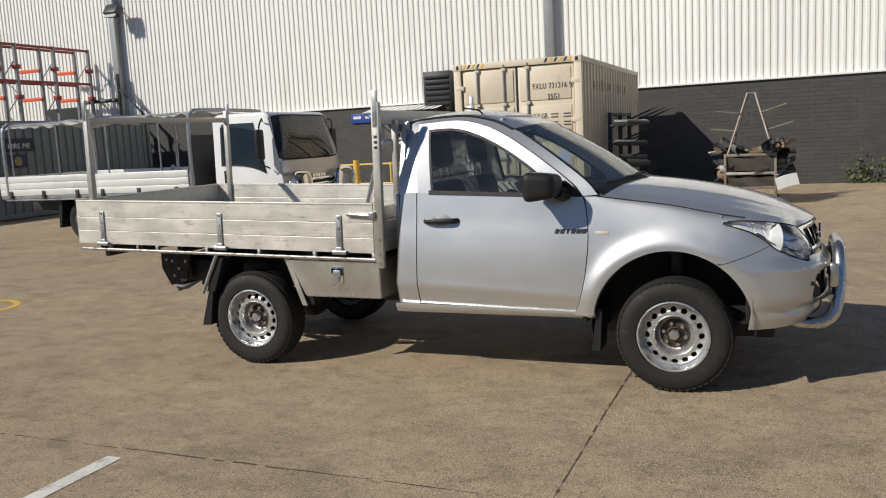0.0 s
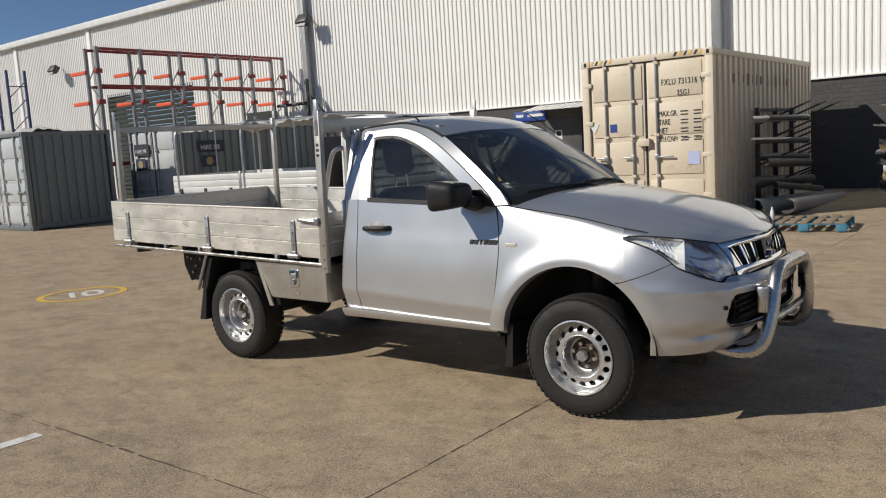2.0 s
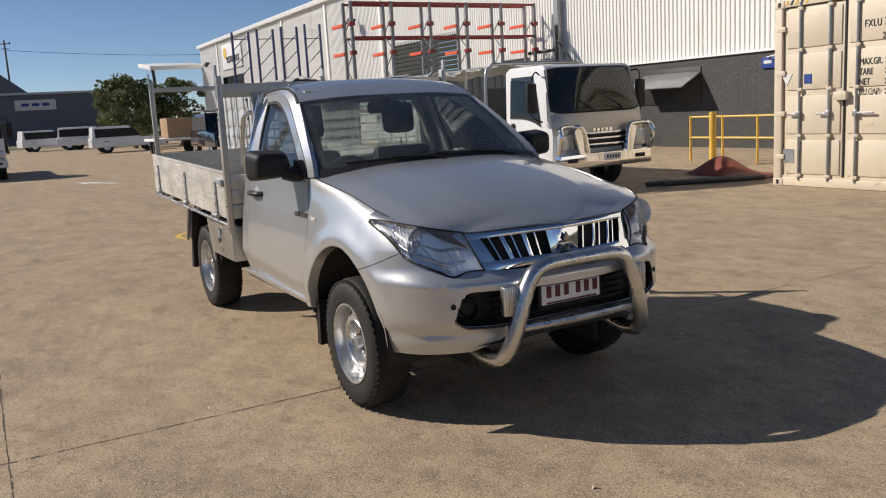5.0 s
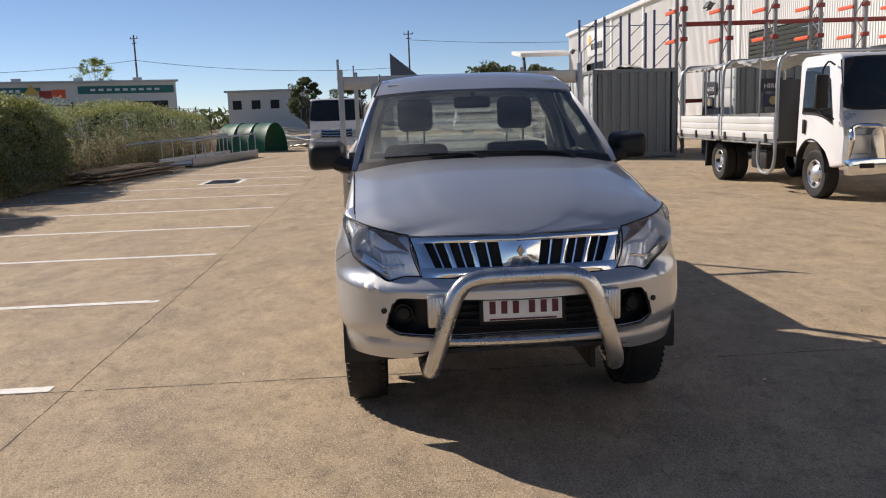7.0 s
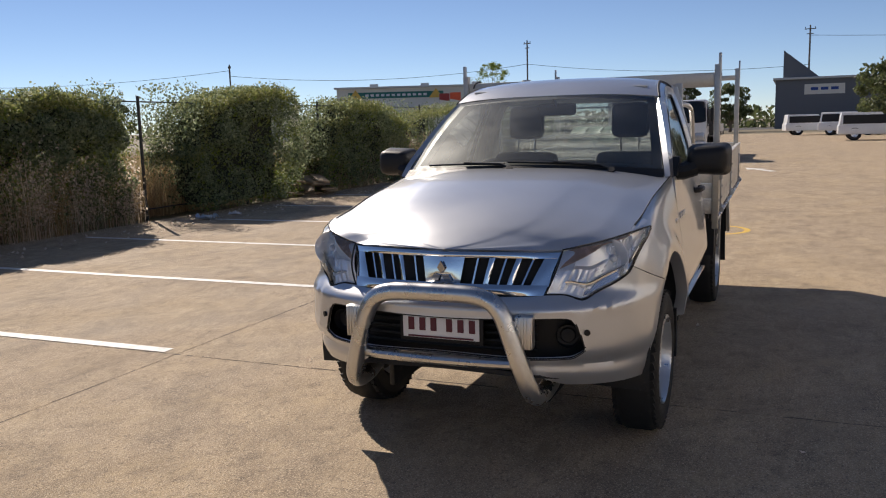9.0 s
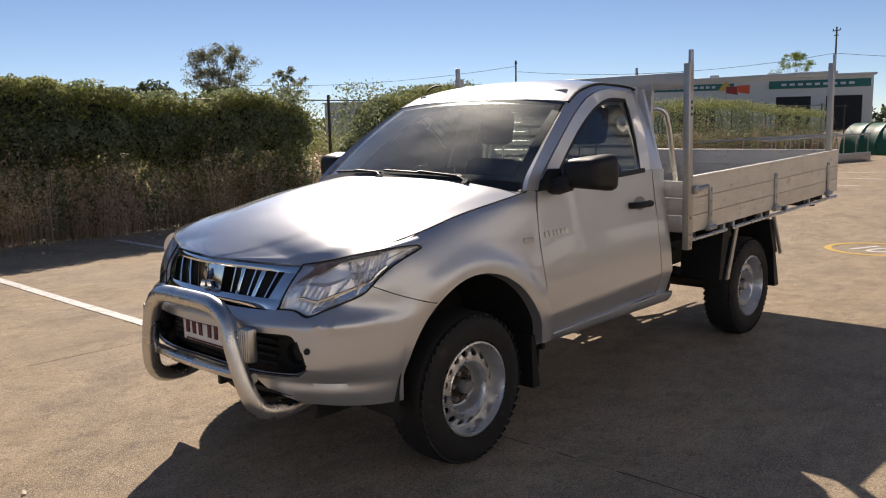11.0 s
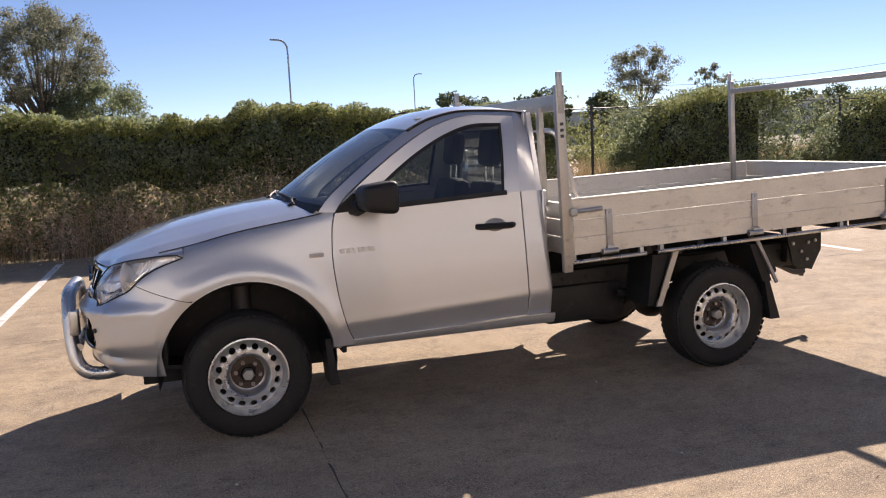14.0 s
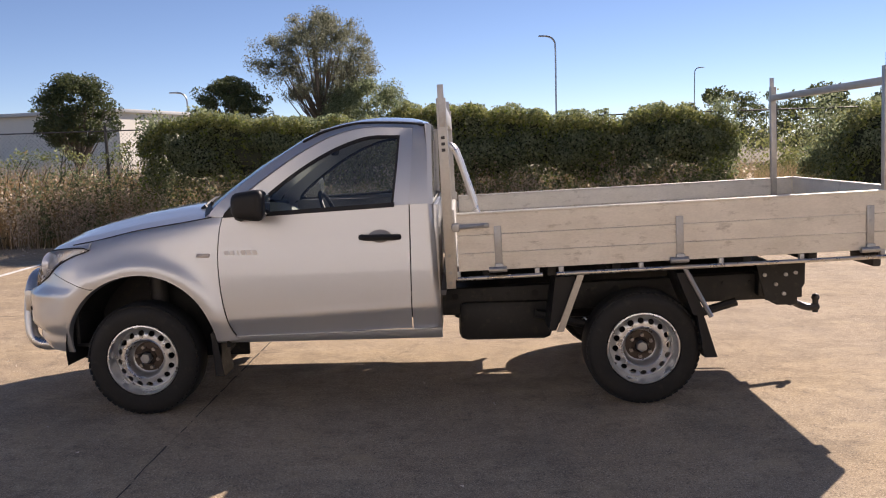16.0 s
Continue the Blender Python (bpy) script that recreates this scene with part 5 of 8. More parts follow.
part("rear_header", bm, PAINT, rw)
bm = bmesh.new()
box(bm, (-0.268, 0, 1.43), (0.006, 1.30, 0.40), 0.002)
rg = part("rear_window", bm, glass("dusty rear glass", (0.88, 0.92, 0.91), dust=0.22), rw)
rg.visible_shadow = False

# Cabin
bm = bmesh.new()
box(bm, (-0.262, 0, 1.03), (0.02, 1.42, 0.40), 0.008)
part("rear_trim", bm, mat("pale cabin trim", (0.42, 0.42, 0.40), 0.7, var=0.06), ute)
for sgn in (1, -1):
    bm = bmesh.new()
    tube(bm, smooth_line([(-0.235, 0.70 * sgn, 1.24), (-0.225, 0.64 * sgn, 1.45), (-0.21, 0.55 * sgn, 1.64)], 4), 0.030, 8)
    part("pillar_trim", bm, mat("pale pillar trim", (0.42, 0.42, 0.40), 0.7, var=0.06), ute)
# Grey dashboard made paler: the sun's glare is put into its colour.
cab = part("dashboard", sheet(bmesh.new(), lambda a, b: Vector((0.62 + 0.42 * b, 0.70 * (2 * a - 1), 1.10 + 0.10 * math.sin(math.pi * 0.5 * b) - 0.10 * (1 - b) ** 2 + 0.02 * math.exp(-((2 * a - 1 + 0.45) / 0.22) ** 2))), 24, 10), mat("sun-glare dashboard", (0.46, 0.48, 0.45), 0.6, var=0.1, scale=4), ute, solid=0.03)
bm = bmesh.new()
box(bm, (0.60, 0, 0.92), (0.06, 1.40, 0.35), 0.02)
part("fascia", bm, TRIM_GREY, cab)
bm = bmesh.new()
ring = [(0.50 + 0.075 * math.sin(t), -0.36 + 0.185 * math.cos(t), 1.10 + 0.17 * math.sin(t)) for t in [2 * math.pi * k / 28 for k in range(28)]]
tube(bm, ring, 0.015, 8, True)
sw = part("steering_wheel", bm, PLASTIC, ute)
bm = bmesh.new()
box(bm, (0.52, -0.36, 1.10), (0.05, 0.14, 0.09), 0.02)
for y in (-0.19, -0.53):
    cyl(bm, (0.52, -0.36, 1.10), (0.50, y, 1.10), 0.012, 6)
cyl(bm, (0.52, -0.36, 1.10), (0.62, -0.36, 1.02), 0.03, 8)
part("spoke", bm, PLASTIC, sw)
for y in (-0.36, 0.36):
    st = part("seat", box(bmesh.new(), (0.18, y, 0.86), (0.50, 0.50, 0.16), 0.06), FABRIC, ute)
    bm = bmesh.new()
    box(bm, (-0.07, y, 1.07), (0.14, 0.46, 0.46), 0.06, pose(0, 0, 0, 0, -12, 0))
    part("seat_back", bm, FABRIC, st)
    bm = bmesh.new()
    box(bm, (-0.13, y, 1.50), (0.10, 0.25, 0.23), 0.045, pose(0, 0, 0, 0, -8, 0))
    hr = part("headrest", bm, FABRIC, st)
    bm = bmesh.new()
    for dy in (-0.06, 0.06):
        cyl(bm, (-0.11, y + dy, 1.26), (-0.125, y + dy, 1.42), 0.007, 8)
    part("headrest_post", bm, CHROME, hr)
bm = bmesh.new()
box(bm, (0.40, 0.0, 1.575), (0.03, 0.24, 0.075), 0.02)
cyl(bm, (0.42, 0, 1.60), (0.50, 0, 1.66), 0.012, 8)
part("rear_view_mirror", bm, PLASTIC, ute)
bm = bmesh.new()
box(bm, (0.1, 0, 1.695), (0.6, 1.10, 0.015), 0.005)
part("headlining", bm, mat("pale headlining", (0.48, 0.48, 0.46), 0.9), ute)
bm = bmesh.new()
box(bm, (0.25, 0, 0.70), (1.2, 1.5, 0.03))
part("cab_floor", bm, TRIM_GREY, ute)
for sgn in (1, -1):
    bm = bmesh.new()
    box(bm, (0.35, 0.735 * sgn, 0.95), (0.95, 0.03, 0.5), 0.01)
    part("door_card", bm, TRIM_GREY, ute)


# Wheels
def wheel(x, y, sgn, steer=0.0):
    w = part("wheel", bmesh.new(), RIM, ute)
    R, H = 0.348, 0.105
    bm = bmesh.new()
    prof = [(0.205, 0.075), (0.225, 0.100), (0.262, H + 0.002), (0.300, H), (0.323, H - 0.012), (0.339, H - 0.030), (R, 0.055), (R, 0.0), (R, -0.055), (0.339, -H + 0.030), (0.30, -H), (0.225, -0.1), (0.205, -0.075)]
    lathe(bm, prof, 56)
    ty = part("tyre", bm, TYRE, w, angle=30)
    bm = bmesh.new()
    for k in range(52):
        for row, yy in enumerate((-0.075, -0.028, 0.028, 0.075)):
            a = 2 * math.pi * (k + 0.5 * (row % 2)) / 52
            m = pose(0, 0, 0, 0, -math.degrees(a), 0) @ Matrix.Translation((R - 0.0052 - (0.0105 if abs(yy) > 0.05 else 0), yy, 0))
            g = bmesh.ops.create_cube(bm, size=1.0)
            bmesh.ops.transform(bm, matrix=m @ pose(0, 0, 0, 18 * (1 if row % 2 else -1), 0, 0) @ Matrix.Diagonal((0.009, 0.042, 0.031, 1)), verts=g["verts"])
    tagged(part("tread", bm, TYRE, ty, smooth=False), kind="stuff")
    # steel rim with round holes
    bm = bmesh.new()
    lathe(bm, [(0.206, 0.066), (0.217, 0.090), (0.216, 0.101), (0.208, 0.103), (0.203, 0.092), (0.198, 0.062), (0.193, 0.036), (0.188, 0.026)], 56)
    lathe(bm, [(0.205, -0.09), (0.190, -0.06), (0.188, 0.026)], 56)
    part("rim", bm, RIM, w, angle=40)
    bm = bmesh.new()
    nh, rin, rout, rc, hr = 16, 0.126, 0.188, 0.160, 0.0165
    per = 8
    for k in range(nh):
        a0 = 2 * math.pi * k / nh
        half = math.pi / nh
        # a plate segment with a hole, out of two rings of points
        outer, inner = [], []
        for j in range(per * 2):
            t = 2 * math.pi * j / (per * 2)
            cx, cz = rc, 0.0
            hx, hz = hr * math.cos(t), hr * math.sin(t) * 1.15
            dx, dz = math.cos(t), math.sin(t)
            sx = min(1 / max(1e-6, abs(dx)), 1 / max(1e-6, abs(dz)))
            ux, uz = dx * sx, dz * sx
            rr = (rin + rout) / 2 + ux * (rout - rin) / 2
            aa = a0 + uz * half
            outer.append((rr, aa))
            r2 = math.hypot(cx + hx, cz + hz)
            inner.append((r2, a0 + math.atan2(cz + hz, cx + hx)))

        def put(r, a):
            f = (r - rin) / (rout - rin)
            yy = 0.060 - 0.034 * f ** 1.6 + 0.006 * math.sin(math.pi * min(max(f, 0), 1))
            return bm.verts.new((r * math.cos(a), yy, r * math.sin(a)))

        vo, vi = [put(*p) for p in outer], [put(*p) for p in inner]
        for j in range(per * 2):
            j2 = (j + 1) % (per * 2)
            bm.faces.new((vo[j], vo[j2], vi[j2], vi[j]))
        vb = [bm.verts.new(v.co - Vector((0, 0.012, 0))) for v in vi]
        for j in range(per * 2):
            j2 = (j + 1) % (per * 2)
            bm.faces.new((vi[j], vi[j2], vb[j2], vb[j]))
    bmesh.ops.remove_doubles(bm, verts=bm.verts, dist=0.0006)
    part("rim_face", bm, RIM, w, angle=45)
    bm = bmesh.new()
    lathe(bm, [(0.126, 0.060), (0.121, 0.064), (0.116, 0.060), (0.110, 0.034), (0.104, 0.008), (0.097, -0.002), (0.090, -0.004)], 48)
    part("dish", bm, RIM, w, angle=45)
    bm = bmesh.new()
    lathe(bm, [(0.18, -0.03), (0.10, -0.04), (0.001, -0.04)], 32)
    part("brake_drum", bm, UNDER, w)
    bm = bmesh.new()
    lathe(bm, [(0.092, -0.006), (0.089, 0.001), (0.080, 0.004), (0.052, 0.006), (0.046, 0.022), (0.040, 0.028), (0.038, 0.012)], 32)
    hb = part("hub", bm, RUST, w)
    for k in range(6):
        a = math.pi / 3 * k
        bm = bmesh.new()
        cyl(bm, (0.066 * math.cos(a), 0.0, 0.066 * math.sin(a)), (0.066 * math.cos(a), 0.030, 0.066 * math.sin(a)), 0.0115, 6)
        part("wheel_nut", bm, NUT, hb)
    bm = bmesh.new()
    lathe(bm, [(0.034, 0.020), (0.034, 0.054), (0.030, 0.062), (0.022, 0.063), (0.001, 0.061)], 6)
    part("hub_cap", bm, ZINC, hb)
    w.matrix_basis = pose(x, y, 0.344, 0, 0, (0 if sgn > 0 else 180) + steer) @ pose(0, 0, 0, 0, random.uniform(0, 60), 0)
    return w


for wx in (1.5, -1.52):
    for sgn in (1, -1):
        wheel(wx, 0.724 * sgn, sgn)

# Nudge bar
bm = bmesh.new()
half = [(2.08, 0.432, 0.405), (2.21, 0.427, 0.372), (2.325, 0.418, 0.376), (2.385, 0.404, 0.425), (2.410, 0.375, 0.52), (2.420, 0.335, 0.645), (2.420, 0.306, 0.725), (2.420, 0.262, 0.782), (2.420, 0.195, 0.806), (2.420, 0.10, 0.811)]
pts = smooth_line(half + [(x, -y, z) for x, y, z in half[::-1]], 5)
tube(bm, pts, 0.038, 16)
nb = part("nudge_bar", bm, ALLOY, ute, "satin alloy nudge bar", angle=60)
bm = bmesh.new()
tube(bm, smooth_line([(2.375, -0.40, 0.522), (2.385, -0.22, 0.518), (2.39, 0, 0.516), (2.385, 0.22, 0.518), (2.375, 0.40, 0.522)], 5), 0.022, 10)
part("cross_tube", bm, ALLOY, nb)
for sgn in (1, -1):
    bm = bmesh.new()
    box(bm, (2.385, 0.386 * sgn, 0.662), (0.045, 0.078, 0.140), 0.010)
    lb = part("light_bracket", bm, ALLOY, nb)
    for k in range(5):
        part("rib", box(bmesh.new(), (2.4085, (0.358 + 0.014 * k) * sgn, 0.662), (0.008, 0.007, 0.132), 0.002), ALLOY, lb)

pl = part("number_plate", box(bmesh.new(), (2.336, 0.0, 0.640), (0.012, 0.385, 0.125), 0.004), PLASTIC, ute, "white plate with maroon bars in a black frame")
bm = bmesh.new()
box(bm, (2.344, 0.0, 0.644), (0.006, 0.352, 0.098), 0.002)
part("plate_face", bm, PLATE_WHITE, pl)
for k in range(6):
    bm = bmesh.new()
    yy = -0.135 + 0.052 * k + (0.02 if k > 2 else 0)
    box(bm, (2.3485, yy, 0.656), (0.004, 0.027, 0.056))
    part("print_bar", bm, LABEL_RED, pl)
bm = bmesh.new()
box(bm, (2.3485, 0.0, 0.602), (0.004, 0.30, 0.007))
part("print_bar", bm, LABEL_RED, pl)

# Tray: it tips up a little towards the rear
TILT = 1.55


def tz(x, z):
    """Height of a point of the tray that lies z over its floor line."""
    return 0.815 + z + math.tan(radians(TILT)) * (-0.40 - x)


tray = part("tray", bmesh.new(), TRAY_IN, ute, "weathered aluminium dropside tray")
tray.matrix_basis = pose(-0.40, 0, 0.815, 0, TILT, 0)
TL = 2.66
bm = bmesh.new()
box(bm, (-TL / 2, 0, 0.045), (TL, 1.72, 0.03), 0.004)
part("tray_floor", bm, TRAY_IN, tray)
for k in range(7):
    bm = bmesh.new()
    box(bm, (-0.2 - 0.38 * k, 0, 0.0), (0.05, 1.66, 0.06), 0.004)
    part("cross_member", bm, UNDER, tray)


def plank_panel(name, length, m, hinges, hi=0.335):
    """A dropside of three interlocking planks, its length along -x."""
    p = part(name, bmesh.new(), TRAY_AL, tray)
    edges = [0.03, 0.135, 0.24, 0.03 + hi]
    for k in range(3):
        a, b = edges[k], edges[k + 1]
        bm = bmesh.new()
        box(bm, (-length / 2, 0, (a + b) / 2), (length, 0.026, b - a - 0.003), 0.002)
        box(bm, (-length / 2, 0.0118, a + 0.03), (length, 0.005, 0.003))
        box(bm, (-length / 2, 0.0118, b - 0.03), (length, 0.005, 0.003))
        part("plank", bm, TRAY_AL, p, smooth=False)
    bm = bmesh.new()
    box(bm, (-length / 2, 0.0, edges[-1]), (length, 0.034, 0.014), 0.004)
    part("cap_rail", bm, TRAY_AL, p)
    for h in hinges:
        bm = bmesh.new()
        box(bm, (h, 0.019, 0.17), (0.042, 0.010, 0.235), 0.004)
        cyl(bm, (h - 0.045, 0.03, 0.035), (h + 0.06, 0.03, 0.035), 0.017, 10)
        box(bm, (h, 0.022, 0.045), (0.05, 0.022, 0.05), 0.006)
        hg = part("hinge", bm, ZINC, p)
        for z in (0.27, 0.20, 0.12):
            bm = bmesh.new()
            cyl(bm, (h, 0.022, z), (h, 0.030, z), 0.008, 8)
            part("bolt", bm, ZINC, hg)
    p.matrix_basis = m
    return p


for sgn in (1, -1):
    m = Matrix.Translation((-0.035, 0.885 * sgn, 0)) @ Matrix.Diagonal((1, sgn, 1, 1))
    sd = plank_panel("dropside", TL - 0.05, m, (-0.235, -1.28, -2.36) if sgn > 0 else (-0.26, -1.25, -2.36))
    bm = bmesh.new()
    box(bm, (-0.09, 0.028, 0.295), (0.20, 0.022, 0.026), 0.008)
    tube(bm, [(0.03, 0.03, 0.292), (-0.05, 0.038, 0.292), (-0.16, 0.036, 0.300)], 0.011, 8)
    box(bm, (0.005, 0.03, 0.292), (0.045, 0.035, 0.05), 0.008)
    part("latch", bm, ZINC, sd)
    for x0, x1 in ((0.0, -0.52), (-0.60, -TL + 0.03)) if sgn > 0 else ((-0.01, -TL + 0.03),):
        bm = bmesh.new()
        cyl(bm, (x0, 0.895 * sgn, -0.012), (x1, 0.895 * sgn, -0.012), 0.0125, 10)
        rp = part("rope_rail", bm, ALLOY, tray)
        k = x0 - 0.03
        while k > x1:
            bm = bmesh.new()
            box(bm, (k, 0.885 * sgn, 0.004), (0.03, 0.03, 0.055), 0.006)
            part("rail_bracket", bm, ZINC, rp)
            k -= 0.46
tl = plank_panel("tailgate", 1.76, Matrix.Translation((-TL + 0.0, 0.88, 0)) @ pose(0, 0, 0, 0, 0, 90) @ Matrix.Identity(4), (-0.30, -1.45))
for sgn in (1, -1):
    bm = bmesh.new()
    box(bm, (0.0, 0.888 * sgn, 0.19), (0.052, 0.042, 0.41), 0.004)
    part("corner_post", bm, POST_AL, tray)
    bm = bmesh.new()
    box(bm, (0.014, 0.892 * sgn, 0.485), (0.056, 0.040, 1.10), 0.005)
    ps = part("headboard_post", bm, POST_AL, tray)
    bm = bmesh.new()
    box(bm, (0.014, 0.905 * sgn, 0.99), (0.036, 0.018, 0.24), 0.004)
    part("post_tip", bm, ZINC, ps)
    for z in (-0.03, 0.03, 0.13, 0.90, 0.97):
        bm = bmesh.new()
        cyl(bm, (0.014, 0.905 * sgn, z), (0.014, 0.918 * sgn, z), 0.010, 8)
        part("bolt", bm, ZINC, ps)
    for k in range(3):
        bm = bmesh.new()
        box(bm, (0.014, 0.9135 * sgn, 0.74 + 0.035 * k), (0.022, 0.004, 0.018), 0.003)
        part("slot", bm, STEEL_DK, ps)
    bm = bmesh.new()
    box(bm, (-2.50, 0.868 * sgn, 0.56), (0.042, 0.042, 1.02), 0.004)
    rp = part("rear_post", bm, POST_AL, tray)
    bm = bmesh.new()
    box(bm, (-2.50, 0.885 * sgn, 1.06), (0.030, 0.014, 0.16), 0.003)
    part("post_tip", bm, ZINC, rp)
bm = bmesh.new()
box(bm, (-2.50, 0, 0.985), (0.045, 1.70, 0.045), 0.004)
part("rear_cross_bar", bm, POST_AL, tray)
bm = bmesh.new()
box(bm, (0.005, 0, 0.935), (0.04, 1.75, 0.095), 0.004)
hb = part("headboard_beam", bm, POST_AL, tray)
for k in range(3):
    bm = bmesh.new()
    box(bm, (0.0, 0, 0.085 + 0.105 * k), (0.026, 1.74, 0.10), 0.004)
    part("headboard_plank", bm, TRAY_AL, tray)
for y in (-0.60, 0.60):
    bm = bmesh.new()
    box(bm, (0.03, y * 1.08, 0.62), (0.035, 0.045, 0.60), 0.004)
    part("headboard_upright", bm, POST_AL, tray)
    bm = bmesh.new()
    s = 1 if y > 0 else -1
    tube(bm, smooth_line([(-0.17, 0.72 * s, 0.33), (-0.12, 0.72 * s, 0.50), (-0.06, 0.72 * s, 0.70), (-0.02, 0.70 * s, 0.77), (0.04, 0.62 * s, 0.78)], 4), 0.016, 8)
    part("guard_hoop", bm, ALLOY, tray)
for k in range(7):
    bm = bmesh.new()
    cyl(bm, (0.03, -0.66, 0.40 + 0.063 * k), (0.03, 0.66, 0.40 + 0.063 * k), 0.006, 6)
    part("guard_rod", bm, ALLOY, tray)

# Under the tray
def checker_box():
    bm = bmesh.new()
    prism(bm, [(-1.13, 0.795), (-0.405, 0.79), (-0.405, 0.535), (-1.00, 0.54)], 0.34, pose(0, -0.715, 0))
    bmesh.ops.bevel(bm, geom=list(bm.edges), offset=0.006, segments=2, affect="EDGES")
    bx = part("toolbox", bm, CHECKER, ute, "checker plate aluminium toolbox under the tray")
    bm = bmesh.new()
    for i in range(26):
        for j in range(10):
            x, z = -1.12 + 0.028 * i, 0.548 + 0.026 * j
            if x < -1.0 - (z - 0.54) * 0.5 + 0.01 or (abs(x + 0.735) < 0.065 and abs(z - 0.69) < 0.085):
                continue
            g = bmesh.ops.create_cube(bm, size=1.0)
            bmesh.ops.transform(bm, matrix=pose(x, -0.8855, z, 0, 45 if (i + j) % 2 else -45, 0) @ Matrix.Diagonal((0.022, 0.003, 0.005, 1)), verts=g["verts"])
    tagged(part("tread_plate", bm, CHECKER, bx, smooth=False), kind="stuff")
    bm = bmesh.new()
    box(bm, (-0.735, -0.888, 0.69), (0.095, 0.008, 0.125), 0.006)
    lk = part("lock_plate", bm, CHROME, bx)
    bm = bmesh.new()
    box(bm, (-0.735, -0.894, 0.70), (0.06, 0.008, 0.06), 0.006)
    cyl(bm, (-0.735, -0.895, 0.665), (-0.735, -0.91, 0.665), 0.022, 12)
    part("lock_handle", bm, ZINC, lk)


checker_box()
for sgn in (1, -1):
    ch = part("chassis_rail", box(bmesh.new(), (-1.05, 0.40 * sgn, 0.60), (3.1, 0.09, 0.17), 0.01, pose(0, 0, 0, 0, 1.5, 0)), UNDER, ute)
    for k in range(12):
        bm = bmesh.new()
        cyl(bm, (-0.4 - 0.17 * k, 0.44 * sgn, 0.62 + 0.004 * k), (-0.4 - 0.17 * k, 0.452 * sgn, 0.62 + 0.004 * k), 0.012 if k % 3 else 0.022, 10)
        part("rail_hole", bm, BLACK, ch)
    bm = bmesh.new()
    tube(bm, smooth_line([(-0.90, 0.55 * sgn, 0.52), (-1.5, 0.55 * sgn, 0.40), (-2.15, 0.55 * sgn, 0.56)], 6), 0.028, 8)
    part("leaf_spring", bm, UNDER, ute)
    bm = bmesh.new()
    prism(bm, [(-1.76, 0.80), (-1.70, 0.80), (-1.80, 0.55), (-1.87, 0.55)], 0.30, pose(0, 0.72 * sgn, 0))
    prism(bm, [(-1.845, 0.60), (-1.815, 0.60), (-1.87, 0.29), (-1.945, 0.29)], 0.26, pose(0, 0.73 * sgn, 0))
    part("rear_mudflap", bm, PLASTIC, ute)
    bm = bmesh.new()
    tube(bm, [(-1.74, 0.88 * sgn, 0.84), (-1.90, 0.88 * sgn, 0.54)], 0.014, 6)
    part("flap_stay", bm, ZINC, ute)
    bm = bmesh.new()
    prism(bm, [(-1.17, 0.82), (-1.13, 0.82), (-1.00, 0.47), (-1.04, 0.47)], 0.012, pose(0, 0.87 * sgn, 0))
    part("guard_stay", bm, POST_AL, ute)
    bm = bmesh.new()
    prism(bm, [(-1.12, 0.79), (-1.0, 0.79), (-0.96, 0.47), (-1.00, 0.47)], 0.28, pose(0, 0.70 * sgn, 0))
    part("front_guard_flap", bm, PLASTIC, ute)
bm = bmesh.new()
box(bm, (-0.72, 0.30, 0.46), (0.60, 0.36, 0.26), 0.05)
part("fuel_tank", bm, UNDER, ute)
bm = bmesh.new()
box(bm, (-0.55, -0.1, 0.50), (0.35, 0.5, 0.20), 0.05)
cyl(bm, (1.5, -0.66, 0.34), (1.5, 0.66, 0.34), 0.045, 10)
cyl(bm, (-1.5, -0.66, 0.34), (-1.5, 0.66, 0.34), 0.05, 10)
g = bmesh.ops.create_uvsphere(bm, u_segments=14, v_segments=10, radius=0.15)
bmesh.ops.translate(bm, vec=(-1.5, 0, 0.34), verts=g["verts"])
cyl(bm, (-1.4, 0, 0.40), (0.6, 0, 0.48), 0.035, 8)
box(bm, (0.9, 0, 0.46), (1.4, 0.75, 0.22), 0.04)
part("driveline", bm, UNDER, ute)
bm = bmesh.new()
g = bmesh.ops.create_uvsphere(bm, u_segments=24, v_segments=10, radius=0.34)
bmesh.ops.scale(bm, vec=(1, 1, 0.3), verts=g["verts"])
bmesh.ops.translate(bm, vec=(-2.18, 0, 0.60), verts=g["verts"])
part("spare_wheel", bm, TYRE, ute)
bm = bmesh.new()
box(bm, (-2.42, 0, 0.66), (0.24, 1.02, 0.16), 0.012)
box(bm, (-2.50, 0.0, 0.56), (0.14, 0.9, 0.10), 0.012)
tw = part("tow_bar", bm, UNDER, ute)
bm = bmesh.new()
tube(bm, smooth_line([(-2.50, 0, 0.53), (-2.66, 0, 0.47), (-2.80, 0, 0.405), (-2.89, 0, 0.405)], 4), 0.026, 8)
cyl(bm, (-2.87, 0, 0.365), (-2.87, 0, 0.455), 0.020, 10)
g = bmesh.ops.create_uvsphere(bm, u_segments=14, v_segments=10, radius=0.027)
bmesh.ops.translate(bm, vec=(-2.87, 0, 0.468), verts=g["verts"])
part("tow_ball", bm, STEEL_DK, tw)
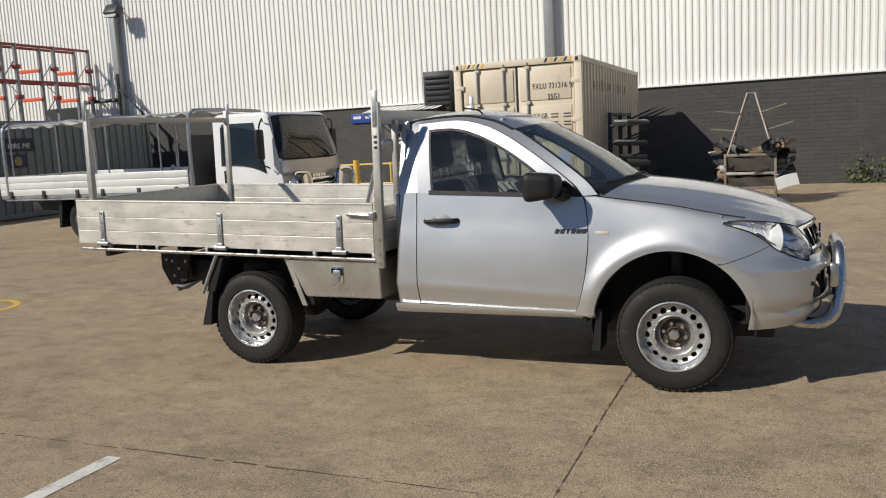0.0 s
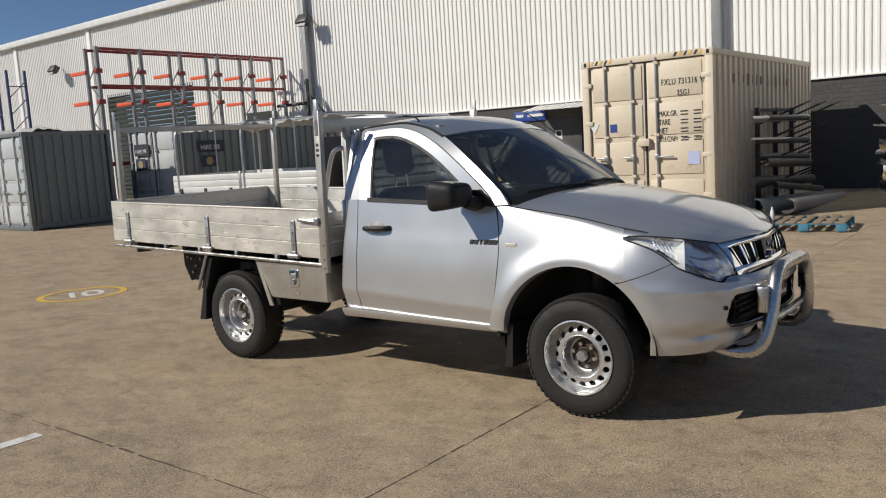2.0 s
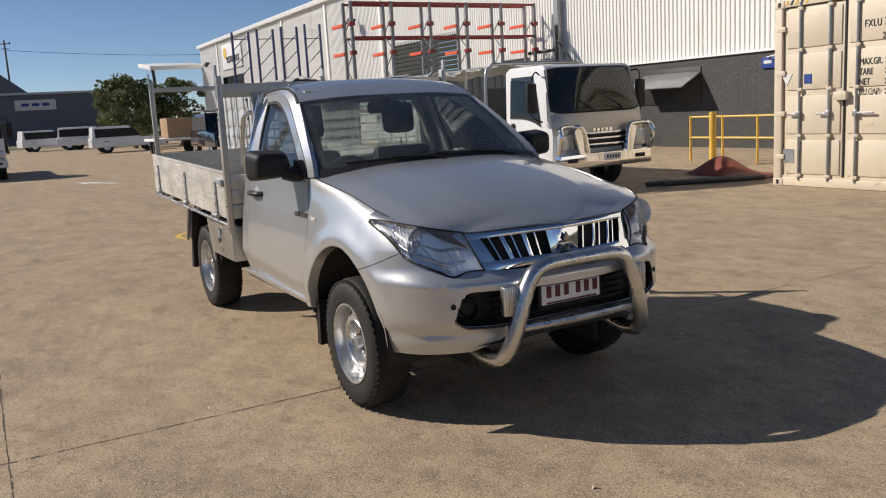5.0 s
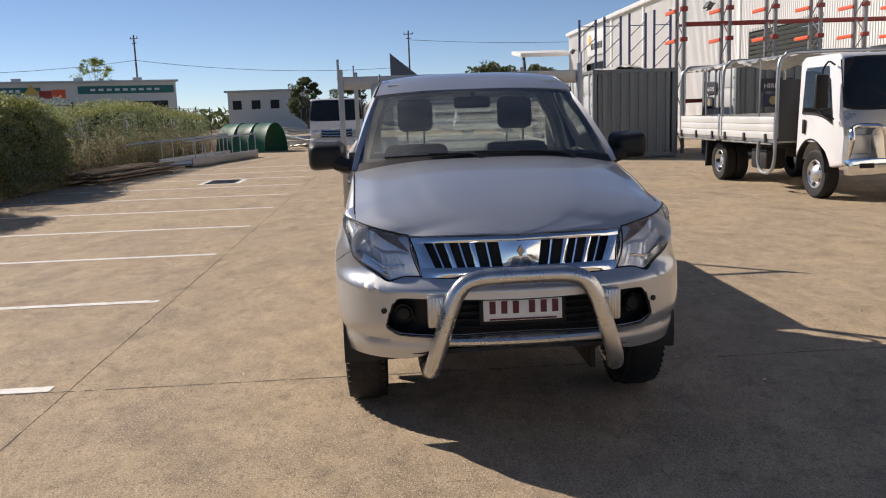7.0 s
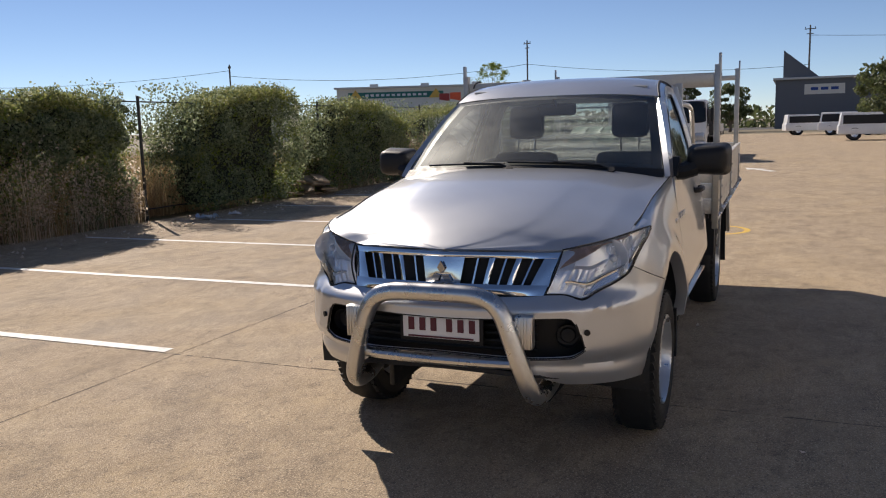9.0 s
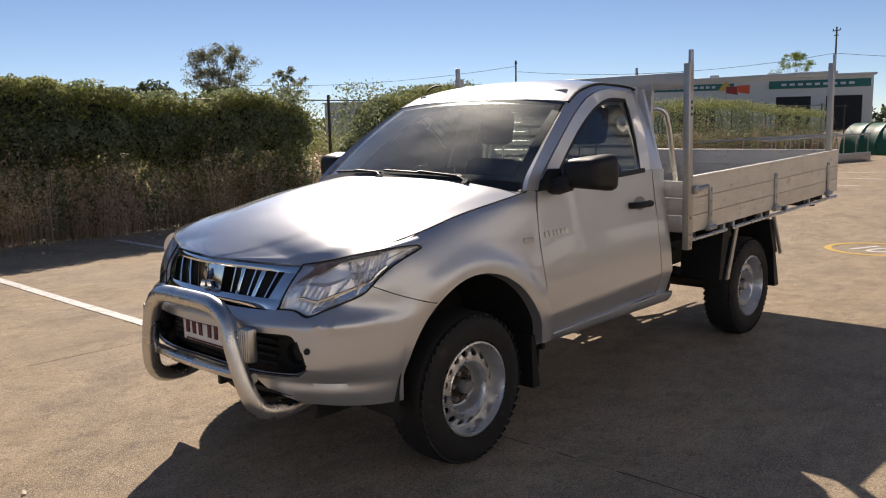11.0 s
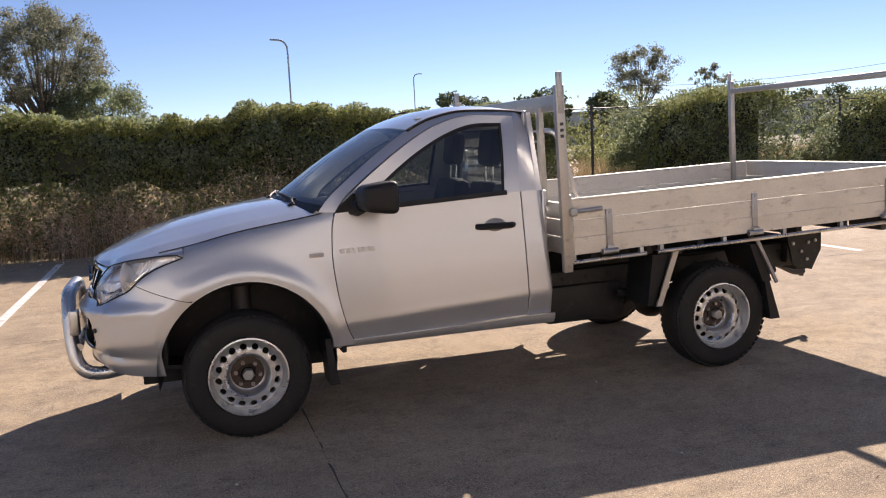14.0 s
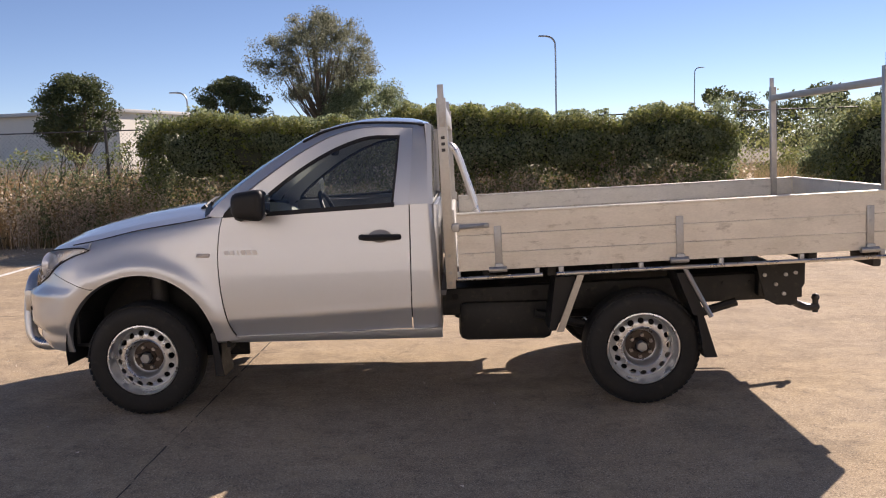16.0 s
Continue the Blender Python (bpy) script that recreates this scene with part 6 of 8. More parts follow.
for sgn in (1, -1):
    bm = bmesh.new()
    prism(bm, [(-2.28, 0.79), (-2.58, 0.80), (-2.58, 0.66), (-2.50, 0.52), (-2.34, 0.56)], 0.012, pose(0, 0.52 * sgn, 0))
    pb = part("tow_bracket", bm, UNDER, tw)
    for bx, bz in ((-2.33, 0.72), (-2.40, 0.66), (-2.46, 0.72), (-2.52, 0.73), (-2.45, 0.60)):
        bm = bmesh.new()
        cyl(bm, (bx, 0.52 * sgn, bz), (bx, 0.54 * sgn, bz), 0.012, 8)
        part("bolt", bm, ZINC, pb)
for sgn in (1, -1):
    bm = bmesh.new()
    box(bm, (-2.90, 0.62 * sgn, 0.835), (0.05, 0.30, 0.085), 0.01)
    part("tail_lamp_bracket", bm, STEEL_DK, ute)


# ---- plants ----
def leaf_mesh(name, P, size, material, parent=None, label="", rng=None, droop=0.0, normal_up=0.0, kind="stuff"):
    """Many small folded leaves at the points P, as one mesh."""
    rng = rng or np.random.default_rng(3)
    n = len(P)
    d = rng.normal(size=(n, 3))
    d[:, 2] -= droop
    d /= np.linalg.norm(d, axis=1)[:, None]
    e = rng.normal(size=(n, 3))
    e[:, 2] += normal_up
    s = np.cross(d, e)
    s /= np.linalg.norm(s, axis=1)[:, None] + 1e-9
    nn = np.cross(d, s)
    L = size * rng.uniform(0.6, 1.35, (n, 1))
    W = L * rng.uniform(0.30, 0.45, (n, 1))
    a, b = P - d * L / 2, P + d * L / 2
    c1, c2 = P + s * W + nn * W * 0.35, P - s * W + nn * W * 0.35
    V = np.stack([a, c1, b, c2], 1).reshape(-1, 3)
    F = (np.arange(n)[:, None] * 4 + np.array([[0, 1, 2, 3]])).tolist()
    me = bpy.data.meshes.new(name)
    me.from_pydata(V.tolist(), [], F)
    me.materials.append(material)
    ob = new(name, me)
    if parent is not None:
        ob.parent = parent
    return tagged(ob, label, kind=kind)


def blade_mesh(name, base, height, material, label="", rng=None, lean=0.3, width=0.012, parent=None):
    """Grass stalks: each a thin bent strip."""
    rng = rng or np.random.default_rng(5)
    n = len(base)
    h = height * rng.uniform(0.45, 1.2, (n, 1)) if np.isscalar(height) else height[:, None] * rng.uniform(0.6, 1.15, (n, 1))
    t = rng.uniform(0, 2 * np.pi, n)
    dirs = np.stack([np.cos(t), np.sin(t), np.zeros(n)], 1)
    s = np.stack([-np.sin(t), np.cos(t), np.zeros(n)], 1) * width * rng.uniform(0.6, 1.5, (n, 1))
    up = np.array([[0, 0, 1.0]])
    l = lean * rng.uniform(0.1, 1.2, (n, 1))
    m = base + up * h * 0.55 + dirs * h * l * 0.35
    e = base + up * h * 0.95 + dirs * h * l
    V = np.stack([base - s, base + s, m + s * 0.8, e, m - s * 0.8], 1).reshape(-1, 3)
    F = (np.arange(n)[:, None] * 5 + np.array([[0, 1, 2, 4]])).tolist() + (np.arange(n)[:, None] * 5 + np.array([[4, 2, 3]])).tolist()
    me = bpy.data.meshes.new(name)
    me.from_pydata(V.tolist(), [], F)
    me.materials.append(material)
    ob = new(name, me)
    if parent is not None:
        ob.parent = parent
    return tagged(ob, label, kind="stuff")


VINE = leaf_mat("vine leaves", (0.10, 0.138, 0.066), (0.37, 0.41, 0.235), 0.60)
VINE_TOP = leaf_mat("young vine leaves", (0.17, 0.20, 0.06), (0.38, 0.38, 0.15), 0.5)
BRIGHT = leaf_mat("bright low leaves", (0.14, 0.20, 0.03), (0.26, 0.30, 0.06), 0.45)
STRAW = leaf_mat("dry grass", (0.34, 0.24, 0.13), (0.55, 0.43, 0.25), 0.4, 0.8)
STRAW_DK = leaf_mat("dead weeds", (0.50, 0.41, 0.33), (0.90, 0.79, 0.66), 0.7, 0.8)
WEED_FAR = leaf_mat("brown weeds", (0.20, 0.155, 0.10), (0.48, 0.39, 0.27), 0.5, 0.8)
GUM = leaf_mat("gum leaves", (0.13, 0.145, 0.09), (0.32, 0.32, 0.22), 0.55)
TREE_DK = leaf_mat("dark tree leaves", (0.055, 0.08, 0.03), (0.15, 0.17, 0.07), 0.4)
BARK = mat("bark", (0.16, 0.13, 0.10), 0.9, var=0.3, scale=6, fine=40, bump=0.5, bump_scale=30)
# Shade deep between the leaves, put into a near-black colour; bare stems share it.
HCORE = mat("dark hedge core and stems", (0.040, 0.045, 0.028), 0.95, var=0.5, scale=3, fine=30)

HY = -9.25


def hedge_top(x):
    h = lerp([(-33, 1.8), (-27, 2.0), (-22.8, 2.2), (-20, 2.1), (-17.5, 2.0), (-16, 1.6), (-14.6, 2.05), (-13, 2.2), (-12.2, 1.75), (-11.2, 0.9), (-10.6, 1.2), (-10.0, 2.30), (-8.6, 2.38), (-7.3, 1.92), (-6.6, 1.1), (-5.9, 1.4),
              (-5.3, 1.85), (-4.7, 2.05), (-3.7, 2.12), (-3.0, 1.98), (-2.1, 2.10), (-0.8, 2.26), (0.1, 2.30), (1.5, 2.10), (2.7, 2.14), (4.2, 2.30), (5.0, 2.0), (6.5, 1.7), (9.0, 1.75)], x)
    return h + 0.10 * noise.noise(Vector((x * 0.9, 7.0, 0.0))) + 0.19 * noise.noise(Vector((x * 2.6, 2.0, 0.0))) + 0.05 * noise.noise(Vector((x * 9.0, 5.0, 0.0)))


def hedge(x0, x1, density, rng, low=0.5, thick=0.42, solid=True, open_foot=False, dome=0.0):
    """A vine-grown stretch of fence: lumpy core, leaves all over, young shoots on top."""
    def top(x):
        k = max(0.0, abs(2 * (x - x0) / (x1 - x0) - 1) - 0.35) / 0.65
        return hedge_top(x) + dome * (0.35 - k ** 2)

    h = thing("hedge", "dense green vine grown over a wire fence", "hedge", "fence vines", at=((x0 + x1) / 2, HY, 0))
    inv = Matrix.Translation((-(x0 + x1) / 2, -HY, 0))
    bm = bmesh.new()

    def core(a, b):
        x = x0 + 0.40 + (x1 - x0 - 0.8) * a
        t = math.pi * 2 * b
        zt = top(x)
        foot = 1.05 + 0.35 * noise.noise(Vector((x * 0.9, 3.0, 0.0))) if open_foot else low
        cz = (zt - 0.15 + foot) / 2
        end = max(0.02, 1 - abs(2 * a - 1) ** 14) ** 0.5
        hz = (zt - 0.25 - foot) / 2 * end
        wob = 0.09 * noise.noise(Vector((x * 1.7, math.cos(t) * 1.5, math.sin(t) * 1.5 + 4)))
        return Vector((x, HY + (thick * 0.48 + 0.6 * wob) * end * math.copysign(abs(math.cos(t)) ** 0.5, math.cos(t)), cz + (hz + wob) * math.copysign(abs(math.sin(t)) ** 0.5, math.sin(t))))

    # The solid core is added to stop light and darken the gaps.
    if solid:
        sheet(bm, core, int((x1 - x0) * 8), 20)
    else:
        # bare stems wound through the wire
        for k in range(40):
            x, z = rng.uniform(x0, x1), 0.0
            pts = [(x, HY, 0)]
            while z < hedge_top(x) - 0.3:
                x, z = x + rng.uniform(-0.2, 0.2), z + rng.uniform(0.15, 0.35)
                pts.append((x, HY + rng.uniform(-0.05, 0.08), z))
            tube(bm, pts, 0.008, 4)
    bmesh.ops.transform(bm, matrix=inv, verts=bm.verts)
    tagged(part("shade_core" if solid else "stem_tangle", bm, HCORE, h), kind="" if solid else "stuff")
    n = int((x1 - x0) * density)
    x = rng.uniform(x0, x1, n)
    zt = np.array([top(v) for v in x])
    z = low + (zt - low) * rng.uniform(0, 1, n) ** 0.75
    lump = np.array([1.5 * noise.noise(Vector((a * 1.25, 0.0, c * 1.7))) + 0.7 * noise.noise(Vector((a * 3.4, 4.0, c * 3.8))) for a, c in zip(x, z)])
    y = HY + (thick + 0.30 * lump) * np.where(rng.uniform(size=n) < 0.72, 1, -1) * rng.uniform(0.75, 1.12, n)
    # leaves close the ends
    near = rng.uniform(size=n) < 0.9 / (x1 - x0)
    x = np.where(near, np.where(rng.uniform(size=n) < 0.5, x0 + rng.uniform(0, 0.4, n), x1 - rng.uniform(0, 0.4, n)), x)
    y = np.where(near, HY + rng.uniform(-1, 1, n) * thick * 1.05, y)
    topm = z > zt - 0.25
    y = np.where(topm, HY + rng.uniform(-thick, thick, n) * 1.05, y)
    z = z + np.where(topm, 0.12 * np.abs(lump), 0)
    # thin the foot so that it breaks up
    keep = rng.uniform(size=n) < np.clip((z - low) / 1.0 + (0.12 if open_foot else 0.7), 0, 1) * np.where(topm, 1.0, np.clip(1.15 + 1.1 * lump, 0.12, 1.0))
    P = np.stack([x, y, z], 1)[keep] - np.array([[(x0 + x1) / 2, HY, 0]])
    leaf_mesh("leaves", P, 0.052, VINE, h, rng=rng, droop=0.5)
    m = int((x1 - x0) * density * 0.42)
    x = rng.uniform(x0, x1, m)
    zt = np.array([top(v) for v in x])
    P = np.stack([x, HY + rng.uniform(-thick, thick * 1.15, m), zt + np.minimum(rng.exponential(0.022, m), 0.12) - rng.uniform(0.04, 0.26, m)], 1) - np.array([[(x0 + x1) / 2, HY, 0]])
    leaf_mesh("new_growth", P, 0.046, VINE_TOP, h, rng=rng)
    # A few leaves in brighter green: sunlight put into their colour.
    m = int((x1 - x0) * density * 0.05)
    x = rng.uniform(x0, x1, m)
    P = np.stack([x, HY + thick * rng.uniform(0.9, 1.25, m), low + (np.array([top(v) for v in x]) - low) * rng.uniform(0, 0.97, m)], 1) - np.array([[(x0 + x1) / 2, HY, 0]])
    leaf_mesh("sunlit_leaves", P, 0.055, BRIGHT, h, rng=rng)
    return h


rng = np.random.default_rng(11)
hedge(-5.25, 5.3, 7600, rng, open_foot=True)
hedge(-10.2, -6.6, 7400, rng, low=0.05, thick=0.62)
hedge(-15.9, -11.2, 6000, rng, low=0.05, thick=0.6)
hedge(-24.5, -16.0, 1900, rng, low=0.1, thick=0.50, solid=False)
hedge(-33.0, -24.5, 1300, rng, low=0.1, thick=0.45, solid=False)
hedge(5.5, 11.5, 520, rng, low=0.6, thick=0.20, solid=False)

# Chain-wire fence behind the vines
fence = thing("wire_fence", "rusty chain-wire fence on steel posts", "fence", at=(0, HY, 0))
for k in range(17):
    bm = bmesh.new()
    cyl(bm, (12.0 - 3.0 * k, 0, -0.05), (12.0 - 3.0 * k, 0, 2.15), 0.028, 8)
    part("post", bm, STEEL_DK, fence)
for z in (2.05, 0.15):
    bm = bmesh.new()
    cyl(bm, (12.5, 0, z), (-36.5, 0, z), 0.012, 6)
    part("rail", bm, STEEL_DK, fence)
V, F = [], []
for x0, x1 in ((-7.1, -5.2), (-11.6, -10.4), (5.3, 12.0)):
    n = int((x1 - x0 + 2.0) / 0.075)
    for k in range(n):
        for s in (1, -1):
            xa = x0 - (2.0 if s > 0 else 0) + 0.075 * k
            xb = xa + s * 1.9
            za, zb = 0.12, 2.02
            lo, hi = sorted((xa, xb))
            if hi < x0 or lo > x1:
                continue
            i = len(V)
            V += [(xa - 0.0016, 0, za), (xa + 0.0016, 0, za), (xb + 0.0016, 0, zb), (xb - 0.0016, 0, zb)]
            F.append((i, i + 1, i + 2, i + 3))
me = bpy.data.meshes.new("wire_mesh")
me.from_pydata(V, [], F)
me.materials.append(STEEL_DK)
wm = new("wire_mesh", me)
wm.parent = fence
tagged(wm, kind="stuff")


def scatter(x0, x1, y0, y1, n, rng, z=0.0):
    return np.stack([rng.uniform(x0, x1, n), rng.uniform(y0, y1, n), np.full(n, z)], 1)


def clumped(x0, x1, y0, y1, n, rng, k=40, s=0.22):
    c = scatter(x0, x1, y0, y1, k, rng)
    P = c[rng.integers(0, k, n)] + rng.normal(size=(n, 3)) * np.array([[s, s * 0.6, 0]])
    out = (P[:, 1] < y0) | (P[:, 1] > y1)
    P[:, 1] = np.where(out, rng.uniform(y0, y1, n), P[:, 1])
    P[:, 2] = -0.02
    return P


def weed_height(x, y):
    """How tall the dead growth stands: ragged, in drifts along the fence."""
    return max(0.18, 1.08 + 0.50 * noise.noise(Vector((x * 0.55, 1.7, 0.0))) + 0.45 * noise.noise(Vector((x * 1.9, y * 2.0, 3.0))) + 0.30 * noise.noise(Vector((x * 5.3, y * 5.0, 8.0))) - 0.5 * max(0.0, y + 8.85))


def plume_weeds(x0, x1, y0, y1, stems, per, material, label, rng, size, width):
    """Branching dead stems, each with withered leaves and seed heads up its length."""
    base = clumped(x0, x1, y0, y1, stems, rng, stems // 9, 0.13)
    base[:, 1] -= np.array([0.14 * (1 + noise.noise(Vector((1.3 * v, 9.0, 0.0))) + 0.7 * noise.noise(Vector((4.1 * v, 2.0, 0.0)))) for v in base[:, 0]])
    h = np.array([weed_height(p[0], p[1]) for p in base]) * rng.uniform(0.55, 1.2, stems)
    blade_mesh("dry_weeds", base, h * 0.9, material, label, rng, 0.45, width)
    t = rng.uniform(0.12, 1.0, (stems, per)) ** 0.8
    a = rng.uniform(0, 2 * np.pi, (stems, per))
    r = 0.13 * (1.15 - t) * h[:, None] * rng.uniform(0.2, 1.3, (stems, per))
    lean = rng.normal(0, 0.16, (stems, 2))
    P = np.stack([base[:, 0:1] + r * np.cos(a) + lean[:, 0:1] * t * h[:, None], base[:, 1:2] + r * np.sin(a) * 0.8 + lean[:, 1:2] * t * h[:, None] * 0.6, t * h[:, None] + 0.01], 2).reshape(-1, 3)
    leaf_mesh("weed_leaves", P, size, material, None, label, rng)


plume_weeds(-5.4, 7.5, -9.15, -8.55, 2600, 22, STRAW_DK, "tall dead brown weeds along the fence", rng, 0.042, 0.0040)
plume_weeds(-5.4, 11.5, -9.15, -8.60, 1500, 18, STRAW, "pale seeding grass along the fence", rng, 0.034, 0.0035)
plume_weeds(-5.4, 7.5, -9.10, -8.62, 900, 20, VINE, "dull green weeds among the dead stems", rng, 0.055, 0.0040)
blade_mesh("dry_grass", clumped(-36.0, -12.0, -10.2, -8.7, 6000, rng, 190, 0.4), 1.05, WEED_FAR, "tall straw-coloured grass beside the hedge", rng, 0.6, 0.005)
plume_weeds(-33.0, -11.5, -9.7, -8.5, 2600, 16, WEED_FAR, "dead brown weeds at the hedge foot", rng, 0.055, 0.0045)
blade_mesh("field_grass", clumped(-30.0, 30.0, -30.0, -10.0, 26000, rng, 900, 0.5), 0.75, STRAW, "dry grass field beyond the fence", rng, 0.5, 0.014)
blade_mesh("field_grass", clumped(5.5, 13.5, -11.5, -9.4, 9000, rng, 200, 0.35), 1.45, STRAW, "tall pale grass behind the fence", rng, 0.35, 0.009)
P = clumped(-5.2, 7.0, -9.55, -9.0, 9000, rng, 220, 0.20)
P[:, 2] = 1.35 * rng.uniform(0, 1, len(P)) ** 0.9
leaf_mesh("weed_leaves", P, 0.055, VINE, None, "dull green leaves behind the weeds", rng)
P = clumped(-5.3, 6.5, -9.7, -9.0, 22000, rng, 300, 0.22)
P[:, 2] = 0.5 * rng.uniform(0, 1, len(P)) ** 1.3
leaf_mesh("weed_leaves", P, 0.06, WEED_FAR, None, "thick brown undergrowth at the fence foot", rng)
P = clumped(-11.8, -10.0, -10.6, -9.0, 5200, rng, 24, 0.3)
P[:, 2] = np.abs(rng.normal(0, 0.30, len(P)))
leaf_mesh("low_bush", P, 0.07, BRIGHT, None, "bright yellow-green low bush in the hedge gap", rng)
for bx, by, bh, n in ((-7.6, -13.2, 1.45, 9000), (-9.6, -15.0, 1.6, 9000), (-11.6, -16.4, 1.3, 7000)):
    q = rng.normal(size=(n, 3)) * np.array([[0.75, 0.55, 0.36 * bh]])
    lump = np.array([noise.noise(Vector((1.6 * a, 1.6 * b, 1.9 * c))) for a, b, c in q])
    P = q[lump > -0.12] + np.array([[bx, by, 0.5 * bh]])
    P[:, 2] = np.abs(P[:, 2])
    leaf_mesh("scrub_bush", P, 0.065, VINE_TOP, None, "pale green scrub beyond the fence gap", rng)
blade_mesh("dry_grass", clumped(-9.5, -4.8, -11.5, -9.3, 6500, rng, 120, 0.3), 1.05, STRAW, "tall straw-coloured grass in the fence gap", rng, 0.4, 0.007)
P = clumped(3.6, 4.3, 15.85, 16.15, 260, rng, 5, 0.12)
P[:, 2] = np.abs(rng.normal(0.1, 0.25, len(P)))
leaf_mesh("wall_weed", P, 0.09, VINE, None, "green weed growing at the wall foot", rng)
blade_mesh("joint_grass", clumped(0.95, 1.3, -2.54, -2.48, 40, rng, 6, 0.03), 0.025, VINE_TOP, "small weeds in the concrete joint", rng, 0.9, 0.004)
P = np.stack([rng.uniform(-12, 10, 420), rng.uniform(-8.7, -7.4, 420), np.full(420, 0.012)], 1)
leaf_mesh("leaf_litter", P, 0.05, STRAW_DK, None, "dead leaves lying along the hedge foot", rng, normal_up=3.0)
P = np.stack([rng.uniform(-9, 8, 150), rng.uniform(-7.5, 7.5, 150), np.full(150, 0.008)], 1)
leaf_mesh("yard_litter", P, 0.024, STRAW_DK, None, "sparse dry leaf bits lying on the concrete", rng, normal_up=4.0)


def tree(at, height, spread, crown_z, rng, material, name="tree", label="", leaves=2600, size=0.35, clumps=60, trunk=0.22, lean=0.0, open_crown=0.0, flat=0.75, group="trees"):
    """Tapered trunk, limbs that fork up into the crown, and leaf clumps at their ends."""
    t = thing(name, label, "tree", group, at)
    bm = bmesh.new()
    top = Vector((lean, 0, crown_z + (height - crown_z) * 0.35))
    tube(bm, smooth_line([(0, 0, -0.1), (lean * 0.3 + 0.1, 0.08, crown_z * 0.5), top], 5), trunk, 8, radii=[trunk * (1 - 0.6 * i / 10) for i in range(11)])
    cen = []
    for k in range(clumps):
        a = rng.uniform(0, 2 * math.pi)
        u = rng.uniform(-0.9, 1.0)
        rr = math.sqrt(max(0, 1 - u * u)) * rng.uniform(0.45, 1.0 + 0.22 * open_crown)
        c = Vector((lean + spread * rr * math.cos(a), spread * rr * math.sin(a), crown_z + (height - crown_z) * (0.5 + 0.5 * u * 0.9)))
        cen.append(c)
    for c in cen[::3]:
        s = Vector((lean * 0.5, 0, crown_z * rng.uniform(0.55, 0.95)))
        mid = (s + c) / 2 + Vector((0, 0, -0.1 * spread))
        tube(bm, [s, mid, c], trunk * 0.3, 5, radii=[trunk * 0.30, trunk * 0.17, trunk * 0.05])
    part("trunk", bm, BARK, t)
    P = []
    per = leaves // clumps
    for c in cen:
        r = spread * rng.uniform(0.13, 0.30)
        q = rng.normal(size=(per, 3))
        q /= np.linalg.norm(q, axis=1)[:, None]
        q *= (rng.uniform(0.05, 1.0, (per, 1)) ** 0.9 * 1.25 if open_crown else rng.uniform(0.2, 1.0, (per, 1)) ** 0.45) * r
        q[:, 2] *= flat
        P.append(q + np.array([c]))
    P = np.concatenate(P)
    if open_crown:
        gap = np.array([noise.noise(Vector((2.9 * a / spread, 2.9 * b / spread, 2.2 * c / spread + at[0]))) for a, b, c in P])
        P = P[gap > -0.06]
    leaf_mesh("crown", P, size, material, t, rng=rng, droop=0.6 * (open_crown > 0), kind="")
    return t


rng = np.random.default_rng(21)
tree((8.6, -48.0, 0), 10.3, 3.3, 4.6, rng, GUM, "gum_tree", "tall open grey-green gum tree beyond the fence", 84000, 0.10, 190, 0.26, 0.2, 1.0)
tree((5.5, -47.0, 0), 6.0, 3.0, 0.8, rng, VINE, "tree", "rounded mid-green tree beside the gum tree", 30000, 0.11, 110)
tree((12.8, -42.3, 0), 5.9, 2.2, 2.0, rng, TREE_DK, "tree", "dark rounded tree beyond the dry field", 24000, 0.11, 120)
tree((18.5, -35.0, 0), 5.7, 2.0, 1.8, rng, TREE_DK, "tree", "dark rounded tree beyond the dry field", 24000, 0.11, 120)
tree((-108.0, -174.0, 0), 22.4, 7.2, 10.0, rng, GUM, "gum_tree", "tall sparse gum tree on the skyline", 20000, 0.36, 110, 0.5, 0.0, 1.0)
tree((-118.0, -160.0, 0), 16.6, 4.0, 8.5, rng, GUM, "gum_tree", "small sparse gum tree on the skyline", 5000, 0.36, 50, 0.4, 0.0, 1.0)
for x, y, h, s in ((-20.8, -61.2, 5.5, 3.0), (-40.5, -107.3, 7.8, 4.2), (-23.7, -49.6, 4.8, 2.6), (-70.0, -76.0, 5.6, 3.0), (-84.0, -86.0, 6.6, 3.2), (-27.5, -47.0, 4.4, 2.2), (34.0, -62.0, 5.8, 3.0)):
    tree((x, y, 0), h, s, h * 0.06, rng, TREE_DK, "tree", "dark green tree in the distance", 4200, 0.22, 50, 0.2)
for x, y, h, s in ((-55.5, 7.5, 4.9, 2.6), (-55.0, 10.6, 4.7, 1.9), (-64.0, 8.6, 5.2, 2.2), (-86.0, -4.6, 5.0, 2.2), (-84.0, -9.0, 5.6, 1.9)):
    tree((x, y, 0), h, s, h * 0.2, rng, TREE_DK, "tree", "dark green street tree beyond the yard", 5000, 0.22, 60, 0.2)
tree((-136.0, -48.0, 0), 12.2, 3.0, 7.0, rng, BRIGHT, "tree", "pale green slender tree behind the sheds", 5000, 0.2, 40, 0.2, 0, 1.0)
P = np.stack([rng.uniform(-120, 120, 9000), rng.uniform(-150, -118, 9000), 3.4 * rng.uniform(0, 1, 9000) ** 1.5], 1)
leaf_mesh("far_woods", P, 0.9, TREE_DK, None, "low line of dark trees on the horizon", rng)
P = np.stack([rng.uniform(-150, -120, 7000), rng.uniform(-120, 60, 7000), 3.2 * rng.uniform(0, 1, 7000) ** 1.5], 1)
leaf_mesh("far_woods", P, 0.9, TREE_DK, None, "low line of dark trees on the horizon", rng)

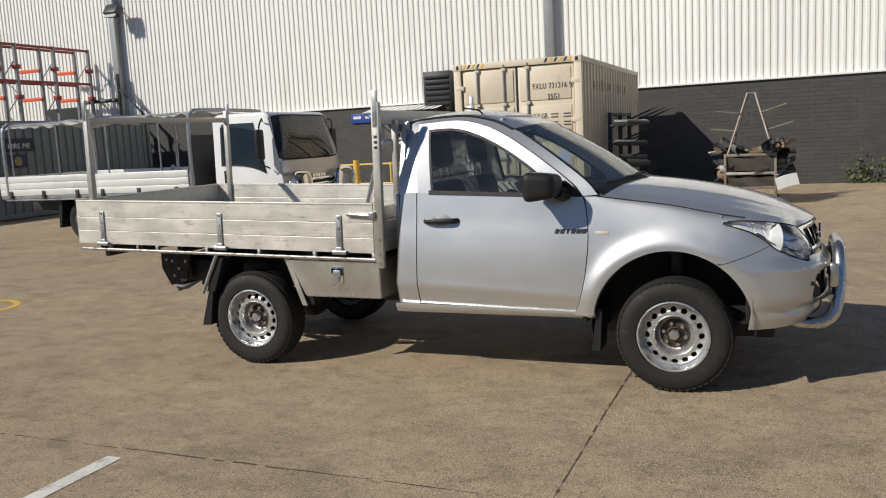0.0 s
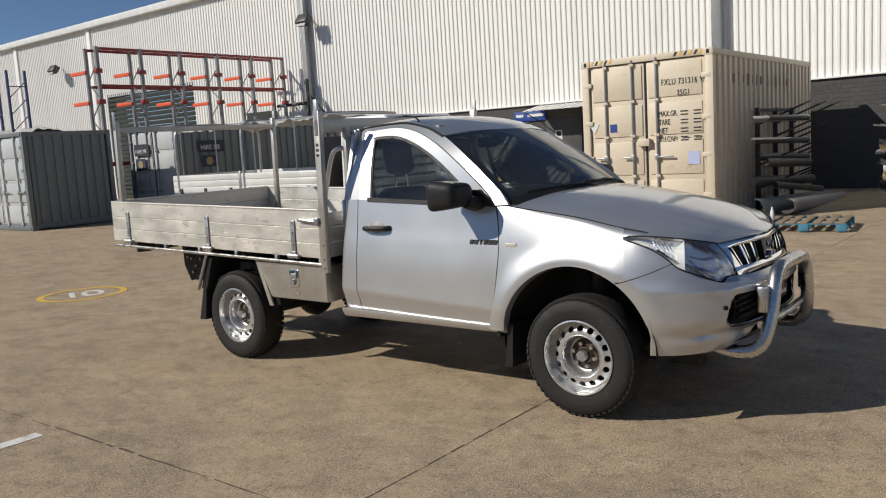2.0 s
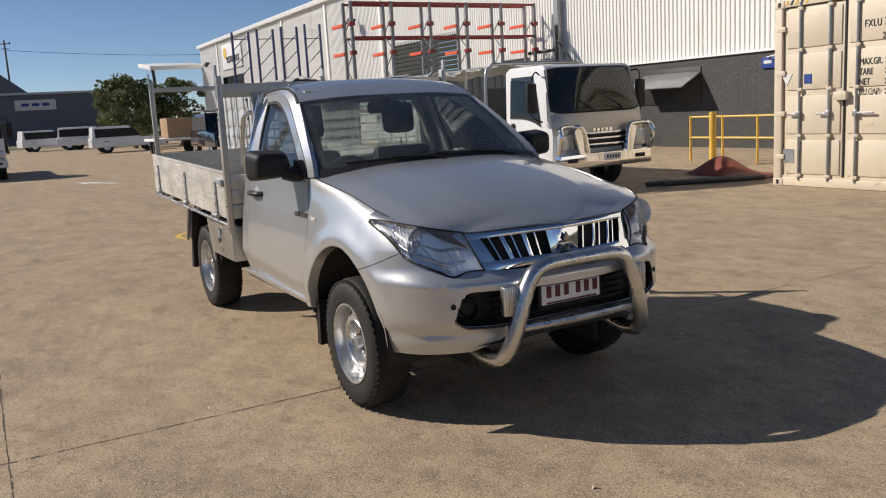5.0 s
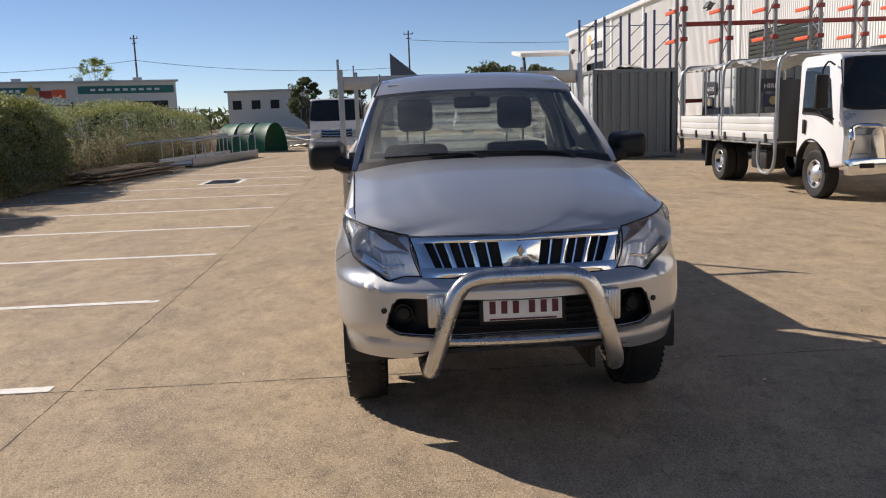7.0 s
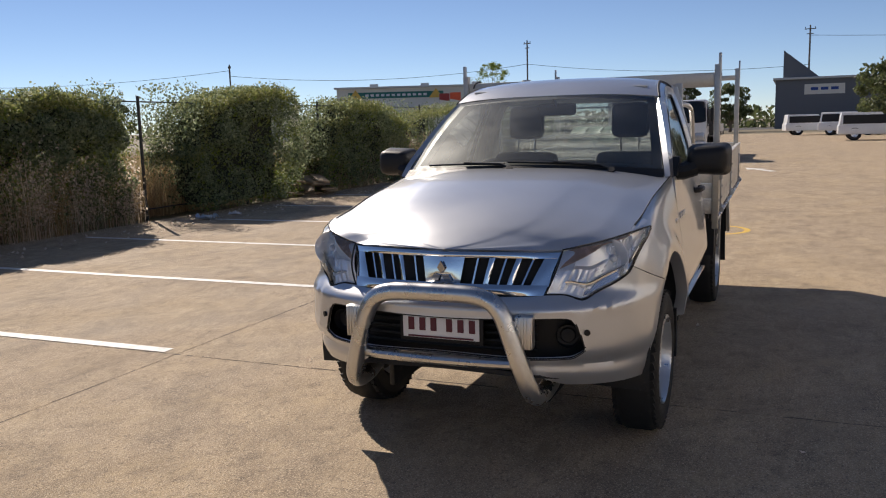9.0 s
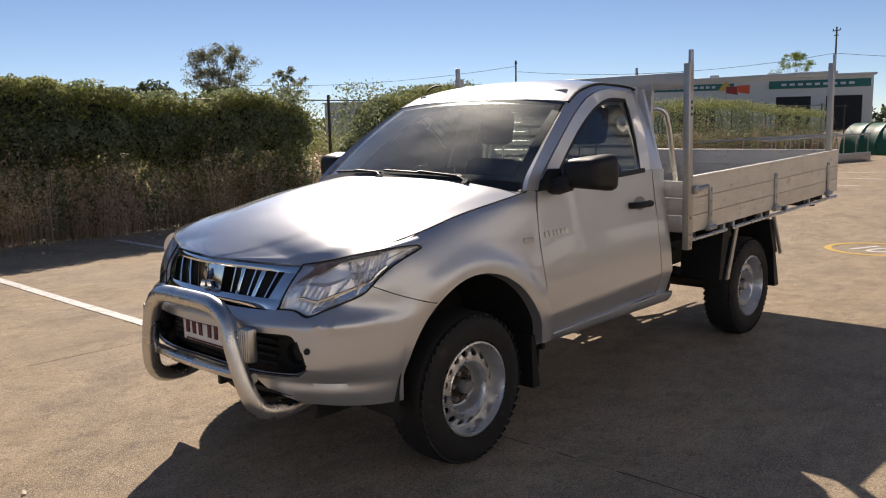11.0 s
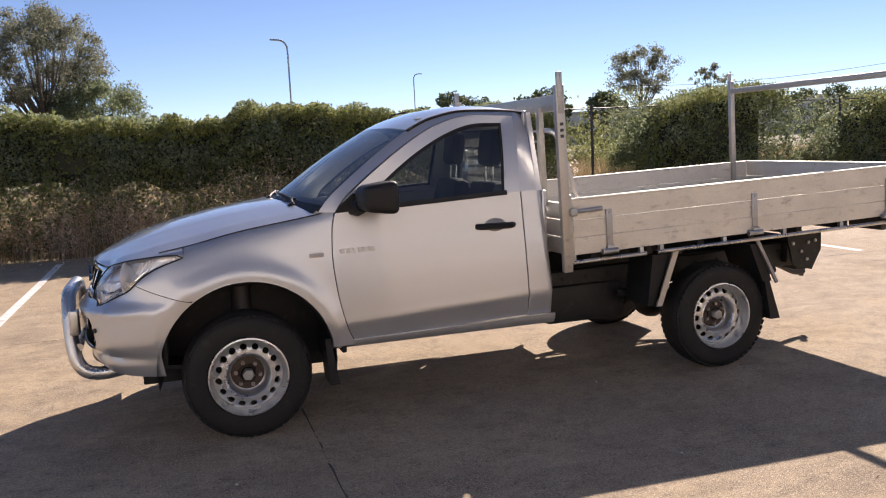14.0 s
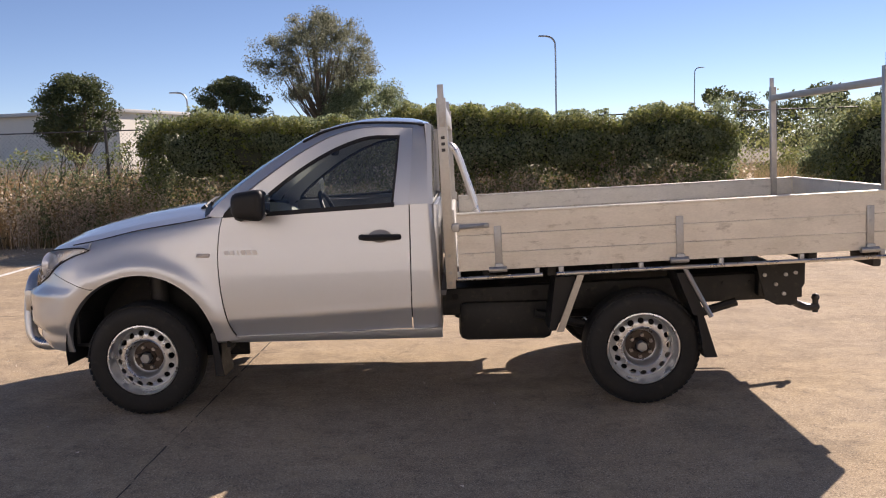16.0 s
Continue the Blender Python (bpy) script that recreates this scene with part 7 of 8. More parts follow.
# ---- distant buildings, poles ----
SHED_WALL = mat("pale shed wall", (0.74, 0.71, 0.64), 0.6, var=0.05, scale=0.2, fine=3)
SHED_ROOF = mat("pale shed roof", (0.55, 0.55, 0.54), 0.5, var=0.05)
GREEN_BAN = mat("green fascia", (0.02, 0.16, 0.13), 0.5, var=0.08)
DARK_WALL = mat("dark grey panel wall", (0.13, 0.14, 0.16), 0.6, var=0.08, scale=0.3)


def shed(at, turn, size, label, wall_mat, roof_h=0.25, doors=(), bands=(), base=-0.1):
    """A long low industrial shed; its front faces local -y."""
    L, D, H = size
    s = thing("industrial_shed", label, "building", "", at, turn)
    bm = bmesh.new()
    box(bm, (0, D / 2, H / 2 + base), (L, D, H))
    part("wall", bm, wall_mat, s, smooth=False)
    bm = bmesh.new()
    box(bm, (0, D / 2 - 0.2, H + roof_h / 2 + base), (L + 0.6, D + 0.8, roof_h), 0.02)
    part("roof", bm, SHED_ROOF, s)
    for x, w, h in doors:
        bm = bmesh.new()
        box(bm, (x, -0.02, h / 2), (w, 0.12, h))
        part("door", bm, SHADE_DK, s, smooth=False)
    for x, z, w, h, m in bands:
        bm = bmesh.new()
        box(bm, (x, -0.06, z), (w, 0.10, h))
        part("fascia_sign", bm, m, s, smooth=False)
    return s


ang = math.degrees(math.atan2(-29.0 + 58.4, -110.6 + 98.6))
sh = shed((-104.6, -43.7, 0), ang, (31.8, 52, 7.0), "long pale shed with green fascia signs", SHED_WALL, doors=((6.6, 4.2, 4.4), (12.6, 4.2, 4.4), (-6.0, 6.0, 3.4)),
          bands=((9.6, 5.95, 12.0, 1.0, GREEN_BAN), (-7.5, 5.95, 13.5, 0.85, GREEN_BAN)))
for k in range(9):
    bm = bmesh.new()
    box(bm, (5.4 + 1.0 * k, -0.13, 5.95), (0.62, 0.04, 0.3))
    part("letter_bar", bm, WHITE_FLAT, sh)
for k in range(12):
    bm = bmesh.new()
    box(bm, (-11.6 + 0.75 * k, -0.13, 5.95), (0.48, 0.04, 0.32))
    part("letter_bar", bm, WHITE_FLAT, sh)
for x in (-1.8, -13.2):
    bm = bmesh.new()
    prism(bm, [(-1.0, -0.5), (1.0, -0.5), (0, 0.8)], 0.05, pose(x, -0.14, 5.95))
    part("emblem", bm, YELLOW, sh)
for k in range(4):
    bm = bmesh.new()
    box(bm, (-11 + 7.5 * k, 5, 7.35), (1.2, 1.2, 0.8), 0.05)
    part("roof_vent", bm, SHED_ROOF, sh)
shed((-88.0, -66.0, 0), ang, (10, 10, 4.6), "pale low shed behind the hedge", SHED_WALL)
shed((-95.0, -109.0, 0), ang + 10, (13, 12, 6.0), "grey low building in the distance", SHED_WALL)
shed((-66.0, -117.0, 0), ang + 10, (16, 12, 5.2), "pale distant factory building", SHED_WALL)
shed((36.0, -57.0, 0), 180 - 15, (24, 10, 4.9), "long white-roofed building beyond the field", SHED_WALL)
brx = shed((-104.0, 6.4, 0), 90, (14.0, 14, 5.9), "dark grey panel building with a pale sign", DARK_WALL, bands=((-1.6, 4.6, 4.4, 1.2, SHED_WALL),))
bm = bmesh.new()
prism(bm, [(-6.2, 5.7), (-6.2, 9.3), (-1.8, 5.7)], 0.35, pose(0, 0, 0))
part("fin_wall", bm, DARK_WALL, brx)
for k in range(3):
    bm = bmesh.new()
    box(bm, (-2.7 + 1.1 * k, -0.14, 4.65), (0.8, 0.04, 0.34))
    part("letter_bar", bm, BLUE_SIGN, brx)
hs = shed((-103.0, -16.0, 0), 90, (9.5, 10, 5.0), "white two-storey house row beyond the street", SHED_WALL)
for k in range(4):
    bm = bmesh.new()
    box(bm, (-3.6 + 2.4 * k, -0.03, 3.3), (1.1, 0.1, 1.1))
    part("window", bm, SHADE_DK, hs, smooth=False)

POLE = mat("weathered pole timber", (0.13, 0.115, 0.10), 0.8, var=0.2)


def power_pole(at, h, turn):
    p = thing("power_pole", "timber power pole with a crossarm", "power pole", "power poles", at, turn)
    bm = bmesh.new()
    cyl(bm, (0, 0, -0.1), (0, 0, h), 0.16, 10, 0.11)
    part("pole", bm, POLE, p)
    bm = bmesh.new()
    box(bm, (0, 0, h - 0.45), (1.5, 0.1, 0.12), 0.01)
    box(bm, (0, 0, h - 1.1), (0.9, 0.1, 0.1), 0.01)
    part("crossarm", bm, POLE, p)
    for x in (-0.65, 0.65, 0.0):
        bm = bmesh.new()
        cyl(bm, (x, 0, h - 0.4), (x, 0, h - 0.15 + (0.25 if x == 0 else 0)), 0.05, 8)
        part("insulator", bm, STEEL_DK, p)
    return p


power_pole((-118.3, -36.2, 0), 13.9, 60)
power_pole((-123.5, 3.3, 0), 13.9, 80)
power_pole((-98.2, -76.3, 0), 11.2, 50)
for a, b, sag in (((-118.3, -36.2, 10.4), (-123.5, 3.3, 8.6), 1.0), ((-118.3, -36.2, 10.4), (-98.2, -76.3, 9.6), 1.4), ((-123.5, 3.3, 12.6), (-130.0, 60.0, 13.5), 1.2), ((-98.2, -76.3, 10.4), (-78.0, -130.0, 10.0), 1.4)):
    a, b = Vector(a), Vector(b)
    bm = bmesh.new()
    tube(bm, [a.lerp(b, k / 12) - Vector((0, 0, sag * 4 * (k / 12) * (1 - k / 12))) for k in range(13)], 0.03, 5)
    tagged(part("power_line", bm, STEEL_DK), "thin dark overhead power line", "power line", "power lines")


def street_lamp(at, h, turn):
    p = thing("street_lamp", "galvanised street lamp with a curved arm", "street lamp", "street lamps", at, turn)
    bm = bmesh.new()
    tube(bm, smooth_line([(0, 0, -0.1), (0, 0, h * 0.5), (0, 0, h - 1.4), (0.12, 0, h - 0.5), (0.55, 0, h - 0.1), (1.1, 0, h)], 5), 0.09, 8)
    part("pole", bm, ZINC, p)
    bm = bmesh.new()
    box(bm, (1.4, 0, h), (0.75, 0.28, 0.14), 0.05)
    part("lantern", bm, ZINC, p)


street_lamp((-9.9, -79.5, 0), 12.3, 15)
street_lamp((-40.0, -138.5, 0), 13.7, 195)
street_lamp((28.0, -80.0, 0), 8.0, 0)

for x, c in ((-86.7, RED), (-85.0, ORANGE)):
    fg = thing("banner_flag", "red-orange feather flag beyond the hedge", "flag", "feather flags", (x, -37.6 + (x + 86.7) * 1.2, 0))
    bm = bmesh.new()
    cyl(bm, (0, 0, -0.1), (0, 0, 5.3), 0.03, 6)
    part("pole", bm, ZINC, fg)
    bm = bmesh.new()
    sheet(bm, lambda a, b: (0.1 * math.sin(5 * a), 1.35 * a, 4.55 + 0.70 * b - 0.25 * a * (1 - b)), 8, 4)
    part("cloth", bm, c, fg)


# ---- light trucks ----
TGLASS = glass("truck glass", (0.55, 0.62, 0.60), dust=0.02, ior=1.6)
SILVER_DULL = mat("dusty grey truck paint", (0.44, 0.43, 0.41), 0.35, 0.6, var=0.05, coat=0.4)


def truck_wheel(parent, x, y, sgn, r=0.375, dual=False):
    w = part("wheel", bmesh.new(), TYRE, parent)
    bm = bmesh.new()
    lathe(bm, [(0.22, 0.09), (0.25, 0.11), (r - 0.03, 0.11), (r, 0.08), (r, -0.08), (r - 0.03, -0.11), (0.22, -0.10)], 36)
    part("tyre", bm, TYRE, w)
    bm = bmesh.new()
    lathe(bm, [(0.225, 0.09), (0.215, 0.10), (0.20, 0.07), (0.15, 0.02 if dual else 0.06), (0.11, 0.03 if dual else 0.10), (0.07, 0.05 if dual else 0.12), (0.001, 0.06 if dual else 0.125)], 32)
    rm = part("rim", bm, RIM, w)
    for k in range(5):
        a = 2 * math.pi * k / 5
        bm = bmesh.new()
        cyl(bm, (0.165 * math.cos(a), 0.03, 0.165 * math.sin(a)), (0.165 * math.cos(a), 0.085, 0.165 * math.sin(a)), 0.032, 8)
        part("rim_hole", bm, BLACK, rm)
    w.matrix_basis = pose(x, y, r, 0, 0, 0 if sgn > 0 else 180)
    return w


def cab_shell(bm, prof, w0, w1, z0, z1):
    """A cab out of its side outline, narrower at the top."""
    a = [bm.verts.new((x, -1, z)) for x, z in prof]
    b = [bm.verts.new((x, 1, z)) for x, z in prof]
    n = len(a)
    for v in a + b:
        t = min(1, max(0, (v.co.z - z0) / (z1 - z0)))
        v.co.y *= w0 + (w1 - w0) * t * t
    bm.faces.new(a)
    bm.faces.new(b[::-1])
    for i in range(n):
        bm.faces.new((a[(i + 1) % n], a[i], b[i], b[(i + 1) % n]))
    bmesh.ops.bevel(bm, geom=[e for e in bm.edges], offset=0.05, segments=3, affect="EDGES", profile=0.6)


def cab_truck(at, label, front, tray_len, hoops, wb=3.55, group="light trucks"):
    """A forward-control truck that faces +x; x = 0 at the front axle, y = 0 on its middle line."""
    t = thing("truck", label, "truck", group, at)
    bm = bmesh.new()
    cab_shell(bm, [(-0.55, 0.55), (-0.55, 2.10), (-0.42, 2.17), (0.68, 2.17), (0.78, 2.10), (0.98, 1.36), (1.04, 1.0), (1.06, 0.55), (0.62, 0.50), (0.52, 0.78), (0.25, 0.92), (-0.25, 0.92), (-0.45, 0.75)], 0.985, 0.93, 1.3, 2.17)
    cb = part("cab", bm, WHITE, t, angle=40)
    cb.matrix_basis = Matrix.Translation((-0.066, 0, 0)) @ Matrix.Diagonal((0.88, 1, 1, 1))
    bm = bmesh.new()
    sheet(bm, lambda a, b: Vector((1.065 - 0.205 * b + 0.012 - 0.09 * (2 * a - 1) ** 4, (0.945 - 0.035 * b) * (2 * a - 1), 1.37 + 0.72 * b - 0.05 * abs(2 * a - 1) ** 8 * (2 * b - 1))), 24, 8)
    wsn = part("windscreen", bm, TGLASS, cb, angle=60)
    # Black sheet behind the whole glass, for the cab's unlit inside, and its border.
    bm = bmesh.new()
    sheet(bm, lambda a, b: Vector((1.06 - 0.205 * b + 0.004 - 0.09 * (2 * a - 1) ** 4, (0.975 - 0.035 * b) * (2 * a - 1), 1.34 + 0.775 * b - 0.05 * abs(2 * a - 1) ** 8 * (2 * b - 1))), 24, 8)
    part("windscreen_backing", bm, BLACK, cb)
    for y in (0.55, -0.12):
        bm = bmesh.new()
        tube(bm, [(1.085, y, 1.36), (1.068, y - 0.06, 1.43), (0.985, y - 0.50, 1.66)], 0.012, 6)
        part("wiper", bm, PLASTIC, wsn)
    bm = bmesh.new()
    sheet(bm, lambda a, b: Vector((1.145 - 0.095 * (2 * a - 1) ** 4 - 0.06 * b * b, 0.975 * (2 * a - 1), 0.98 + 0.36 * b)), 16, 4)
    part("front_panel", bm, front, cb, solid=0.02)
    gl = part("grille", sheet(bmesh.new(), lambda a, b: Vector((1.15, 0.56 * (2 * a - 1), 0.74 + 0.26 * b)), 4, 2), PLASTIC, cb, solid=0.03)
    for z in (0.80, 0.90, 0.99):
        bm = bmesh.new()
        tube(bm, [(1.16, -0.58, z + 0.03), (1.185, -0.3, z), (1.185, 0.3, z), (1.16, 0.58, z + 0.03)], 0.022, 6)
        part("grille_bar", bm, CHROME, gl)
    bm = bmesh.new()
    box(bm, (1.20, 0, 0.545), (0.16, 2.02, 0.25), 0.03)
    bp = part("bumper", bm, CHROME if front is SILVER_DULL else WHITE, cb)
    bm = bmesh.new()
    box(bm, (1.285, 0.12, 0.58), (0.01, 0.37, 0.12), 0.003)
    part("number_plate", bm, PLATE_WHITE, bp)
    for k in range(5):
        bm = bmesh.new()
        box(bm, (1.292, 0.0 + 0.06 * k, 0.585), (0.004, 0.035, 0.06))
        part("print_bar", bm, PRINT_DK, bp)
    for k in range(5):
        bm = bmesh.new()
        box(bm, (1.155, -0.18 + 0.09 * k, 1.045), (0.01, 0.06, 0.05))
        part("badge_bar", bm, CHROME, cb)
    for s in (1, -1):
        bm = bmesh.new()
        box(bm, (1.13, 0.78 * s, 0.86), (0.10, 0.36, 0.28), 0.04, pose(0, 0, 0, 0, 0, -14 * s))
        part("headlight", bm, mat("lamp glass", (0.50, 0.52, 0.54), 0.12, 0.4), cb)
        bm = bmesh.new()
        box(bm, (1.255, 0.74 * s, 0.56), (0.07, 0.22, 0.07), 0.01)
        part("fog_lamp", bm, PLASTIC, bp)
        if front is SILVER_DULL:
            bm = bmesh.new()
            tube(bm, smooth_line([(1.22, 1.0 * s, 0.66), (1.34, 1.0 * s, 0.95), (1.26, 0.96 * s, 1.10), (1.24, 0.70 * s, 1.12), (1.27, 0.50 * s, 1.06), (1.30, 0.42 * s, 0.68)], 4), 0.035, 8)
            part("bar_hoop", bm, CHROME, bp)
            bm = bmesh.new()
            prism(bm, [(0.36, 0.66), (0.58, 0.66), (0.68, 1.05), (0.56, 1.12)], 0.06, pose(1.24, 0, 0, 0, 0, 0) @ pose(0, 0, 0, 0, 0, 90) @ Matrix.Diagonal((s, 1, 1, 1)))
            part("bar_plate", bm, CHROME, bp)
        # door, window, mirror
        bm = bmesh.new()
        sheet(bm, lambda a, b: Vector((-0.33 + (0.98 - 0.22 * b) * a, (0.988 - 0.045 * b) * s, 1.33 + 0.67 * b - 0.16 * a ** 3 * (1 - b))), 6, 4)
        part("side_window", bm, TGLASS, cb)
        # Black behind the side glass too, in place of the dim cab.
        bm = bmesh.new()
        sheet(bm, lambda a, b: Vector((-0.36 + (1.04 - 0.22 * b) * a, (0.982 - 0.045 * b) * s, 1.29 + 0.74 * b - 0.16 * a ** 3 * (1 - b))), 6, 4)
        part("window_backing", bm, BLACK, cb)
        bm = bmesh.new()
        box(bm, (-0.25, 0.995 * s, 1.10), (0.09, 0.03, 0.22), 0.015)
        part("handle", bm, PLASTIC, cb)
        bm = bmesh.new()
        tube(bm, smooth_line([(0.66, 0.97 * s, 2.0), (0.76, 1.12 * s, 2.04), (0.74, 1.20 * s, 1.85), (0.74, 1.20 * s, 1.35), (0.80, 1.02 * s, 1.22)], 4), 0.014, 6)
        ar = part("mirror_arm", bm, PLASTIC, cb)
        bm = bmesh.new()
        box(bm, (0.74, 1.20 * s, 1.62), (0.09, 0.20, 0.50), 0.035)
        part("mirror", bm, PLASTIC, ar)
        bm = bmesh.new()
        sheet(bm, lambda a, b: Vector((0.50 * math.cos(math.pi * a) * 1.02, (0.90 + 0.10 * b) * s, 0.42 + 0.50 * math.sin(math.pi * a))), 16, 2)
        part("wheel_arch", bm, PLASTIC, cb, solid=0.02)
        truck_wheel(t, 0, 0.85 * s, s)
        truck_wheel(t, -wb, 0.86 * s, s, dual=True)
        truck_wheel(t, -wb, 0.62 * s, s, dual=True)
        for y0, y1 in ((-0.55, -0.05), (0.55, 0.05)):
            if s > 0:
                bm = bmesh.new()
                tube(bm, [(1.10, y0, 1.36), (1.06, (y0 + y1) / 2, 1.42), (1.0, y1, 1.47)], 0.012, 6)
                part("wiper", bm, PLASTIC, cb)
    bm = bmesh.new()
    for s in (1, -1):
        box(bm, (-wb / 2 - 0.6, 0.38 * s, 0.62), (wb + 2.6, 0.07, 0.18), 0.01)
    box(bm, (-wb / 2 - 0.3, 0, 0.62), (0.08, 0.8, 0.15))
    part("chassis", bm, UNDER, t)
    bm = bmesh.new()
    box(bm, (-1.9, -0.80, 0.52), (0.62, 0.36, 0.36), 0.05)
    part("side_tank", bm, UNDER, t)
    x0, x1, yw = -0.95, -0.95 - tray_len, 1.14
    bm = bmesh.new()
    box(bm, ((x0 + x1) / 2, 0, 0.86), (tray_len, 2 * yw, 0.08), 0.01)
    part("tray_floor", bm, ZINC, t)
    TW = mat("white aluminium dropside", (0.70, 0.70, 0.68), 0.45, 0.2, var=0.06, scale=3)
    mid = (x0 + x1) / 2
    for s in (1, -1):
        for a, b in ((x0 - 0.03, mid + 0.04), (mid - 0.04, x1 + 0.03)):
            ds = part("dropside", bmesh.new(), TW, t)
            for k in range(3):
                bm = bmesh.new()
                box(bm, ((a + b) / 2, yw * s, 0.945 + 0.125 * k), (abs(a - b), 0.03, 0.12), 0.008)
                part("plank", bm, TW, ds)
            for f in (0.12, 0.5, 0.88):
                bm = bmesh.new()
                box(bm, (a + (b - a) * f, (yw + 0.025) * s, 0.90), (0.07, 0.03, 0.15), 0.01)
                part("latch", bm, STEEL_DK, ds)
            bm = bmesh.new()
            cyl(bm, (a - 0.1, yw * s, 0.80), (b + 0.1, yw * s, 0.80), 0.015, 6)
            part("rope_rail", bm, ZINC, ds)
        bm = bmesh.new()
        box(bm, (mid, yw * s, 1.05), (0.07, 0.05, 0.5), 0.01)
        part("side_post", bm, ZINC, t)
        bm = bmesh.new()
        prism(bm, [(-wb - 0.50, 0.85), (-wb - 0.42, 0.85), (-wb - 0.50, 0.25), (-wb - 0.56, 0.25)], 0.5, pose(0, 0.78 * s, 0))
        part("mudflap", bm, PLASTIC, t)
    bm = bmesh.new()
    box(bm, (x1, 0, 1.07), (0.03, 2 * yw, 0.37), 0.008)
    part("tailgate", bm, TW, t)
    bm = bmesh.new()
    box(bm, (x0 + 0.02, 0, 1.35), (0.05, 2 * yw, 1.0), 0.01)
    part("headboard", bm, STEEL_DK, t)
    if hoops:
        n = 3
        for k in range(n):
            x = x0 + 0.06 - (tray_len - 0.15) * k / (n - 1)
            bm = bmesh.new()
            tube(bm, smooth_line([(x, -yw, 0.9), (x, -yw, 2.0), (x, -yw + 0.10, 2.22), (x, -yw + 0.35, 2.28), (x, yw - 0.35, 2.28), (x, yw - 0.1, 2.22), (x, yw, 2.0), (x, yw, 0.9)], 4), 0.032, 8)
            part("cage_hoop", bm, ZINC, t)
        for z in (1.55, 2.24):
            for s in (1, -1):
                bm = bmesh.new()
                cyl(bm, (x0, (yw - (0.2 if z > 2 else 0)) * s, z), (x1, (yw - (0.2 if z > 2 else 0)) * s, z), 0.02, 6)
                if z > 2:
                    part("cage_rail", bm, ZINC, t)
                else:
                    bm.free()
        for k in range(4):
            bm = bmesh.new()
            x = x0 - 0.6 - (tray_len - 1.0) * k / 3
            cyl(bm, (x, -yw, 1.2), (x, -yw, 2.2), 0.016, 6)
            part("cage_upright", bm, ZINC, t)
        bm = bmesh.new()
        tube(bm, smooth_line([(x0 + 0.05, -yw - 0.02, 1.2), (x0 + 0.05, -yw - 0.02, 0.55), (x0 - 0.12, -yw - 0.02, 0.34), (x0 - 0.42, -yw - 0.02, 0.34), (x0 - 0.55, -yw - 0.02, 0.5), (x0 - 0.55, -yw - 0.02, 0.85)], 4), 0.03, 8)
        part("side_guard", bm, ZINC, t)
    return t


cab_truck((-6.5, 6.95, 0), "white cab truck with a silver front and caged tray", SILVER_DULL, 4.60, True, 3.68)
bm = bmesh.new()
sheet(bm, lambda a, b: Vector((-12.0 + 4.5 * a, 5.90 + 2.1 * b, 2.255 + 0.10 * noise.noise(Vector((9 * a, 3.5 * b, 1.0))) + 0.05 * noise.noise(Vector((26 * a, 9 * b, 4.0))) - 0.07 * abs(2 * b - 1) ** 3)), 90, 24)
tagged(part("tarpaulin", bm, TARP), "rolled pale grey tarpaulin along a truck cage", "tarpaulin")
cab_truck((-26.4, -2.45, 0), "white cab truck parked facing the yard", WHITE, 4.2, False, 3.3)


def parked_car(at, turn, paint, label, h=1.75, L=4.6, boxy=True):
    c = thing("car", label, "car", "parked cars", at, turn)
    bm = bmesh.new()
    bh = h * 0.56
    prof = [(-L / 2, 0.35), (-L / 2, bh), (L * 0.14, bh), (L * 0.47, bh * 0.92), (L / 2, bh * 0.62), (L / 2, 0.35)]
    cab_shell(bm, prof, 0.92, 0.9, 0.3, bh)
    part("body", bm, paint, c, angle=40)
    bm = bmesh.new()
    cab_shell(bm, [(-L / 2 + 0.05, bh - 0.05), (-L / 2 + 0.15, h), (L * 0.02, h), (L * 0.16, bh - 0.05)], 0.86, 0.74, bh, h)
    gh = part("cabin", bm, paint, c, angle=40)
    for s in (1, -1):
        bm = bmesh.new()
        sheet(bm, lambda a, b: Vector((-L / 2 + 0.25 + (L * 0.60 - 0.35 * b) * a, (0.865 - 0.10 * b) * s, bh + 0.06 + (h - bh - 0.2) * b)), 2, 2)
        part("side_window", bm, BLACK, gh)
    bm = bmesh.new()
    sheet(bm, lambda a, b: Vector((L * 0.16 - L * 0.13 * b + 0.03, (0.76 - 0.1 * b) * (2 * a - 1), bh + (h - bh - 0.08) * b)), 4, 2)
    part("windscreen", bm, TGLASS, gh)
    bm = bmesh.new()
    box(bm, (L / 2 + 0.06, 0, 0.5), (0.16, 1.75, 0.25), 0.04)
    part("bumper", bm, PLASTIC, c)
    for s in (1, -1):
        bm = bmesh.new()
        box(bm, (L / 2 - 0.02, 0.62 * s, bh * 0.74), (0.08, 0.26, 0.18), 0.03)
        part("headlight", bm, mat("far lamp glass", (0.6, 0.6, 0.6), 0.15, 0.3), c)
        for x in (L * 0.30, -L * 0.30):
            bm = bmesh.new()
            lathe(bm, [(0.20, 0.10), (0.34, 0.11), (0.38, 0.08), (0.38, -0.1), (0.2, -0.1)], 24, pose(x, 0.80 * s, 0.38, 0, 0, 0 if s > 0 else 180))
            w = part("wheel", bm, TYRE, c)
            bm = bmesh.new()
            lathe(bm, [(0.21, 0.10), (0.12, 0.07), (0.001, 0.08)], 20, pose(x, 0.80 * s, 0.38, 0, 0, 0 if s > 0 else 180))
            part("rim", bm, RIM, w)
    return c


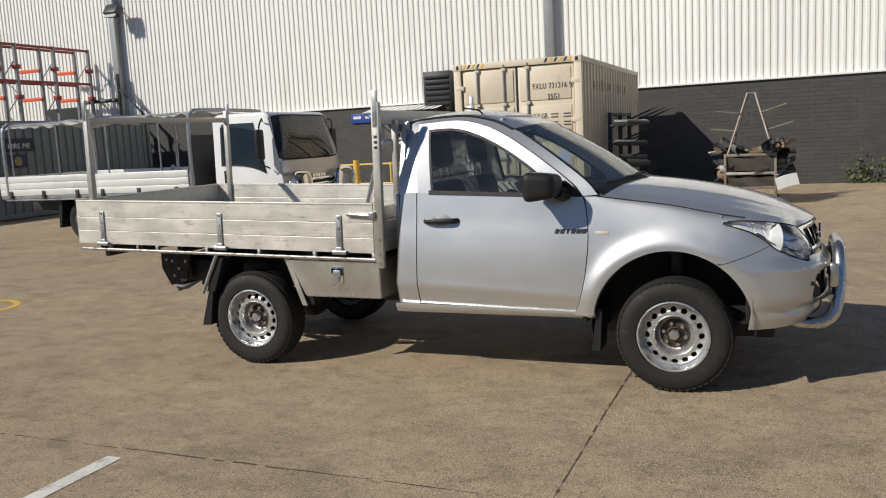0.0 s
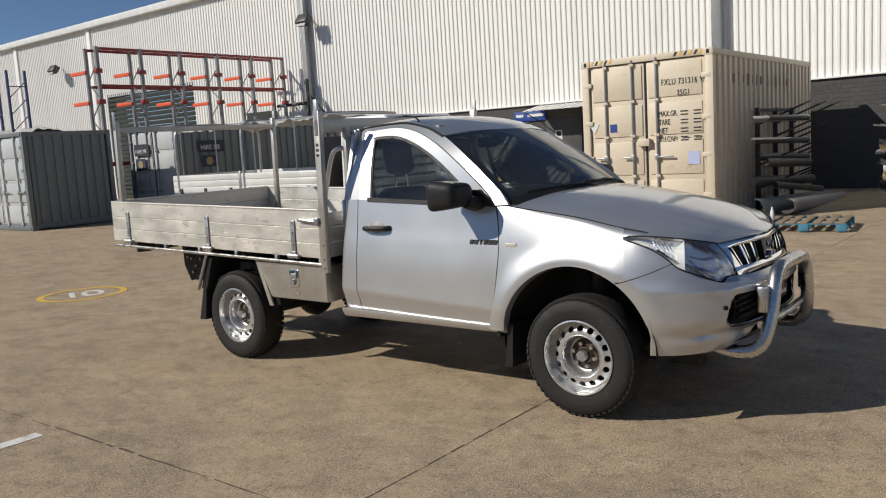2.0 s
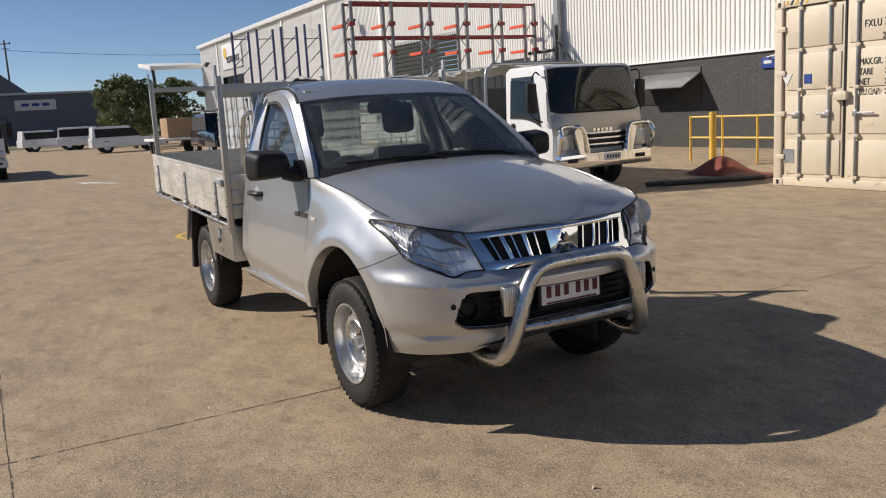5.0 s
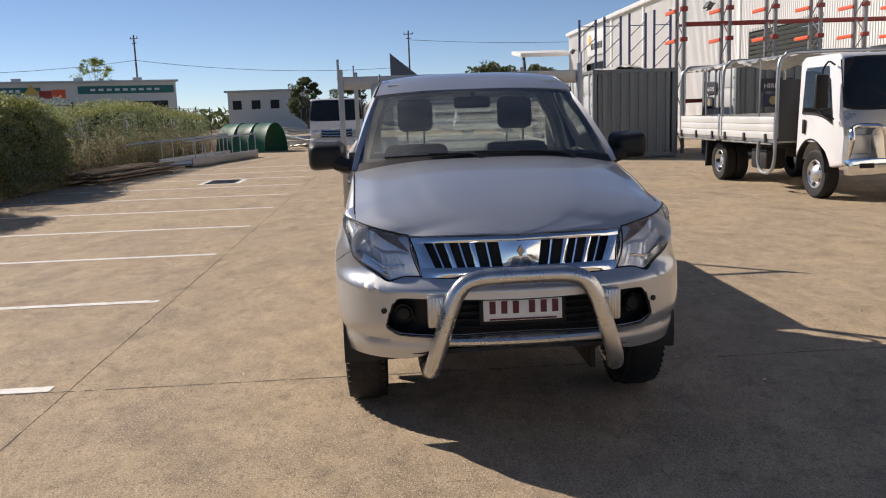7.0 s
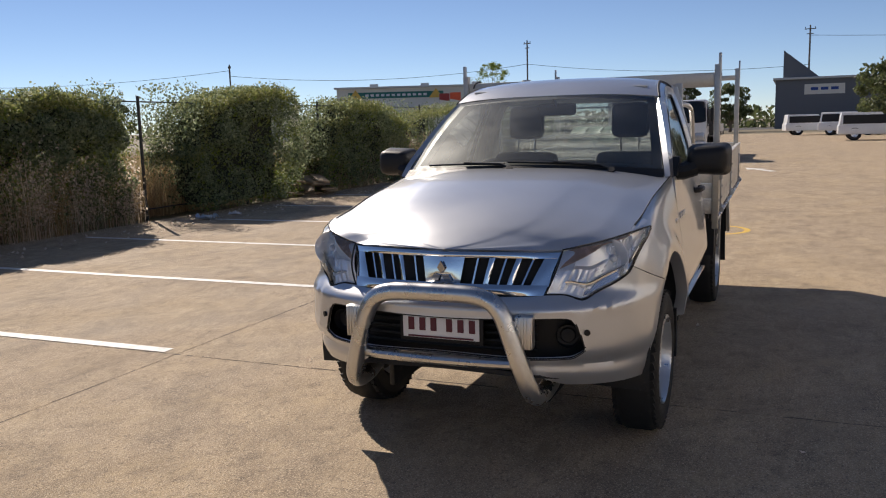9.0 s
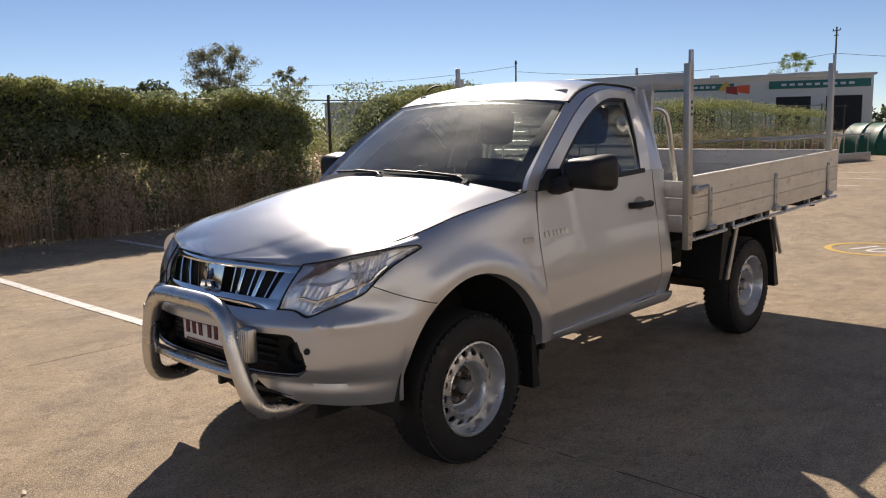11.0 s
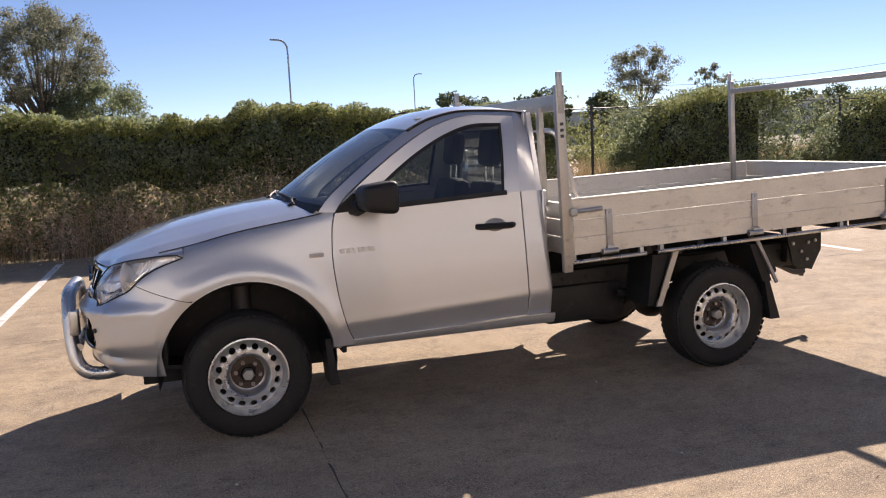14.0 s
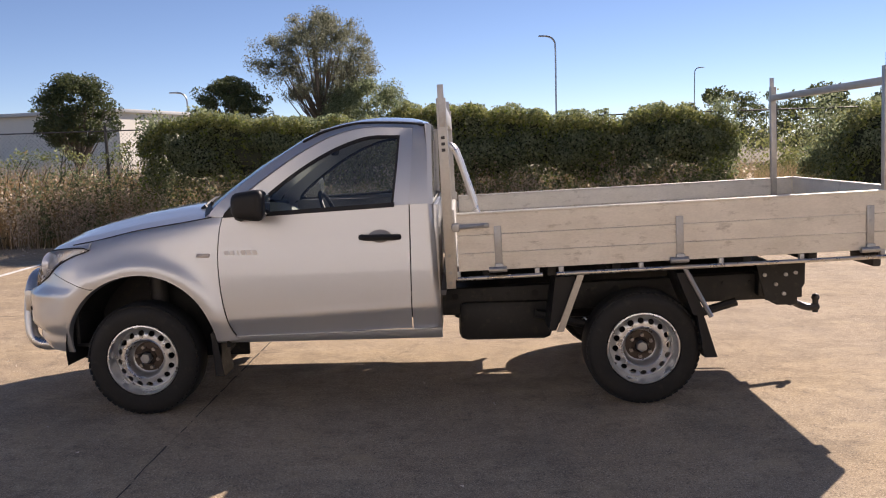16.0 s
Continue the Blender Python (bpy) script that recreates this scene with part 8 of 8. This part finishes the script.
jeep = parked_car((-35.6, 8.3, 0), 0, mat("black car paint", (0.012, 0.012, 0.014), 0.25, 0.0, var=0.1, coat=1.0), "black four-wheel-drive ute with a roof rack", 1.95, 4.9)
bm = bmesh.new()
box(bm, (-1.1, 0, 2.06), (2.4, 1.5, 0.07), 0.02)
part("roof_rack", bm, ZINC, jeep)
parked_car((-62.5, 5.6, 0), 60, WHITE, "white station wagon parked by the street", 1.7, 4.6)
parked_car((-66.0, 3.0, 0), 100, WHITE, "white car parked by the street", 1.6, 4.5)
parked_car((-49.0, 6.0, 0), 90, WHITE, "white hatchback parked past the truck", 1.6, 4.3)

tr = thing("flat_trailer", "white flat trailer loaded with timber boxes", "trailer", at=(-41.0, 7.0, 0))
bm = bmesh.new()
box(bm, (0, 0, 0.72), (3.2, 2.2, 0.14), 0.02)
part("deck", bm, WHITE_FLAT, tr)
for x in (-0.45, 0.45):
    for s in (1, -1):
        bm = bmesh.new()
        lathe(bm, [(0.001, 0.08), (0.18, 0.08), (0.33, 0.1), (0.35, 0.0), (0.33, -0.1), (0.18, -0.08)], 20, pose(x, 0.9 * s, 0.35))
        part("wheel", bm, TYRE, tr)
crate = part("crate_load", box(bmesh.new(), (-41.2, 7.5, 1.32), (1.8, 1.5, 1.05), 0.03), CARD)
tagged(crate, "brown plywood crate on a flat trailer", "crate")

# ---- things along the warehouse ----
STAND = mat("weathered brown steel", (0.24, 0.21, 0.17), 0.55, 0.3, var=0.2, scale=8, fine=60)
st = thing("steel_stand", "A-frame stand loaded with scrap gutter and offcuts", "stand", at=(1.48, 11.6, 0))
for s in (1, -1):
    for y in (-0.55, 0.55):
        bm = bmesh.new()
        tube(bm, [(0.42 * s, y, 0.93), (0.07 * s, 0.0 + y * 0.2, 2.12)], 0.022, 6)
        part("leg", bm, STAND, st)
    for z, ln in ((1.74, 0.46), (1.40, 0.48)):
        for y in (-0.3, 0.3):
            bm = bmesh.new()
            x = 0.12 + (1.95 - z) * 0.28
            tube(bm, [(x * s, y, z), ((x + ln) * s, y - 0.05, z + 0.10 + 0.04 * s)], 0.014, 6)
            part("arm", bm, STAND, st)
bm = bmesh.new()
tube(bm, [(-0.10, 0, 2.12), (0.10, 0, 2.12)], 0.024, 6)
part("ridge", bm, STAND, st)
for z in (0.32, 0.60, 0.95):
    for y in (-0.6, 0.6):
        bm = bmesh.new()
        box(bm, (0, y, z), (0.92, 0.04, 0.05), 0.005)
        part("cross_rail", bm, POST_AL if 0.5 < z < 0.9 else STAND, st)
for x in (-0.45, 0.45):
    for y in (-0.6, 0.6):
        bm = bmesh.new()
        box(bm, (x, y, 0.49), (0.045, 0.045, 0.98), 0.004)
        part("post", bm, STAND, st)
        bm = bmesh.new()
        cyl(bm, (x, y, 0.0), (x, y, 0.09), 0.045, 10)
        part("caster", bm, STEEL_DK, st)
for y, z, h in ((-0.585, 0.79, 0.28), (0.585, 0.79, 0.28), (-0.585, 0.44, 0.18), (0.585, 0.44, 0.18), (0.0, 0.62, 0.5)):
    bm = bmesh.new()
    sheet(bm, lambda a, b: Vector((-0.43 + 0.86 * a, y + 0.02 * math.sin(9 * a + 4 * b), z - h / 2 + h * b * (1 - 0.12 * math.sin(7 * a) ** 2))), 12, 5)
    part("scrap_panel", bm, mat("dirty dark sheet", (0.055, 0.047, 0.038), 0.7, var=0.3, scale=6), st, solid=0.006)
rs = np.random.default_rng(8)
for k in range(74):
    L = rs.uniform(0.22, 0.70)
    s = 1 if k % 2 else -1
    z = rs.choice([0.36, 0.42, 0.50, 0.64, 0.70, 0.76, 0.98, 1.02, 1.06])
    bm = bmesh.new()
    cw, bend = rs.uniform(0.04, 0.15), rs.uniform(0.5, 2.2)
    sheet(bm, lambda a, b: Vector((L * (a - 0.5), cw * math.sin(bend * (b - 0.5) * 2), cw * (1 - math.cos(bend * (b - 0.5) * 2)))), 1, 6)
    off = part("offcut", bm, (STEEL_DK, STAND, STEEL_DK, TARP, UNDER, ZINC, STEEL_DK, CARD, WOOD)[k % 9], None, solid=0.004)
    off.matrix_world = pose(1.48 + s * rs.uniform(0.25, 0.62), 11.6 + rs.uniform(-0.55, 0.55), z, rs.uniform(-70, 70), -s * rs.uniform(-8, 30), rs.uniform(-70, 70))
    tagged(off, "bent scrap of sheet-metal gutter on the stand", "metal offcut", "scrap on the stand")
bm = bmesh.new()
sheet(bm, lambda a, b: Vector((0.40 * a, 0.05 * b, 0.22 * b + 0.02 * math.sin(3 * a))), 6, 4)
sc = part("sheet_panel", bm, WHITE_FLAT, None, solid=0.01)
sc.matrix_world = pose(1.97, 10.95, 0.27, 12, -14, 12)
tagged(sc, "white sheet-metal panel leaning at the stand foot", "panel")

wr = thing("wall_rack", "grey steel arms bolted along the cream container", "rack", at=(-1.2, 10.2, 0))
for k in range(3):
    y = 0.75 + 1.1 * k
    bm = bmesh.new()
    box(bm, (0.05, y, 0.95), (0.08, 0.08, 1.9), 0.006)
    ps = part("upright", bm, STEEL_DK, wr)
    for z in (0.42, 0.85, 1.25, 1.6):
        bm = bmesh.new()
        tube(bm, [(0.08, y, z), (0.98, y, z + 0.36)], 0.018, 6)
        part("arm", bm, STEEL_DK, ps)
for z in (1.86,):
    bm = bmesh.new()
    box(bm, (0.05, 1.85, z), (0.06, 2.3, 0.06), 0.006)
    part("top_rail", bm, STEEL_DK, wr)
for k, (z, x, y0, L, m, cw) in enumerate(((1.66, 0.35, -0.6, 3.0, ZINC, 0.06), (1.68, 0.55, -0.35, 2.4, STEEL_DK, 0.05), (1.34, 0.45, -0.9, 2.6, WHITE_FLAT, 0.02), (1.30, 0.30, -0.2, 2.8, STEEL_DK, 0.06), (1.02, 0.40, -0.4, 2.9, STEEL_DK, 0.07),
                                      (0.92, 0.55, -0.5, 3.0, STEEL_DK, 0.08), (0.62, 0.38, -0.7, 3.2, STEEL_DK, 0.09), (0.16, 0.45, -0.8, 4.6, GREY_CONT, 0.17), (0.16, 0.85, -0.3, 4.4, ZINC, 0.13), (0.52, 0.62, -0.2, 2.6, STEEL_DK, 0.06))):
    bm = bmesh.new()
    sheet(bm, lambda a, b: Vector((cw * math.cos(math.pi * 1.25 * b - 2.4), L * a, cw * math.sin(math.pi * 1.25 * b - 2.4) - 0.03 * a * k)), 4, 8)
    g = part("gutter_length", bm, m, None, solid=0.004)
    g.matrix_world = pose(-1.2 + x, 10.2 + y0, z + 0.02, 0, 0, -3 + (k % 3) * 2)
    tagged(g, "long folded steel gutter length stored on the rack", "gutter", "stored gutters")

pal = thing("pallet", "blue-sided timber pallet on the concrete", "pallet", at=(0.42, 8.25, 0), turn=6)
PALB = mat("faded blue pallet paint", (0.06, 0.20, 0.30), 0.7, var=0.2, scale=6, dark=(0.2, 0.16, 0.12), dark_amount=0.3)
for k in range(7):
    bm = bmesh.new()
    box(bm, (-0.5 + 0.167 * k, 0, 0.135), (0.10, 1.0, 0.018), 0.003)
    part("deck_board", bm, WOOD, pal)
for y in (-0.47, 0, 0.47):
    for x in (-0.5, 0, 0.5):
        bm = bmesh.new()
        box(bm, (x, y, 0.065), (0.14, 0.10, 0.10), 0.004)
        part("block", bm, PALB, pal)
    bm = bmesh.new()
    box(bm, (0, y, 0.119), (1.14, 0.10, 0.014), 0.002)
    part("stringer", bm, PALB, pal)
bm = bmesh.new()
lathe(bm, [(0.001, 0), (0.03, 0), (0.03, 0.12), (0.014, 0.165), (0.011, 0.20), (0.001, 0.20)], 14, pose(-0.05, 8.05, 0.144, 90, 0, 0))
tagged(part("bottle", bm, WHITE_FLAT), "small white plastic bottle standing on the pallet", "bottle")

yr = thing("safety_rail", "yellow tubular safety rail with round posts", "railing", at=(-8.6, 12.2, 0))
for x in (0, 0.95, 1.9, 2.85, 3.8):
    bm = bmesh.new()
    cyl(bm, (x, 0, 0), (x, 0, 1.05), 0.028, 10)
    part("post", bm, YELLOW, yr)
for z in (0.55, 1.02):
    bm = bmesh.new()
    cyl(bm, (0, 0, z), (3.8, 0, z), 0.022, 8)
    part("rail", bm, YELLOW, yr)
bm = bmesh.new()
cyl(bm, (-7.2, 11.4, 0), (-7.2, 11.4, 1.15), 0.075, 14)
tagged(part("bollard", bm, YELLOW), "yellow steel bollard beside the safety rail", "bollard")
bm = bmesh.new()
sheet(bm, lambda a, b: Vector((-6.3 + 1.9 * a, 9.6 + 0.9 * b, 0.02 + 0.33 * math.sin(math.pi * b) * (0.6 + 0.4 * math.sin(6 * a)) * math.sin(math.pi * min(1, a * 1.3 + 0.1)))), 24, 10)
tagged(part("red_tarp", bm, mat("faded red tarp", (0.24, 0.07, 0.045), 0.7, var=0.2, scale=5)), "faded red tarpaulin bundled on the ground", "tarpaulin")
for x, y, a in ((-4.95, 8.5, 70), (-4.7, 8.7, 66)):
    bm = bmesh.new()
    cyl(bm, (-0.9, 0, 0.05), (0.9, 0, 0.05), 0.045, 10)
    o = part("pipe", bm, STEEL_DK)
    o.matrix_world = pose(x, y, 0, 0, 0, a)
    tagged(o, "dark steel pipe lying on the concrete", "pipe", "loose pipes")

# ---- things along the hedge ----
rs = np.random.default_rng(4)
for k in range(19):
    L = rs.uniform(3.6, 5.2)
    bm = bmesh.new()
    box(bm, (0, 0, 0), (L, 0.22, 0.05), 0.006)
    o = part("plank", bm, WOOD)
    o.matrix_world = pose(-17.7 + rs.uniform(-0.45, 0.45), -8.0 + 0.27 * (k % 5) - 0.54, 0.026 + 0.086 * (k // 5), 0, 0, -9.6 + rs.uniform(-2.0, 2.0))
    tagged(o, "weathered timber plank in a low stack", "plank", "stacked planks")
rp = thing("steel_ramp", "galvanised steel ramp with side rails on the ground", "ramp", at=(-24.9, -6.95, 0), turn=-11)
bm = bmesh.new()
box(bm, (0, 0, 0.10), (6.0, 1.1, 0.06), 0.005)
part("deck", bm, ZINC, rp)
for s in (1, -1):
    bm = bmesh.new()
    box(bm, (0, 0.58 * s, 0.16), (6.2, 0.05, 0.30), 0.006)
    part("side_plate", bm, ZINC, rp)
    bm = bmesh.new()
    cyl(bm, (-3.0, 0.58 * s, 0.95), (3.6 if s > 0 else 5.2, 0.58 * s, 0.86), 0.03, 8)
    part("hand_rail", bm, ZINC, rp)
    for k in range(8):
        bm = bmesh.new()
        cyl(bm, (-2.9 + 0.82 * k, 0.58 * s, 0.2), (-2.9 + 0.82 * k, 0.58 * s, 0.92), 0.022, 6)
        part("baluster", bm, ZINC, rp)
bar = thing("green_tank", "green ribbed half-round tank lying open", "tank", at=(-33.3, -6.85, 0), turn=66)
GRN = mat("green painted steel", (0.015, 0.13, 0.075), 0.5, var=0.12)
for k in range(3):
    bm = bmesh.new()
    sheet(bm, lambda a, b: Vector((-1.3 + 0.86 * k + 0.85 * b, (1.0 + 0.03 * (b > 0.9)) * math.cos(math.pi * a), (1.30 + 0.04 * (b > 0.9)) * math.sin(math.pi * a))), 20, 4)
    part("shell_ring", bm, GRN, bar, solid=0.03)
for k in range(16):
    bm = bmesh.new()
    L = rs.uniform(1.6, 3.6)
    cyl(bm, (-L / 2, 0, 0), (L / 2, 0, 0), rs.uniform(0.03, 0.09), 10)
    o = part("pipe", bm, (ZINC, WHITE_FLAT, POST_AL)[k % 3])
    o.matrix_world = pose(-36.0 + rs.uniform(-1.2, 1.2), -4.6 + rs.uniform(-1.1, 0.9), 0.12 + 0.11 * (k % 8) , 0, rs.uniform(-10, 10), rs.uniform(20, 130))
    tagged(o, "pale scrap pipe in a loose heap", "pipe", "scrap pipes")
for k in range(18):
    bm = bmesh.new()
    box(bm, (0, 0, 0), (rs.uniform(0.45, 1.1), rs.uniform(0.10, 0.28), 0.035), 0.006)
    o = part("board", bm, WOOD)
    o.matrix_world = pose(-10.85 + rs.uniform(-0.45, 0.45) * (1 - k / 24), -8.72 + rs.uniform(-0.3, 0.25), 0.05 + 0.019 * k, rs.uniform(-14, 14), rs.uniform(-14, 14), rs.uniform(-40, 70))
    tagged(o, "broken weathered board lying under the hedge", "board", "dumped boards")


def crumpled(at, size, material, name, label, category, seed):
    """A small crushed sheet of packaging."""
    bm = bmesh.new()
    sheet(bm, lambda a, b: Vector((size * (a - 0.5), 0.7 * size * (b - 0.5), 0.012 + 0.35 * size * abs(noise.noise(Vector((5 * a + seed, 5 * b, 0.3 * seed)))))), 12, 10)
    o = part(name, bm, material, None, angle=20, solid=0.002)
    o.matrix_world = pose(at[0], at[1], 0.0, 0, 0, 37 * seed)
    tagged(o, label, category)


crumpled((-6.05, -7.95), 0.36, mat("bluish plastic film", (0.42, 0.50, 0.60), 0.35, var=0.15), "plastic_bag", "crumpled bluish plastic bag on the concrete", "plastic bag", 2)
crumpled((-6.75, -7.9), 0.22, WHITE_FLAT, "paper_scrap", "crumpled white paper scrap on the concrete", "paper", 3)

# ---- block courses of the warehouse wall ----
BW, BH = 0.30, 0.10
part("mortar", box(bmesh.new(), ((BX + 16.0) / 2, WY - 0.055, BLK / 2), (16.0 - BX, 0.040, BLK)), BLOCK, wall, smooth=False)
me_full = bpy.data.meshes.new("block")
bm = bmesh.new()
box(bm, (0, 0, 0), (BW - 0.006, 0.05, BH - 0.006), 0.003)
bm.to_mesh(me_full)
bm.free()
me_full.materials.append(BLOCK)
V, F, count = [], [], 0
for r in range(26):
    z = BH * (r + 0.5)
    if z + BH / 2 > BLK + 0.02:
        break
    x = BX + 0.15 + (0.15 if r % 2 else 0)
    while x < 16.0:
        if 0.2 < x < 3.8 and count < 300:
            o = new("block", me_full)
            o.parent = wall
            o.location = (x, WY - 0.055 + 0.002 * math.sin(7.3 * x + 3.1 * r), z)
            count += 1
        else:
            hx, hz, y0, y1 = BW / 2 - 0.003, BH / 2 - 0.003, WY - 0.08, WY - 0.03
            i = len(V)
            V += [(x - hx, y1, z - hz), (x + hx, y1, z - hz), (x + hx, y1, z + hz), (x - hx, y1, z + hz),
                  (x - hx + 0.004, y0, z - hz + 0.004), (x + hx - 0.004, y0, z - hz + 0.004), (x + hx - 0.004, y0, z + hz - 0.004), (x - hx + 0.004, y0, z + hz - 0.004)]
            F += [(i + 4, i + 5, i + 6, i + 7), (i, i + 1, i + 5, i + 4), (i + 1, i + 2, i + 6, i + 5), (i + 2, i + 3, i + 7, i + 6), (i + 3, i, i + 4, i + 7)]
        x += BW
me = bpy.data.meshes.new("block_courses")
me.from_pydata(V, [], F)
me.materials.append(BLOCK_STUFF)
bc = new("block_courses", me)
bc.parent = wall
tagged(bc, kind="stuff")
